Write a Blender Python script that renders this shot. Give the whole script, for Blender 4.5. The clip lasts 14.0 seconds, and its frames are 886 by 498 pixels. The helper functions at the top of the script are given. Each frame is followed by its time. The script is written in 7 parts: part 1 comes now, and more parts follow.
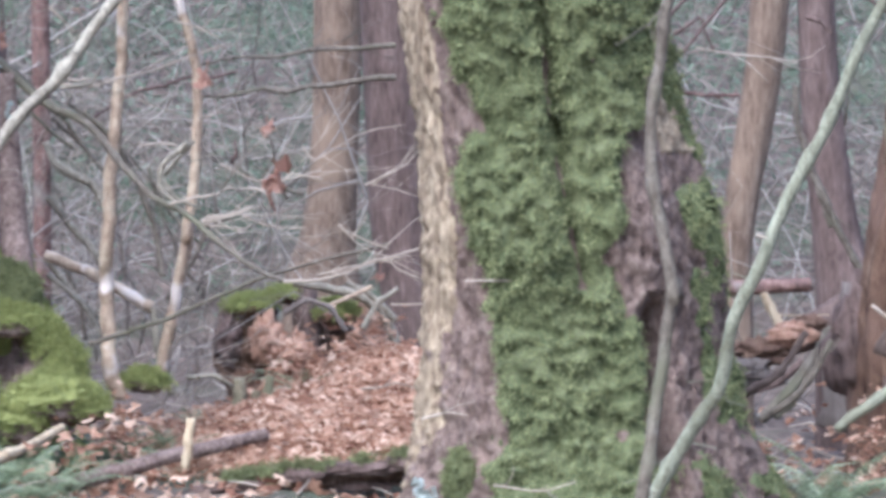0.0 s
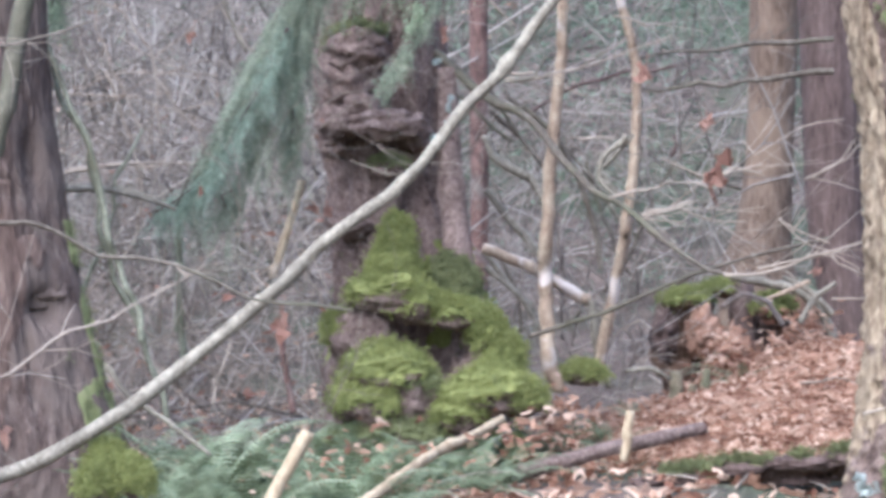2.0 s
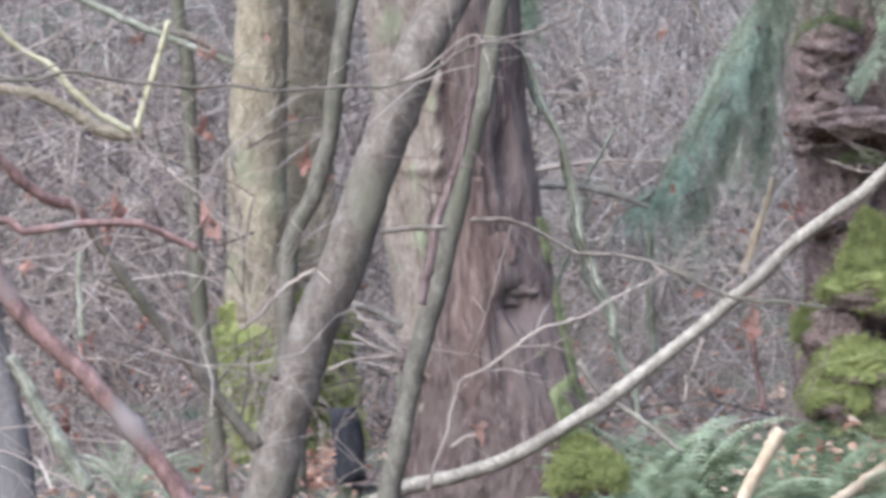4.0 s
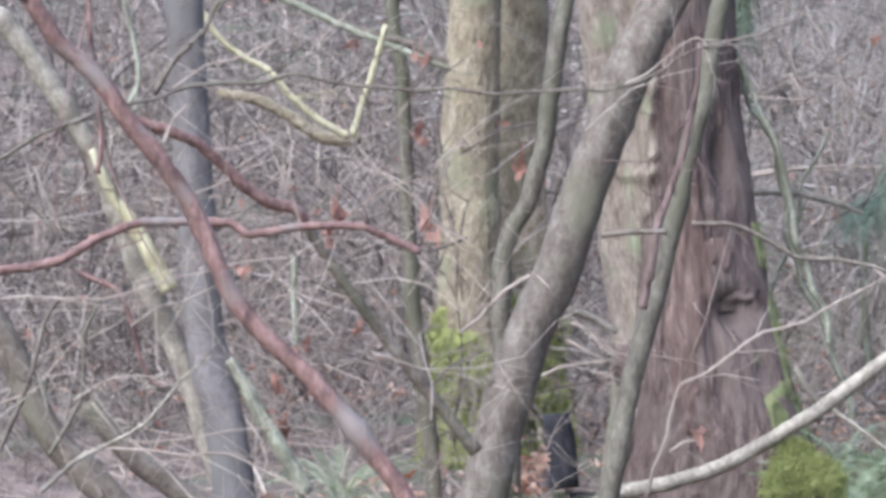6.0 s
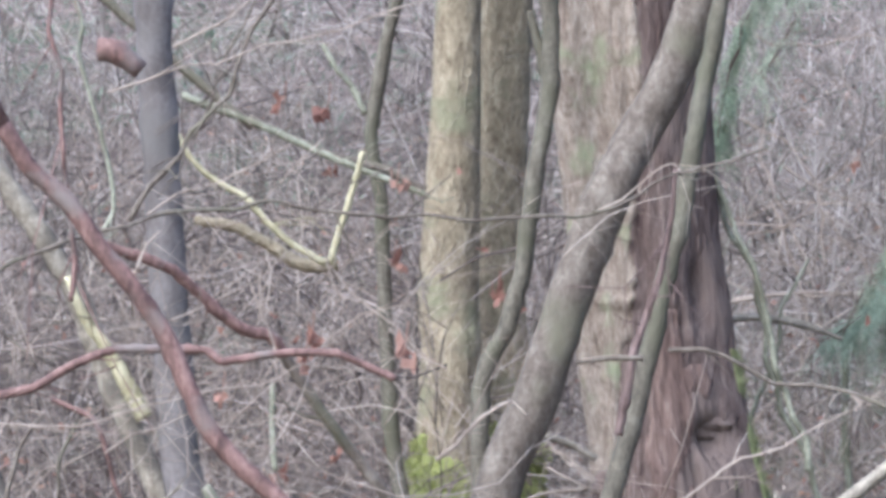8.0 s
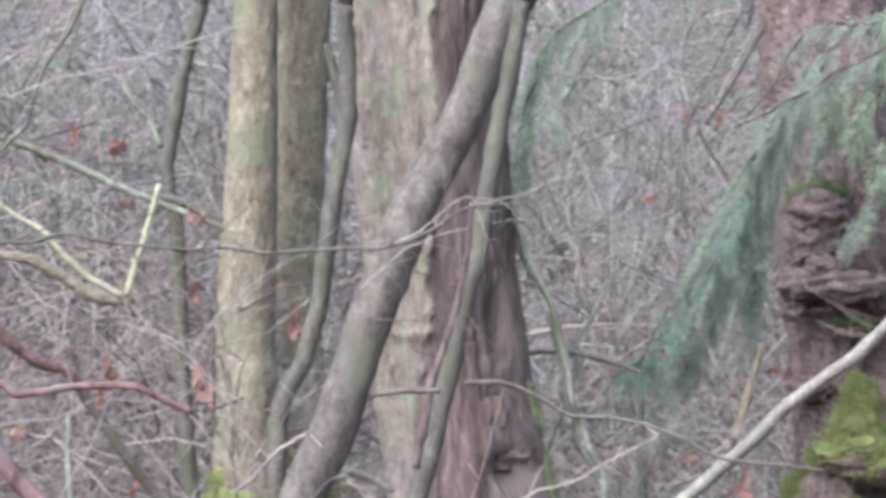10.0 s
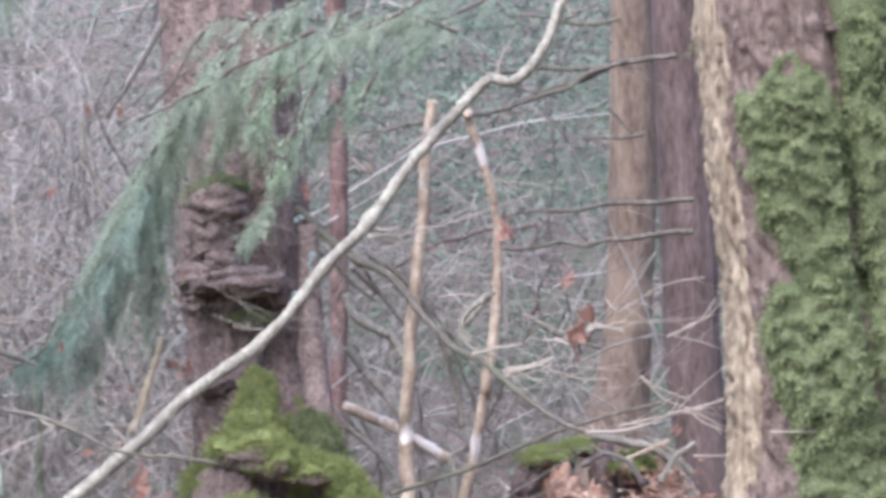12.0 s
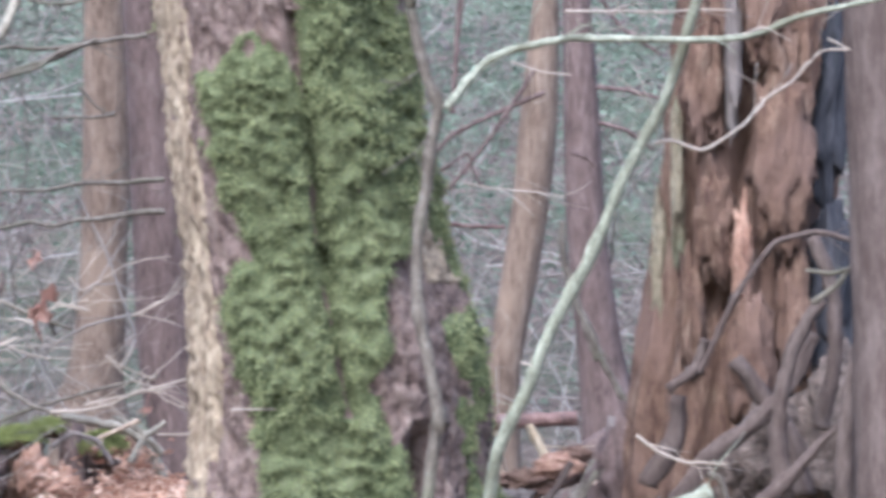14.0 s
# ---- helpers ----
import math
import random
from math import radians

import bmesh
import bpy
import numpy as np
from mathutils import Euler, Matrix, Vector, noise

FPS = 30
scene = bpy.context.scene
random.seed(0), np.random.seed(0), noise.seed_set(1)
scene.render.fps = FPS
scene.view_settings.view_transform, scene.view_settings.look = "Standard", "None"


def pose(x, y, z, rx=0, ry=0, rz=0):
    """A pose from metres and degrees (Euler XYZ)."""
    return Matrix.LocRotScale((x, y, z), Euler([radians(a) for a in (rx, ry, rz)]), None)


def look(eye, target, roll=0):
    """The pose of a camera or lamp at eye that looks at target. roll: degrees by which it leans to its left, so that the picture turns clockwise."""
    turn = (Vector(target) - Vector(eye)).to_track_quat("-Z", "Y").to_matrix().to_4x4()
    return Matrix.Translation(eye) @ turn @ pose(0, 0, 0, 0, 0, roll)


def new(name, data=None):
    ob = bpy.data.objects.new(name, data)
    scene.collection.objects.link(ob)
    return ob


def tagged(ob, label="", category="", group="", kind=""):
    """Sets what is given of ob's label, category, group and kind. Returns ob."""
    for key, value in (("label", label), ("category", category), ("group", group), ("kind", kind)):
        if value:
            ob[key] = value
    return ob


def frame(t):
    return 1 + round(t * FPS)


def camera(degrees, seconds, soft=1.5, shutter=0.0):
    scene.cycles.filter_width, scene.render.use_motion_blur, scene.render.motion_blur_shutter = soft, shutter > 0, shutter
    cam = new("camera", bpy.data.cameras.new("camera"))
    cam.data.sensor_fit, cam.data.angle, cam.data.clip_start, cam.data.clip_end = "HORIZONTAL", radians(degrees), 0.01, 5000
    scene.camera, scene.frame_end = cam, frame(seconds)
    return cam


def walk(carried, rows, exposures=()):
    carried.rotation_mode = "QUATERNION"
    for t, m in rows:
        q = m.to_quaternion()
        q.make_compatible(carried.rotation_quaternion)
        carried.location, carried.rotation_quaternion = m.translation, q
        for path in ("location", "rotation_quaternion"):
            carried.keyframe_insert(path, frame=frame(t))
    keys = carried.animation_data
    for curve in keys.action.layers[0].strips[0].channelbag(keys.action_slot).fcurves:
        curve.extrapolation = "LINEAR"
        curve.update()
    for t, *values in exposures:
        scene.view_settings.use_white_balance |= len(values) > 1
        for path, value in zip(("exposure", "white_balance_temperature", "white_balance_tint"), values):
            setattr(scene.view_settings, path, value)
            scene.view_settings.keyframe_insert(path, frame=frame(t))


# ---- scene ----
# The camera: a long lens held at arm's length, turned about the body.
cam = camera(13.0, 14.0, soft=3.8, shutter=0.3)
EYE, TILT = 1.6, -1.0
ROWS = [
    (0.00, 0.018, 0.023, 0.023, 0.000, -0.000, 0.286),
    (0.50, 0.004, 0.024, 0.022, 1.396, -0.010, 0.200),
    (1.00, -0.019, 0.001, 0.022, 3.087, 0.007, 0.074),
    (1.50, -0.045, 0.011, 0.020, 4.550, 0.017, 0.039),
    (2.00, -0.042, -0.011, 0.018, 6.204, -0.056, 0.042),
    (2.50, -0.045, -0.016, 0.019, 7.457, -0.097, -0.054),
    (3.00, -0.072, -0.005, 0.013, 9.498, -0.080, -0.110),
    (3.50, -0.080, -0.022, 0.015, 11.354, -0.090, -0.189),
    (4.00, -0.073, -0.031, 0.015, 13.000, -0.086, -0.114),
    (4.20, -0.068, -0.034, 0.014, 13.712, -0.104, -0.066),
    (4.70, -0.087, -0.034, 0.010, 14.950, -0.080, -0.120),
    (5.20, -0.106, -0.033, 0.006, 15.620, -0.020, -0.200),
    (5.75, -0.126, -0.033, 0.002, 15.870, 0.040, -0.250),
    (6.30, -0.147, -0.032, -0.002, 15.855, 0.109, -0.260),
    (6.50, -0.136, -0.030, -0.002, 15.866, 0.186, -0.233),
    (7.00, -0.111, -0.018, -0.006, 15.843, 0.470, -0.161),
    (7.20, -0.107, -0.013, -0.002, 15.810, 0.878, -0.195),
    (7.60, -0.110, -0.009, -0.002, 15.760, 1.500, -0.170),
    (8.00, -0.113, -0.005, -0.002, 15.700, 1.930, -0.140),
    (8.50, -0.117, -0.000, -0.002, 15.520, 2.220, -0.080),
    (8.90, -0.121, 0.003, -0.003, 15.180, 2.330, -0.040),
    (9.30, -0.124, 0.007, -0.003, 14.429, 2.383, -0.006),
    (9.50, -0.123, 0.007, -0.005, 13.945, 2.404, 0.044),
    (10.00, -0.112, -0.005, -0.004, 12.716, 2.428, -0.008),
    (10.50, -0.111, -0.007, -0.006, 9.972, 2.422, -0.058),
    (11.00, -0.110, -0.044, -0.012, 7.627, 2.407, -0.116),
    (11.50, -0.079, 0.002, -0.019, 5.910, 2.426, -0.163),
    (12.00, -0.077, -0.001, -0.020, 4.018, 2.421, -0.157),
    (12.50, -0.066, 0.005, -0.020, 2.563, 2.352, -0.141),
    (13.00, -0.034, 0.011, -0.022, 0.431, 2.291, -0.070),
    (13.50, -0.010, 0.007, -0.024, -1.095, 2.208, 0.020),
    (14.00, 0.029, -0.016, -0.036, -3.378, 2.177, 0.192),
]
walk(cam, [(t, pose(0, 0, EYE, TILT, 0, 0) @ pose(x, y, z, 90 + pitch, roll, yaw)) for t, x, y, z, yaw, pitch, roll in ROWS],
     exposures=[(0.0, 1.45, 4660, 12.5), (3.0, 1.43, 4760, 12.5), (6.0, 1.42, 4790, 12.5), (11.0, 1.48, 4780, 13.5), (12.7, 1.56, 4720, 14.5), (14.0, 1.60, 4650, 13.0)])

# ---- light: a bright overcast winter sky, a veiled sun high behind on the left ----
SUN_ELEVATION, SUN_BEARING = 49.0, -156.0  # degrees; bearing from straight ahead, minus is left
world = bpy.data.worlds.new("overcast_sky")
scene.world = world
world.use_nodes = True
wn = world.node_tree.nodes
sky = wn.new("ShaderNodeTexSky")
sky.sky_type, sky.sun_disc = "NISHITA", False
sky.sun_elevation, sky.sun_rotation = radians(SUN_ELEVATION), radians(SUN_BEARING)
sky.air_density, sky.dust_density, sky.ozone_density = 1.0, 6.0, 0.6
world.node_tree.links.new(sky.outputs[0], wn["Background"].inputs[0])
wn["Background"].inputs[1].default_value = 0.15
sun = new("sun", bpy.data.lights.new("sun", "SUN"))
sun.data.energy, sun.data.angle, sun.data.color = 1.5, radians(60), (1.0, 0.925, 0.79)
e, b = radians(SUN_ELEVATION), radians(SUN_BEARING)
sun.matrix_world = look((30 * math.sin(b) * math.cos(e), 30 * math.cos(b) * math.cos(e), 30 * math.sin(e)), (0, 0, 0))


# ---- materials ----
def material(name, stops, scale=8.0, stretch=(1, 1, 1), rough=0.85, bump=0.4, bump_scale=40.0, fine=0.35, island=0.0,
             patch=None, patch_scale=3.0, patch_low=0.55, patch_high=0.65, spec=0.25, random_object=0.0, bump_dist=0.01, sheen=0.0, mute=0.35, thin=0.0):
    """Two scales of noise over a colour ramp, optional patches of a second growth, and fine relief."""
    def muted(c):
        grey = 0.3 * c[0] + 0.55 * c[1] + 0.15 * c[2]
        return tuple(v + (grey - v) * mute for v in c)

    m = bpy.data.materials.new(name)
    m.use_nodes = True
    t = m.node_tree
    n, l = t.nodes, t.links
    out = n["Principled BSDF"]
    co = n.new("ShaderNodeTexCoord")
    mp = n.new("ShaderNodeMapping")
    mp.inputs["Scale"].default_value = stretch
    l.new(co.outputs["Object"], mp.inputs[0])

    def noise_node(s, detail):
        q = n.new("ShaderNodeTexNoise")
        q.inputs["Scale"].default_value, q.inputs["Detail"].default_value = s, detail
        q.inputs["Roughness"].default_value = 0.65
        l.new(mp.outputs[0], q.inputs[0])
        return q.outputs["Fac"]

    def calc(op, a, c):
        q = n.new("ShaderNodeMath")
        q.operation = op
        for i, v in enumerate((a, c)):
            if isinstance(v, (int, float)):
                q.inputs[i].default_value = v
            else:
                l.new(v, q.inputs[i])
        return q.outputs[0]

    coarse, grain = noise_node(scale, 5), noise_node(bump_scale, 3)
    mixed = calc("ADD", calc("MULTIPLY", coarse, 1 - fine), calc("MULTIPLY", grain, fine))
    if island:
        geo = n.new("ShaderNodeNewGeometry")
        mixed = calc("ADD", calc("MULTIPLY", mixed, 1 - island), calc("MULTIPLY", geo.outputs["Random Per Island"], island))
    if random_object:
        info = n.new("ShaderNodeObjectInfo")
        mixed = calc("ADD", calc("MULTIPLY", mixed, 1 - random_object), calc("MULTIPLY", info.outputs["Random"], random_object))
    ramp = n.new("ShaderNodeValToRGB")
    r = ramp.color_ramp
    while len(r.elements) < len(stops):
        r.elements.new(0.5)
    for el, (pos, col) in zip(r.elements, stops):
        el.position, el.color = pos, (*muted(col), 1)
    l.new(mixed, ramp.inputs[0])
    colour = ramp.outputs[0]
    if thin:  # light through thin leaves
        back, blend = n.new("ShaderNodeBsdfTranslucent"), n.new("ShaderNodeMixShader")
        blend.inputs[0].default_value = thin
        l.new(colour, back.inputs["Color"])
        l.new(out.outputs[0], blend.inputs[1])
        l.new(back.outputs[0], blend.inputs[2])
        l.new(blend.outputs[0], n["Material Output"].inputs["Surface"])
    if patch:
        pn = n.new("ShaderNodeTexNoise")
        pn.inputs["Scale"].default_value, pn.inputs["Detail"].default_value = patch_scale, 6
        l.new(co.outputs["Object"], pn.inputs[0])
        rr = n.new("ShaderNodeMapRange")
        rr.inputs["From Min"].default_value, rr.inputs["From Max"].default_value = patch_low, patch_high
        l.new(pn.outputs["Fac"], rr.inputs["Value"])
        mx = n.new("ShaderNodeMix")
        mx.data_type = "RGBA"
        l.new(rr.outputs[0], mx.inputs["Factor"])
        l.new(colour, mx.inputs["A"])
        mx.inputs["B"].default_value = (*muted(patch), 1)
        l.new(mx.outputs["Result"], out.inputs["Base Color"])
    else:
        l.new(colour, out.inputs["Base Color"])
    out.inputs["Roughness"].default_value, out.inputs["Specular IOR Level"].default_value = rough, spec
    out.inputs["Sheen Weight"].default_value, out.inputs["Sheen Roughness"].default_value = sheen, 0.5
    if bump:
        bp = n.new("ShaderNodeBump")
        bp.inputs["Strength"].default_value, bp.inputs["Distance"].default_value = bump, bump_dist
        l.new(mixed, bp.inputs["Height"])
        l.new(bp.outputs[0], out.inputs["Normal"])
    return m


GREY_BARK = material("grey_bark", [(0.38, (0.068, 0.051, 0.034)), (0.47, (0.107, 0.084, 0.058)), (0.55, (0.14, 0.113, 0.08)), (0.64, (0.19, 0.16, 0.118))], 22, (1, 1, 0.6), 0.75, 0.8, 90,
                     patch=(0.11, 0.098, 0.058), patch_scale=3, patch_low=0.5, patch_high=0.64, mute=0.0, bump_dist=0.015)
GREEN_BARK = material("green_tinged_bark", [(0.38, (0.064, 0.053, 0.034)), (0.5, (0.098, 0.083, 0.054)), (0.62, (0.14, 0.121, 0.082))], 20, (1, 1, 0.5), 0.75, 0.7, 80,
                      patch=(0.088, 0.08, 0.046), patch_scale=4, patch_low=0.5, patch_high=0.64, mute=0.0)
ALDER_BARK = material("alder_bark", [(0.38, (0.094, 0.078, 0.064)), (0.5, (0.126, 0.107, 0.09)), (0.62, (0.165, 0.143, 0.123))], 14, (1, 1, 0.8), 0.8, 0.5, 70,
                      patch=(0.122, 0.108, 0.09), patch_scale=4, patch_low=0.5, patch_high=0.66, mute=0.0)
PALE_BARK = material("pale_bark", [(0.36, (0.126, 0.103, 0.0686)), (0.5, (0.219, 0.184, 0.126)), (0.64, (0.312, 0.269, 0.191))], 20, (1, 1, 0.7), 0.7, 0.5, 80,
                     patch=(0.125, 0.104, 0.072), patch_scale=5, patch_low=0.52, patch_high=0.62, mute=0.05)
OLIVE_BARK = material("olive_bark", [(0.36, (0.128, 0.122, 0.074)), (0.5, (0.202, 0.194, 0.122)), (0.64, (0.30, 0.29, 0.195))], 20, (1, 1, 0.6), 0.7, 0.5, 80,
                      patch=(0.135, 0.125, 0.072), patch_scale=5, mute=0.05)
RED_BARK = material("red_bark", [(0.38, (0.074, 0.043, 0.033)), (0.5, (0.146, 0.084, 0.063)), (0.62, (0.24, 0.148, 0.114))], 20, (1, 1, 0.5), 0.7, 0.7, 70,
                    patch=(0.175, 0.14, 0.112), patch_scale=6, mute=0.0)
FAR_BARK = material("far_bark", [(0.38, (0.0937, 0.0612, 0.0386)), (0.46, (0.144, 0.0986, 0.065)), (0.54, (0.18, 0.126, 0.084)), (0.62, (0.229, 0.166, 0.115))], 16, (1, 1, 0.22), 0.95, 0.8, 60, fine=0.5, bump_dist=0.02,
                    patch=(0.215, 0.15, 0.098), patch_scale=2.5, mute=0.0)
DARK_BARK = material("dark_bark", [(0.38, (0.0633, 0.0396, 0.0294)), (0.46, (0.0984, 0.0641, 0.0493)), (0.54, (0.127, 0.0846, 0.0662)), (0.62, (0.171, 0.118, 0.0929))], 16, (1, 1, 0.22), 0.95, 0.8, 60, fine=0.5, bump_dist=0.02, mute=0.05)
CEDAR_BARK = material("cedar_bark", [(0.36, (0.0512, 0.0323, 0.0246)), (0.45, (0.093, 0.0636, 0.0484)), (0.54, (0.132, 0.095, 0.073)), (0.64, (0.195, 0.149, 0.115))], 24,
                      (1, 1, 0.16), 0.95, 1.0, 90, fine=0.45, patch=(0.14, 0.104, 0.08), patch_scale=3.5, patch_low=0.52, patch_high=0.64, mute=0.0, bump_dist=0.025)
CEDAR_STRIP = material("cedar_inner_bark", [(0.36, (0.0665, 0.0413, 0.0299)), (0.47, (0.116, 0.0758, 0.0554)), (0.56, (0.16, 0.108, 0.0792)), (0.66, (0.223, 0.165, 0.123))], 26,
                       (1, 1, 0.08), 0.95, 0.9, 90, fine=0.4, mute=0.0, bump_dist=0.02)
CEDAR_LICHEN = material("cedar_lichen_crust", [(0.36, (0.13, 0.095, 0.064)), (0.46, (0.205, 0.158, 0.11)), (0.55, (0.262, 0.212, 0.152)), (0.66, (0.36, 0.305, 0.23))], 24,
                        (1, 1, 0.35), 0.95, 1.0, 100, fine=0.5, patch=(0.225, 0.225, 0.125), patch_scale=6, patch_low=0.56, patch_high=0.68, mute=0.0, bump_dist=0.025)
BURL_BARK = material("burl_bark", [(0.36, (0.092, 0.0568, 0.0422)), (0.45, (0.175, 0.115, 0.0855)), (0.54, (0.25, 0.173, 0.131)), (0.64, (0.354, 0.255, 0.196))], 18,
                     (1, 1, 0.8), 0.95, 1.0, 70, fine=0.5, mute=0.1, bump_dist=0.04)
# Shade is put into this bark's colour, for edge trunk and roots.
EDGE_BARK = material("shaded_dark_bark", [(0.36, (0.0589, 0.0405, 0.0306)), (0.5, (0.0874, 0.063, 0.0485)), (0.64, (0.125, 0.0936, 0.0731))], 14, (1, 1, 0.3), 0.95, 0.6, 60, fine=0.4, mute=0.0, spec=0.1)
LICHEN_BARK = material("lichen_bark", [(0.36, (0.132, 0.0988, 0.0561)), (0.46, (0.205, 0.162, 0.0935)), (0.54, (0.256, 0.207, 0.123)), (0.64, (0.34, 0.285, 0.178))], 22, (1, 1, 0.5), 0.95, 1.0, 80, fine=0.45,
                       patch=(0.195, 0.182, 0.098), patch_scale=4, patch_low=0.53, patch_high=0.66, mute=0.05, bump_dist=0.03)
MAPLE_BARK = material("maple_bark", [(0.36, (0.0619, 0.0377, 0.0272)), (0.45, (0.125, 0.082, 0.0608)), (0.54, (0.176, 0.121, 0.0896)), (0.64, (0.249, 0.182, 0.132))], 26,
                      (1, 1, 0.4), 0.95, 1.0, 110, fine=0.45, patch=(0.2, 0.135, 0.097), patch_scale=7, patch_low=0.58, patch_high=0.66, mute=0.05, bump_dist=0.03)
BARE_WOOD = material("bare_weathered_wood", [(0.36, (0.0787, 0.0517, 0.0304)), (0.44, (0.154, 0.108, 0.0635)), (0.54, (0.261, 0.194, 0.116)), (0.64, (0.348, 0.27, 0.168))], 30,
                     (1, 1, 0.16), 0.9, 0.5, 110, fine=0.45, patch=(0.14, 0.098, 0.08), patch_scale=8, patch_low=0.62, patch_high=0.72, mute=0.05, bump_dist=0.015)
ROT_WOOD = material("rotten_wood", [(0.34, (0.045, 0.0238, 0.0156)), (0.44, (0.0915, 0.0513, 0.0312)), (0.54, (0.139, 0.0834, 0.051)), (0.66, (0.206, 0.141, 0.0907))], 14,
                    (1, 1, 0.28), 0.95, 1.0, 60, fine=0.5, patch=(0.148, 0.09, 0.06), patch_scale=3.5, patch_low=0.5, patch_high=0.62, mute=0.0, bump_dist=0.03)
BROKEN_WOOD = material("broken_wood", [(0.36, (0.224, 0.153, 0.0828)), (0.5, (0.374, 0.282, 0.167)), (0.64, (0.494, 0.4, 0.262))], 14, (1, 1, 0.4), 0.85, 0.6, 60, mute=0.0)
MOSS = material("moss", [(0.2, (0.0901, 0.098, 0.0405)), (0.5, (0.185, 0.193, 0.081)), (0.8, (0.334, 0.33, 0.144))], 7, (1, 1, 1), 0.95, 0.6, 70, island=0.3, spec=0.05, sheen=0.1, mute=0.0, thin=0.3, patch=(0.27, 0.278, 0.12), patch_scale=4, patch_low=0.52, patch_high=0.72)
BRIGHT_MOSS = material("bright_moss", [(0.2, (0.135, 0.142, 0.044)), (0.5, (0.27, 0.281, 0.0862)), (0.8, (0.423, 0.423, 0.154))], 5, (1, 1, 1), 0.95, 0.5, 70, island=0.3, spec=0.05, sheen=0.1, mute=0.0, thin=0.35)
BRUSH = material("brush_twigs", [(0.15, (0.125, 0.1, 0.077)), (0.5, (0.22, 0.18, 0.14)), (0.85, (0.37, 0.32, 0.262))], 3, (1, 1, 1), 0.85, 0.2, 20, island=0.75, mute=0.05)
# Brush colour darkened to paint in the shade of the deep left thicket.
SHADED_BRUSH = material("shaded_brush_twigs", [(0.15, (0.0626, 0.0472, 0.0375)), (0.5, (0.121, 0.0943, 0.0733)), (0.85, (0.286, 0.237, 0.191))], 3, (1, 1, 1), 0.85, 0.2, 20, island=0.8, mute=0.0)
TWIG = material("twigs", [(0.2, (0.14, 0.1, 0.07)), (0.5, (0.272, 0.212, 0.15)), (0.8, (0.48, 0.405, 0.31))], 6, (1, 1, 1), 0.75, 0.2, 40, island=0.4, mute=0.05)
# Gap shade between the tufts is painted in as this darker moss tone.
SHADED_MOSS_BED = material("shaded_moss_bed", [(0.3, (0.055, 0.062, 0.026)), (0.5, (0.1, 0.107, 0.047)), (0.7, (0.145, 0.145, 0.072))], 9, (1, 1, 1), 0.95, 0.8, 60, spec=0.05, mute=0.0)
GROUND = material("leaf_mould", [(0.38, (0.058, 0.041, 0.03)), (0.5, (0.115, 0.083, 0.06)), (0.62, (0.21, 0.152, 0.112))], 6, (1, 1, 1), 0.95, 1.0, 34,
                  patch=(0.09, 0.097, 0.052), patch_scale=0.9, patch_low=0.48, patch_high=0.66, bump_dist=0.06, mute=0.05)
DEAD_LEAF = material("dead_leaf", [(0.15, (0.185, 0.0854, 0.0484)), (0.4, (0.36, 0.199, 0.119)), (0.65, (0.53, 0.335, 0.22)), (0.9, (0.7, 0.524, 0.378))], 9, (1, 1, 1),
                     0.7, 0.3, 50, island=0.75, mute=0.0, thin=0.35)
RUST_LEAF = material("rust_leaf", [(0.3, (0.187, 0.085, 0.0532)), (0.5, (0.281, 0.136, 0.0836)), (0.7, (0.402, 0.23, 0.152))], 20, (1, 1, 1), 0.65, 0.3, 60, random_object=0.3, thin=0.35, mute=0.1)
FERN = material("fern_green", [(0.2, (0.07, 0.088, 0.036)), (0.5, (0.19, 0.222, 0.105)), (0.8, (0.43, 0.465, 0.285))], 4, (1, 1, 1), 0.5, 0.2, 30, island=0.35, random_object=0.45, spec=0.5, mute=0.0, thin=0.3)
CEDAR_GREEN = material("cedar_green", [(0.2, (0.145, 0.162, 0.101)), (0.5, (0.254, 0.276, 0.175)), (0.8, (0.4, 0.414, 0.28))], 4, (1, 1, 1), 0.6, 0.2, 30, island=0.35, spec=0.3, mute=0.0, thin=0.35)
SPRAY_GREEN = material("young_cedar_green", [(0.2, (0.15, 0.185, 0.125)), (0.5, (0.26, 0.31, 0.212)), (0.8, (0.385, 0.435, 0.315))], 4, (1, 1, 1), 0.6, 0.2, 30, island=0.35, spec=0.3, mute=0.0, thin=0.35)
LICHEN = material("grey_green_lichen", [(0.3, (0.22, 0.235, 0.195)), (0.5, (0.32, 0.335, 0.285)), (0.7, (0.43, 0.44, 0.38))], 20, (1, 1, 1), 0.9, 0.4, 70, mute=0.0)
YELLOW_GREEN = material("yellow_green", [(0.2, (0.125, 0.163, 0.050)), (0.5, (0.250, 0.312, 0.112)), (0.8, (0.400, 0.475, 0.200))], 4, (1, 1, 1), 0.6, 0.2, 30, island=0.5, spec=0.4, thin=0.35)
TAN_BARK = material("tan_bark", [(0.36, (0.196, 0.13, 0.0792)), (0.5, (0.333, 0.237, 0.15)), (0.64, (0.51, 0.4, 0.264))], 16, (1, 1, 0.5), 0.8, 0.6, 60, fine=0.4, mute=0.05, patch=(0.56, 0.465, 0.375), patch_scale=7, patch_low=0.56, patch_high=0.64)
YELLOW_BARK = material("yellowish_bark", [(0.36, (0.208, 0.179, 0.085)), (0.5, (0.32, 0.279, 0.148)), (0.64, (0.424, 0.376, 0.223))], 18, (1, 1, 0.6), 0.7, 0.5, 70, patch=(0.22, 0.19, 0.105), patch_scale=5, mute=0.03)
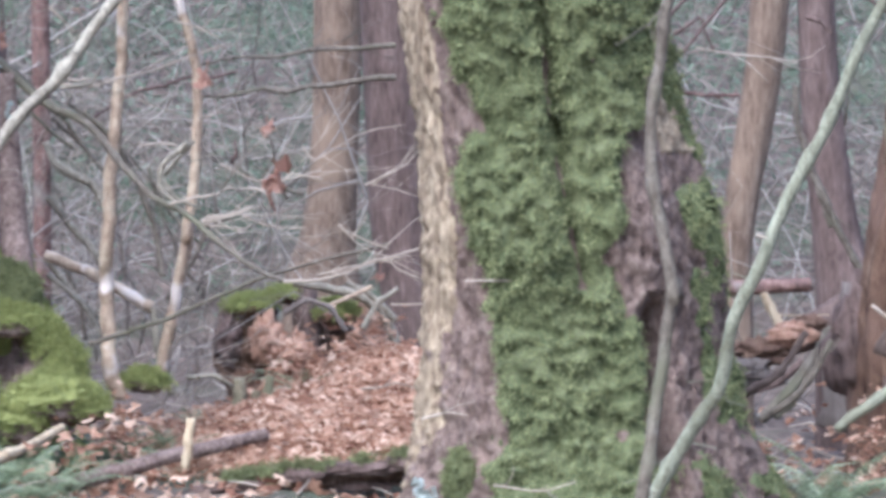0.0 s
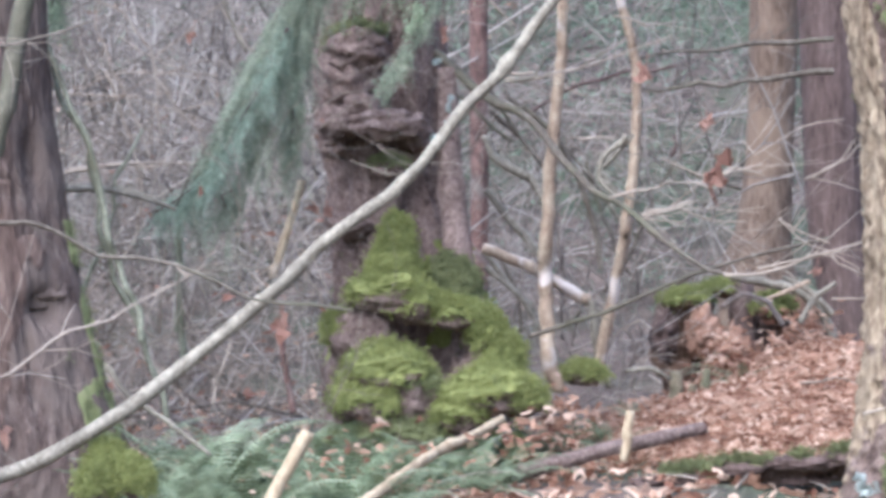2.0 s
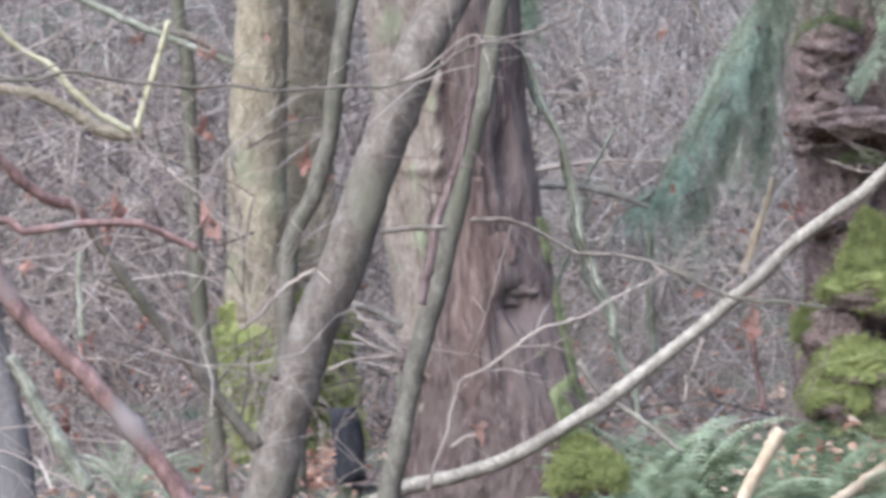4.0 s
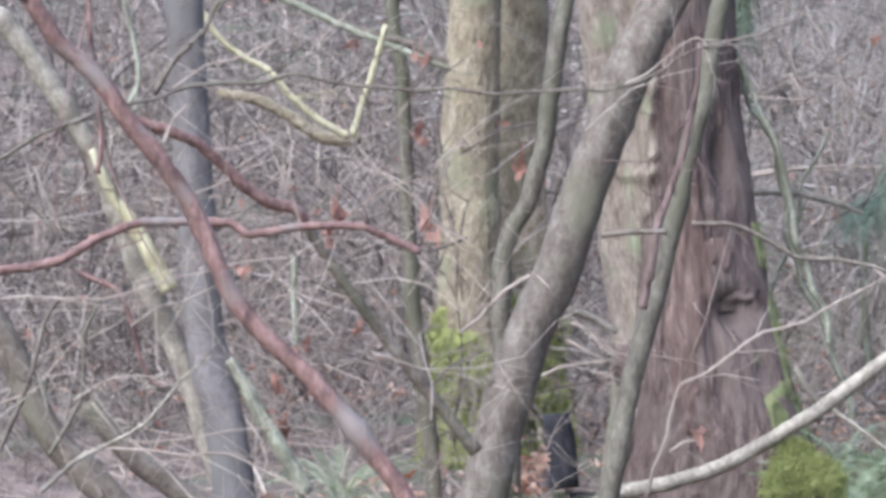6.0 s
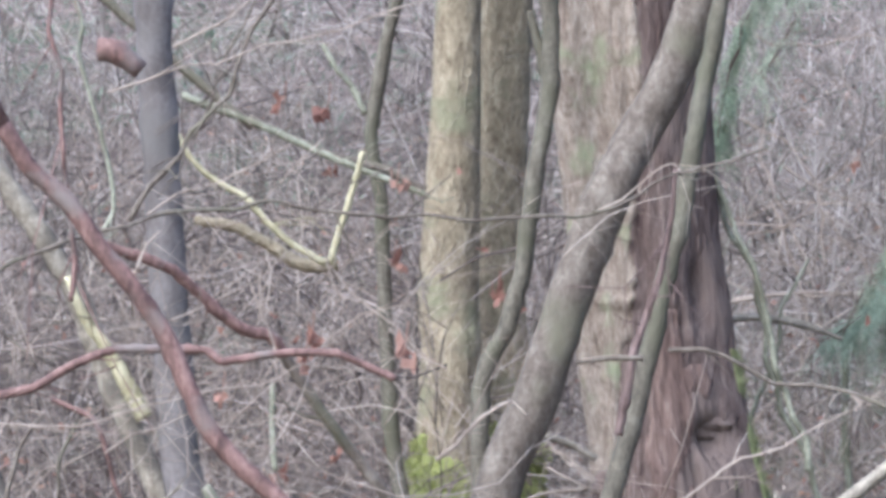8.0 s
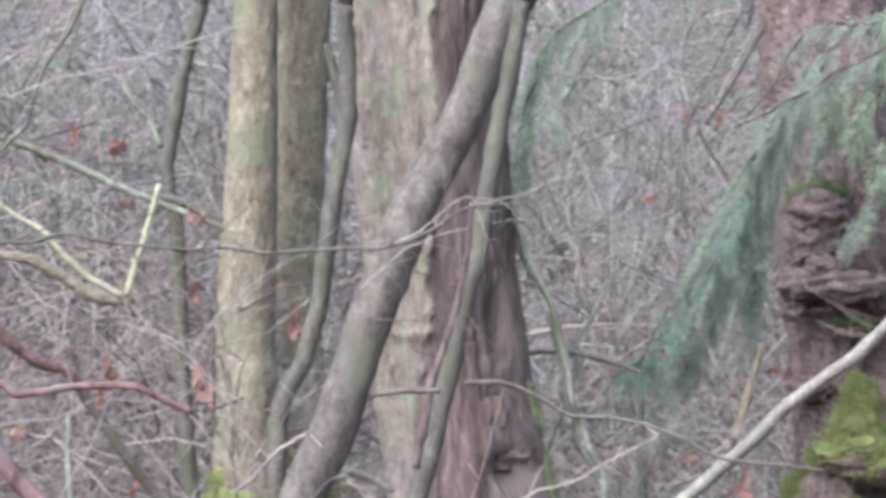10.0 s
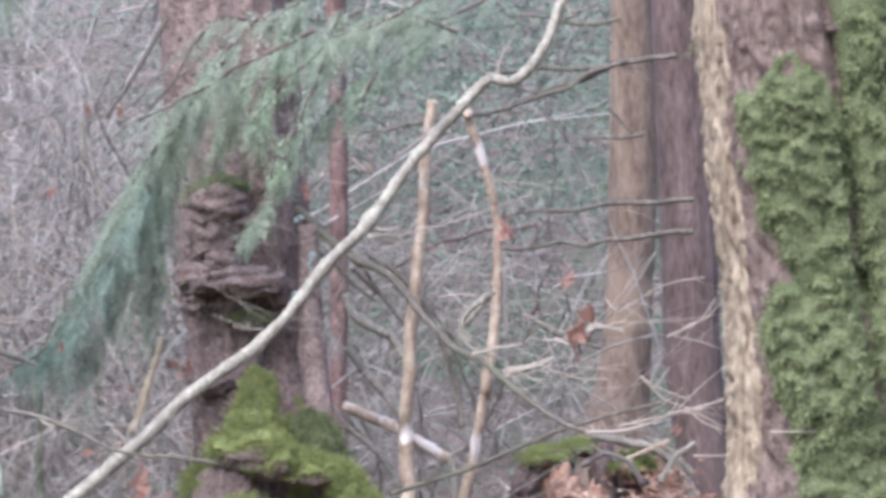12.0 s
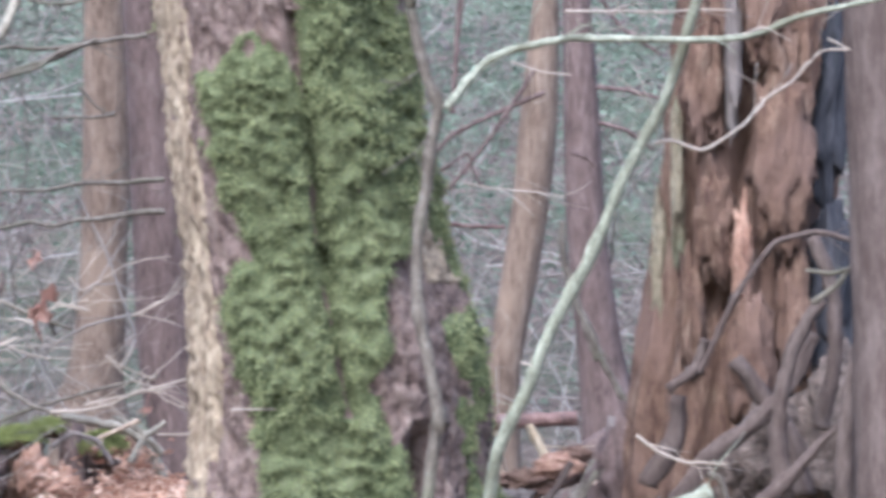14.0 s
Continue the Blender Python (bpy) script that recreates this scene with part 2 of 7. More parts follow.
ORANGE_WOOD = material("orange_rot", [(0.36, (0.155, 0.08, 0.048)), (0.5, (0.275, 0.158, 0.1)), (0.64, (0.4, 0.26, 0.175))], 14, (1, 1, 0.35), 0.95, 0.9, 60, fine=0.5, mute=0.0)
GREY_WOOD = material("grey_weathered_wood", [(0.3, (0.075, 0.056, 0.044)), (0.5, (0.14, 0.108, 0.084)), (0.7, (0.225, 0.182, 0.145))], 12, (1, 1, 0.12), 0.95, 1.0, 60, fine=0.5, mute=0.1, bump_dist=0.02)
# Black of the charred stump; also paints the shade of the snag's hollows.
CHAR_AND_SHADE = material("char_and_hollow_shade", [(0.3, (0.015, 0.013, 0.014)), (0.5, (0.03, 0.027, 0.028)), (0.7, (0.07, 0.06, 0.06))], 10, (1, 1, 0.3), 0.9, 0.8, 40)
FAR_GREEN = material("far_conifer_green", [(0.2, (0.102, 0.124, 0.08)), (0.5, (0.162, 0.19, 0.125)), (0.8, (0.243, 0.275, 0.185))], 1.5, (1, 1, 1), 0.8, 0.2, 10, island=0.35, thin=0.3, mute=0.0)


# ---- shapes ----
class Net:
    """Collects the points and faces of one mesh."""

    def __init__(self):
        self.v, self.f, self.n = [], [], 0

    def add(self, verts, faces):
        self.v.append(np.asarray(verts, float).reshape(-1, 3))
        k = self.n
        self.f.extend([tuple(i + k for i in q) for q in faces])
        self.n += len(self.v[-1])

    def mesh(self, name, mat, smooth=True):
        me = bpy.data.meshes.new(name)
        me.from_pydata(np.concatenate(self.v).tolist(), [], self.f)
        me.materials.append(mat)
        if smooth:
            me.polygons.foreach_set("use_smooth", [True] * len(me.polygons))
        me.update()
        return me


def part(name, net, mat, parent=None, label="", smooth=True):
    ob = new(name, net.mesh(name, mat, smooth))
    if parent:
        ob.parent = parent
        ob.matrix_parent_inverse = parent.matrix_basis.inverted()
    return tagged(ob, label)


def thing(name, label, category, at=(0, 0, 0), group="", kind=""):
    ob = new(name)
    ob.empty_display_size = 0.1
    ob.matrix_basis = Matrix.Translation(at)
    return tagged(ob, label, category, group, kind)


def lump(net, centre, radii, seed, rough=0.25, scale=2.2, rings=26, sides=36):
    """A knobbly closed mass, wider or taller as the three radii say."""
    v = [(0, 0, -1)]
    for i in range(1, rings):
        for j in range(sides):
            p, q = math.pi * i / rings - math.pi / 2, 2 * math.pi * j / sides
            v.append((math.cos(p) * math.cos(q), math.cos(p) * math.sin(q), math.sin(p)))
    v.append((0, 0, 1))
    out = []
    for a in v:
        d = Vector(a)
        k = 1 + rough * noise.noise(d * scale + Vector((seed * 7.3, seed, 0))) + 0.5 * rough * noise.noise(d * scale * 2.7 + Vector((seed, 3.1, 0))) \
            + 0.25 * rough * noise.noise(d * scale * 7 + Vector((0, seed, 5)))
        out.append([c + r * k * e for c, r, e in zip(centre, radii, a)])
    f = [(0, 1 + (j + 1) % sides, 1 + j) for j in range(sides)]
    f += [(1 + i * sides + j, 1 + i * sides + (j + 1) % sides, 1 + (i + 1) * sides + (j + 1) % sides, 1 + (i + 1) * sides + j) for i in range(rings - 2) for j in range(sides)]
    k = 1 + (rings - 2) * sides
    f += [(k + j, k + (j + 1) % sides, len(v) - 1) for j in range(sides)]
    net.add(out, f)
    return np.asarray(out)


def mass(name, centre, radii, mat, parent, label="", seed=1, rough=0.25, scale=2.2):
    net = Net()
    lump(net, centre, radii, seed, rough * 0.6, scale)
    return part(name, net, mat, parent, label)


def moss_ball(centre, radii, mat, parent, seed=1, cap=-9.0, under=None, size=0.012):
    """A bulge whose upper side, or all of it, wears a pelt of moss; under is the bark that shows below."""
    net, rng = Net(), np.random.default_rng(seed)
    v = lump(net, centre, radii, seed, 0.3, 2.2)
    c, r = np.asarray(centre), np.asarray(radii)
    o = (v - c) / r ** 2
    o /= np.linalg.norm(o, axis=1)[:, None]
    grown = np.array([o[i, 2] > cap + 0.7 * noise.noise(Vector(v[i]) * 9 + Vector((seed, 0, 0))) + 0.4 * noise.noise(Vector(v[i]) * 28) for i in range(len(v))])
    if under:
        parent = part("swelling", net, under, parent, "bare brown bark swelling")
    up = v + o * np.where(grown, 0.012, -0.01)[:, None]
    pelt = Net()
    pelt.add(up, [q for q in net.f if all(grown[k] for k in q)])
    for k in rng.permutation(np.flatnonzero(grown & (o[:, 1] < 0.4))):
        for _ in range(7):
            tuft(pelt, up[k] + rng.normal(size=3) * 0.011, o[k], size, rng, 0.45, 3, 0.3)
    return part("moss_cushion", pelt, mat, parent, smooth=False)


def spline(points, n):
    """n points along a smooth line through the given ones (any number of columns)."""
    p = np.asarray(points, float)
    if len(p) == 2:
        return p[0] + (p[1] - p[0]) * np.linspace(0, 1, n)[:, None]
    q = np.vstack([2 * p[0] - p[1], p, 2 * p[-1] - p[-2]])
    s = np.concatenate([[0], np.cumsum(np.linalg.norm(np.diff(p[:, :3], axis=0), axis=1))])
    u = np.linspace(0, s[-1], n)
    i = np.clip(np.searchsorted(s, u, "right") - 1, 0, len(p) - 2)
    t = ((u - s[i]) / np.maximum(s[i + 1] - s[i], 1e-9))[:, None]
    a, b, c, d = q[i], q[i + 1], q[i + 2], q[i + 3]
    return 0.5 * (2 * b + (c - a) * t + (2 * a - 5 * b + 4 * c - d) * t * t + (3 * b - a - 3 * c + d) * t ** 3)


TUBE_FACES = {}


def tube(net, line, radii, sides=8, rough=0.0, knots=0, rng=None, relief=None):
    """A closed tapered tube along a line."""
    line = np.asarray(line, float)
    n = len(line)
    d = np.gradient(line, axis=0)
    d /= np.maximum(np.linalg.norm(d, axis=1), 1e-9)[:, None]
    ref = np.array([0.31, 0.92, 0.23]) if abs(d[n // 2][1]) < 0.85 else np.array([0.95, 0.1, 0.3])
    a = np.cross(d, ref)
    a /= np.linalg.norm(a, axis=1)[:, None]
    b = np.cross(d, a)
    r = np.broadcast_to(np.asarray(radii, float), (n,))[:, None] * np.ones((1, sides))
    if rough:
        rng = rng or np.random
        wave = rng.normal(size=(n, sides))
        wave = (wave + np.roll(wave, 1, 1) + np.roll(wave, -1, 1)) / 1.8
        r = r * (1 + rough * wave)
    if relief is not None:
        r = r * relief
    for _ in range(knots):
        i, k = rng.integers(2, max(3, n - 2)), rng.uniform(0.05, 0.12) if r.max() > 0.03 else rng.uniform(0.12, 0.35)
        r *= 1 + k * np.exp(-((np.arange(n) - i) / 0.8) ** 2)[:, None]
    th = np.linspace(0, 2 * np.pi, sides, endpoint=False)
    v = line[:, None] + r[..., None] * (np.cos(th)[None, :, None] * a[:, None] + np.sin(th)[None, :, None] * b[:, None])
    if (n, sides) not in TUBE_FACES:
        TUBE_FACES[n, sides] = [(i * sides + j, i * sides + (j + 1) % sides, (i + 1) * sides + (j + 1) % sides, (i + 1) * sides + j)
                                for i in range(n - 1) for j in range(sides)] + [tuple(range(sides))[::-1], tuple(range((n - 1) * sides, n * sides))]
    net.add(v, TUBE_FACES[n, sides])


RNG = np.random.default_rng(7)


def limb(name, points, r0, r1, mat, parent, label="", sides=12, rough=0.05, wobble=0.25):
    """A branch or stem with slight kinks, swellings at old buds and an uneven skin."""
    p = np.asarray(points, float)
    length = np.linalg.norm(np.diff(p, axis=0), axis=1).sum()
    if mat is TWIG:
        r0, r1 = r0 * 0.75, r1 * 0.6
    n = int(np.clip(length / max(0.7 * (r0 + r1) / 2, 0.012), 6, 110))
    line = spline(p, n)
    if r0 < 0.012:  # twigs grow in straight runs between their buds
        s = np.concatenate([[0], np.cumsum(np.linalg.norm(np.diff(p, axis=0), axis=1))])
        u = np.linspace(0, s[-1], n)
        line = 0.3 * line + 0.7 * np.stack([np.interp(u, s, p[:, k]) for k in range(3)], 1)
    kink = RNG.normal(size=(n, 3))
    kink = (kink + np.roll(kink, 1, 0) + np.roll(kink, 2, 0)) / 1.7
    kink[0] = kink[-1] = 0
    if r0 < 0.009 and length > 0.2:  # twigs turn a little at every bud
        k = max(3, int(length / 0.09))
        u = np.linspace(0, 1, n)
        turn = RNG.normal(size=(k + 1, 3)) * 0.009
        turn[0] = turn[-1] = 0
        line = line + np.stack([np.interp(u, np.linspace(0, 1, k + 1), turn[:, i]) for i in range(3)], 1)
    radii = np.linspace(r0, r1, n)
    line = line + kink * wobble * radii[:, None] * (0.3 if r0 < 0.03 else 0.12)
    net, relief = Net(), None
    sides = (sides if r0 < 0.03 else 24) if r0 > 0.008 else 7
    if r0 > 0.009:  # uneven bark, gnarled on roots
        step, seed, deep = length / n / max(r0, r1), RNG.uniform(0, 90), 0.30 if name in ("root", "log") else 0.09
        relief = np.array([[1 + deep * (noise.noise(Vector((math.cos(q) * 1.3, math.sin(q) * 1.3, i * step * 0.45 + seed)))
                                        + 0.5 * noise.noise(Vector((math.cos(q) * 3.5, math.sin(q) * 3.5, i * step * 1.1 + seed)))
                                        + 0.35 * noise.noise(Vector((math.cos(q) * 8, math.sin(q) * 8, i * step * 2 + seed))))
                            for q in np.linspace(0, 2 * math.pi, sides, endpoint=False)] for i in range(n)])
    tube(net, line, radii, sides, rough if r0 < 0.03 else rough * 0.3, knots=max(1, int(length / 0.3)), rng=RNG, relief=relief)
    ob, shoots = part(name, net, mat, parent, label), Net()
    if 0.001 < r0 < 0.014 and length > 0.12:  # forked side shoots and buds
        fine_twig = mat is TWIG or r0 < 0.006
        for _ in range(int(length / (0.075 if fine_twig else 0.12))):
            i = int(RNG.integers(1, n - 1))
            d = line[i + 1] - line[i]
            d = d / np.linalg.norm(d) + RNG.normal(size=3) * 0.55
            l = abs(RNG.normal()) * (0.09 if fine_twig else 0.05) + 0.012
            q = line[i] + d / np.linalg.norm(d) * l
            end = q + (d / np.linalg.norm(d) + RNG.normal(size=3) * 0.5) * l * 0.8
            r = min(radii[i], 0.0045)
            tube(shoots, np.array([line[i], q, end]), np.array([0.55, 0.42, 0.3]) * r, 4)
            if l > 0.06:
                tube(shoots, np.array([q, q + (d / np.linalg.norm(d) + RNG.normal(size=3) * 0.7) * l * 0.5]), np.array([0.4, 0.28]) * r, 4)
        if shoots.n:
            part("twig_spray", shoots, mat, ob)["kind"] = "stuff"
    return ob


def fbm(p, octaves=3):
    return noise.fractal(p, 1.0, 2.0, octaves)


def trunk(name, rows, mat, parent, shape=None, bark=0.03, sides=72, step=0.025, furrow=14.0, stretch=0.16, label="", top=7.0):
    """A standing trunk through rows of (x, y, z, radius), with furrowed bark. shape(angle, z) scales the radius; angle 0 faces the viewer, plus is to the right."""
    rows = sorted(rows, key=lambda q: q[2])
    n = int((rows[-1][2] - rows[0][2]) / step) + 2
    s = spline(rows, n)
    if top > rows[-1][2]:  # on above, thinning and straightening
        (x0, y0, z0, r0), (x1, y1, z1, r1) = rows[-2], rows[-1]
        k = np.linspace(0, 1, 24)[1:, None] ** 1.3
        slope = np.array([(x1 - x0) / (z1 - z0), (y1 - y0) / (z1 - z0)]) * 0.6
        h = (top - z1) * k
        s = np.vstack([s, np.hstack([x1 + slope[0] * h, y1 + slope[1] * h, z1 + h, r1 * (1 - 0.4 * k)])])
        n = len(s)
    v = np.empty((n, sides, 3))
    for i, (x, y, z, r) in enumerate(s):
        for j in range(sides):
            a = 2 * math.pi * j / sides - math.pi
            k = 1.0 if shape is None else shape(a, z)
            cx, cy = math.sin(a), -math.cos(a)
            q = Vector((cx * r * furrow + x, cy * r * furrow + y, z * furrow * stretch))
            k += bark * (1 - 2.2 * abs(fbm(q)) + 0.6 * noise.noise(q * 3.1)) + 1.2 * bark * noise.noise(Vector((cx * 1.5 + x, cy * 1.5, z * 1.1)))
            v[i, j] = x + cx * r * k, y + cy * r * k, z
    net = Net()
    net.add(v, [(i * sides + j, i * sides + (j + 1) % sides, (i + 1) * sides + (j + 1) % sides, (i + 1) * sides + j) for i in range(n - 1) for j in range(sides)]
            + [tuple(range(sides))[::-1], tuple(range((n - 1) * sides, n * sides))])
    ob = part(name, net, mat, parent, label)
    return ob, v


def tuft(net, p, out, size, rng, droop=0.5, blades=4, width=0.26):
    """A tuft of short pointed moss blades at p, growing along out and hanging over."""
    for _ in range(blades):
        g = np.asarray(out) + rng.normal(size=3) * 0.55
        g[2] -= droop * rng.uniform(0.3, 1.2)
        g /= np.linalg.norm(g)
        side = np.cross(g, rng.normal(size=3))
        side /= np.linalg.norm(side) + 1e-9
        l = size * rng.uniform(0.5, 1.3)
        w = l * width
        mid = p + g * l * 0.5 + np.array([0, 0, -0.05 * l])
        net.add([p - side * w * 0.35, p + side * w * 0.35, mid + side * w * 0.5, p + g * l + np.array([0, 0, -0.3 * l]), mid - side * w * 0.5],
                [(0, 1, 2, 4), (4, 2, 3)])


def moss_on(v, cover, parent, mat, label, thick=0.02, size=0.03, density=1.0, seed=1, blades=4, droop=0.5, bed=None, width=0.26):
    """A cushion of moss over the trunk grid v where cover(angle, z) is above 0, in lumps, with hanging tufts on it."""
    rng = np.random.default_rng(seed)
    n, m, _ = v.shape
    lift = np.zeros((n, m))
    centre = v.mean(axis=1)
    for i in range(n):
        for j in range(m):
            a = 2 * math.pi * j / m - math.pi
            x, y, z = v[i, j]
            c = cover(a, z) + 0.55 * noise.noise(Vector((x * 5, y * 5, z * 4))) + 0.35 * noise.noise(Vector((x * 15, y * 15, z * 12)))
            if c > 0:
                drape = (-z * 12 + 1.6 * noise.noise(Vector((x * 5, y * 5, z * 3))) + 0.9 * noise.noise(Vector((x * 13, y * 13, z * 5)))) % 1.0  # overlapping hanging clumps
                lump = 0.75 * drape ** 1.5 + 0.5 * noise.noise(Vector((x * 8, y * 8, z * 7))) + 0.35 * noise.noise(Vector((x * 19, y * 19, z * 17)))
                lift[i, j] = min(1, c * 3) * thick * (0.35 + max(0.0, lump))
    out = v - centre[:, None]
    out[..., 2] = 0
    out /= np.linalg.norm(out, axis=2)[..., None]
    w = v + out * (lift - 0.008 * (lift <= 0))[..., None]
    net = Net()
    keep = [(i * m + j, i * m + (j + 1) % m, (i + 1) * m + (j + 1) % m, (i + 1) * m + j) for i in range(n - 1) for j in range(m)
            if max(lift[i, j], lift[i + 1, j], lift[i, (j + 1) % m]) > 0]
    used = sorted({k for q in keep for k in q})
    where = {k: i for i, k in enumerate(used)}
    net.add(w.reshape(-1, 3)[used], [tuple(where[k] for k in q) for q in keep])
    cushion = part("moss_cushion", net, bed or mat, parent, label)
    spots = [(i, j) for i in range(n) for j in range(m) if lift[i, j] > 0.04 * thick and out[i, j, 1] < 0.35]
    net = Net()
    for i, j in spots:
        for _ in range(rng.poisson(density)):
            p = w[i, j] + rng.normal(size=3) * 0.008
            tuft(net, p, out[i, j], size * (0.6 + lift[i, j] / thick * 0.5), rng, droop, blades, width)
    ob = part("moss_pelt", net, mat, cushion, smooth=False)
    ob["kind"] = "stuff"
    return w


def skin_on(name, v, cover, mat, parent, label, thick=0.006):
    """A thin layer with ragged edges over the trunk grid v where cover(angle, z) is above 0."""
    n, m, _ = v.shape
    out = v - v.mean(axis=1)[:, None]
    out[..., 2] = 0
    out /= np.linalg.norm(out, axis=2)[..., None]
    lift = np.full((n, m), -0.012)
    for i in range(n):
        for j in range(m):
            x, y, z = v[i, j]
            c = cover(2 * math.pi * j / m - math.pi, z) + 0.35 * noise.noise(Vector((x * 9, y * 9, z * 3))) + 0.25 * noise.noise(Vector((x * 30, y * 30, z * 9)))
            if c > 0:
                lift[i, j] = thick * (1 + 0.8 * noise.noise(Vector((x * 40, y * 40, z * 6))))
    w = v + out * lift[..., None]
    keep = [(i * m + j, i * m + (j + 1) % m, (i + 1) * m + (j + 1) % m, (i + 1) * m + j) for i in range(n - 1) for j in range(m)
            if max(lift[i, j], lift[i + 1, j], lift[i, (j + 1) % m]) > 0]
    used = sorted({k for q in keep for k in q})
    where = {k: i for i, k in enumerate(used)}
    net = Net()
    net.add(w.reshape(-1, 3)[used], [tuple(where[k] for k in q) for q in keep])
    return part(name, net, mat, parent, label)


def leaf_shape(size, rng, curl=0.5):
    """A crumpled dry leaf: a lobed outline, folded on its midrib."""
    k = 9
    pts, r0 = [(0, 0, 0)], rng.uniform(0, 7)
    for i in range(k):
        a = 2 * math.pi * i / k
        r = size * (0.5 + 0.28 * math.sin(2.5 * a + r0) + rng.uniform(-0.1, 0.15))
        x, y = r * math.cos(a), r * math.sin(a)
        pts.append((x, y, curl * (abs(y) * 0.9 + rng.uniform(-0.3, 0.3) * size)))
    turn = np.array(Euler(rng.uniform(0, 6.28, 3)).to_matrix())
    return np.asarray(pts) @ turn.T, [(0, i + 1, (i + 1) % k + 1) for i in range(k)]


def ground_height(x, y):
    h = 0.52 * min(1.0, max(0.0, (y - 3) / 6.5))
    h += 0.37 * math.exp(-((x + 0.05) / 0.62) ** 2 - ((y - 15.4) / 0.95) ** 2) + 0.10 * math.exp(-((x + 0.75) / 0.7) ** 2 - ((y - 14.2) / 0.7) ** 2)
    h += 0.16 * math.exp(-((x + 0.55) / 0.6) ** 2 - ((y - 16.1) / 0.6) ** 2)
    h += 0.20 * math.exp(-((x - 2.4) / 1.0) ** 2 - ((y - 13) / 1.6) ** 2)
    rise = min(32.0, max(0.0, y - 18.5 + 0.05 * max(-40, min(40, x))))
    h += 0.05 * rise * rise if rise < 3 else 0.45 + 0.3 * (rise - 3)
    if y > 5:
        h += 0.10 * noise.noise(Vector((x * 0.6, y * 0.6, 1))) + 0.05 * noise.noise(Vector((x * 2.3, y * 2.3, 4)))
    return h


def leaf(at, size, parent):
    """A few shrivelled leaves hanging at one spot."""
    net = Net()
    for _ in range(2):
        v, q = leaf_shape(size * 1.2, RNG, 0.8)
        net.add(v * np.array([0.8, 0.8, 1.2]) + np.asarray(at) + RNG.normal(size=3) * size * 0.3, q)
    part("leaf", net, RUST_LEAF, parent, "shrivelled rust-red leaf", smooth=False)


# ---- the ground, one sheet to the horizon ----
def spaced(a, b, step, far):
    inner = np.arange(a, b + 1e-6, step)
    grow = np.cumsum(step * 1.35 ** np.arange(1, 26))
    grow = grow[grow < far]
    return np.concatenate([a - grow[::-1], inner, b + grow])


xs, ys = spaced(-11, 8, 0.12, 600), spaced(5, 32, 0.12, 600)
net = Net()
net.add([(x, y, ground_height(x, y) if y > -40 else 0.0) for y in ys for x in xs],
        [(j * len(xs) + i, j * len(xs) + i + 1, (j + 1) * len(xs) + i + 1, (j + 1) * len(xs) + i) for j in range(len(ys) - 1) for i in range(len(xs) - 1)])
tagged(part("ground", net, GROUND), "brown leaf-mould forest floor rising to a hillside", "ground", kind="structure")


# ---- ferns, boughs, leaves ----
def frond_mesh(seed, mat):
    """An arching sword-fern frond one metre long, with its two rows of leaflets."""
    rng, net = np.random.default_rng(seed), Net()
    k = 25
    u = np.linspace(0, 1, k)
    lift = rng.uniform(0.55, 0.8)
    line = np.stack([u * 0.86, 0.05 * np.sin(u * 3 + seed), lift * u - 0.75 * lift * u ** 2.2], 1)
    tube(net, line, np.linspace(0.006, 0.0015, k), 4)
    for i in range(3, k):
        d = line[i] - line[i - 1]
        d /= np.linalg.norm(d)
        size = 0.10 * math.sin(math.pi * min(1, 0.12 + 0.88 * u[i])) ** 0.7 + 0.012
        for s in (-1, 1):
            tip = line[i] + np.array([d[0] * 0.35, s, d[2] * 0.35 - 0.28 - 0.2 * rng.random()]) * size * rng.uniform(0.85, 1.1)
            a, b = line[i] - d * 0.006, line[i] + d * 0.009
            mid = (line[i] + tip) / 2 + np.array([0, 0, 0.18 * size])
            net.add([a, b, mid + d * 0.008, tip, mid - d * 0.006], [(0, 1, 2, 4), (4, 2, 3)])
    return net.mesh("frond", mat, smooth=False)


FRONDS = [frond_mesh(i, FERN) for i in range(5)]


def fern(x, y, size):
    """A sword fern rooted at x, y: a crown of arching fronds."""
    z = ground_height(x, y)
    root = thing("sword_fern", "green sword fern with arching fronds on the forest floor", "fern", (x, y, z), "sword ferns")
    n = int(RNG.integers(11, 17))
    for i in range(n):
        ob = new("frond", FRONDS[int(RNG.integers(5))])
        ob.parent = root
        s = size * RNG.uniform(0.42, 0.68)
        ob.matrix_basis = pose(0, 0, 0, 0, RNG.uniform(-35, 12), 360 * i / n + RNG.uniform(-20, 20)) @ Matrix.Scale(s, 4)


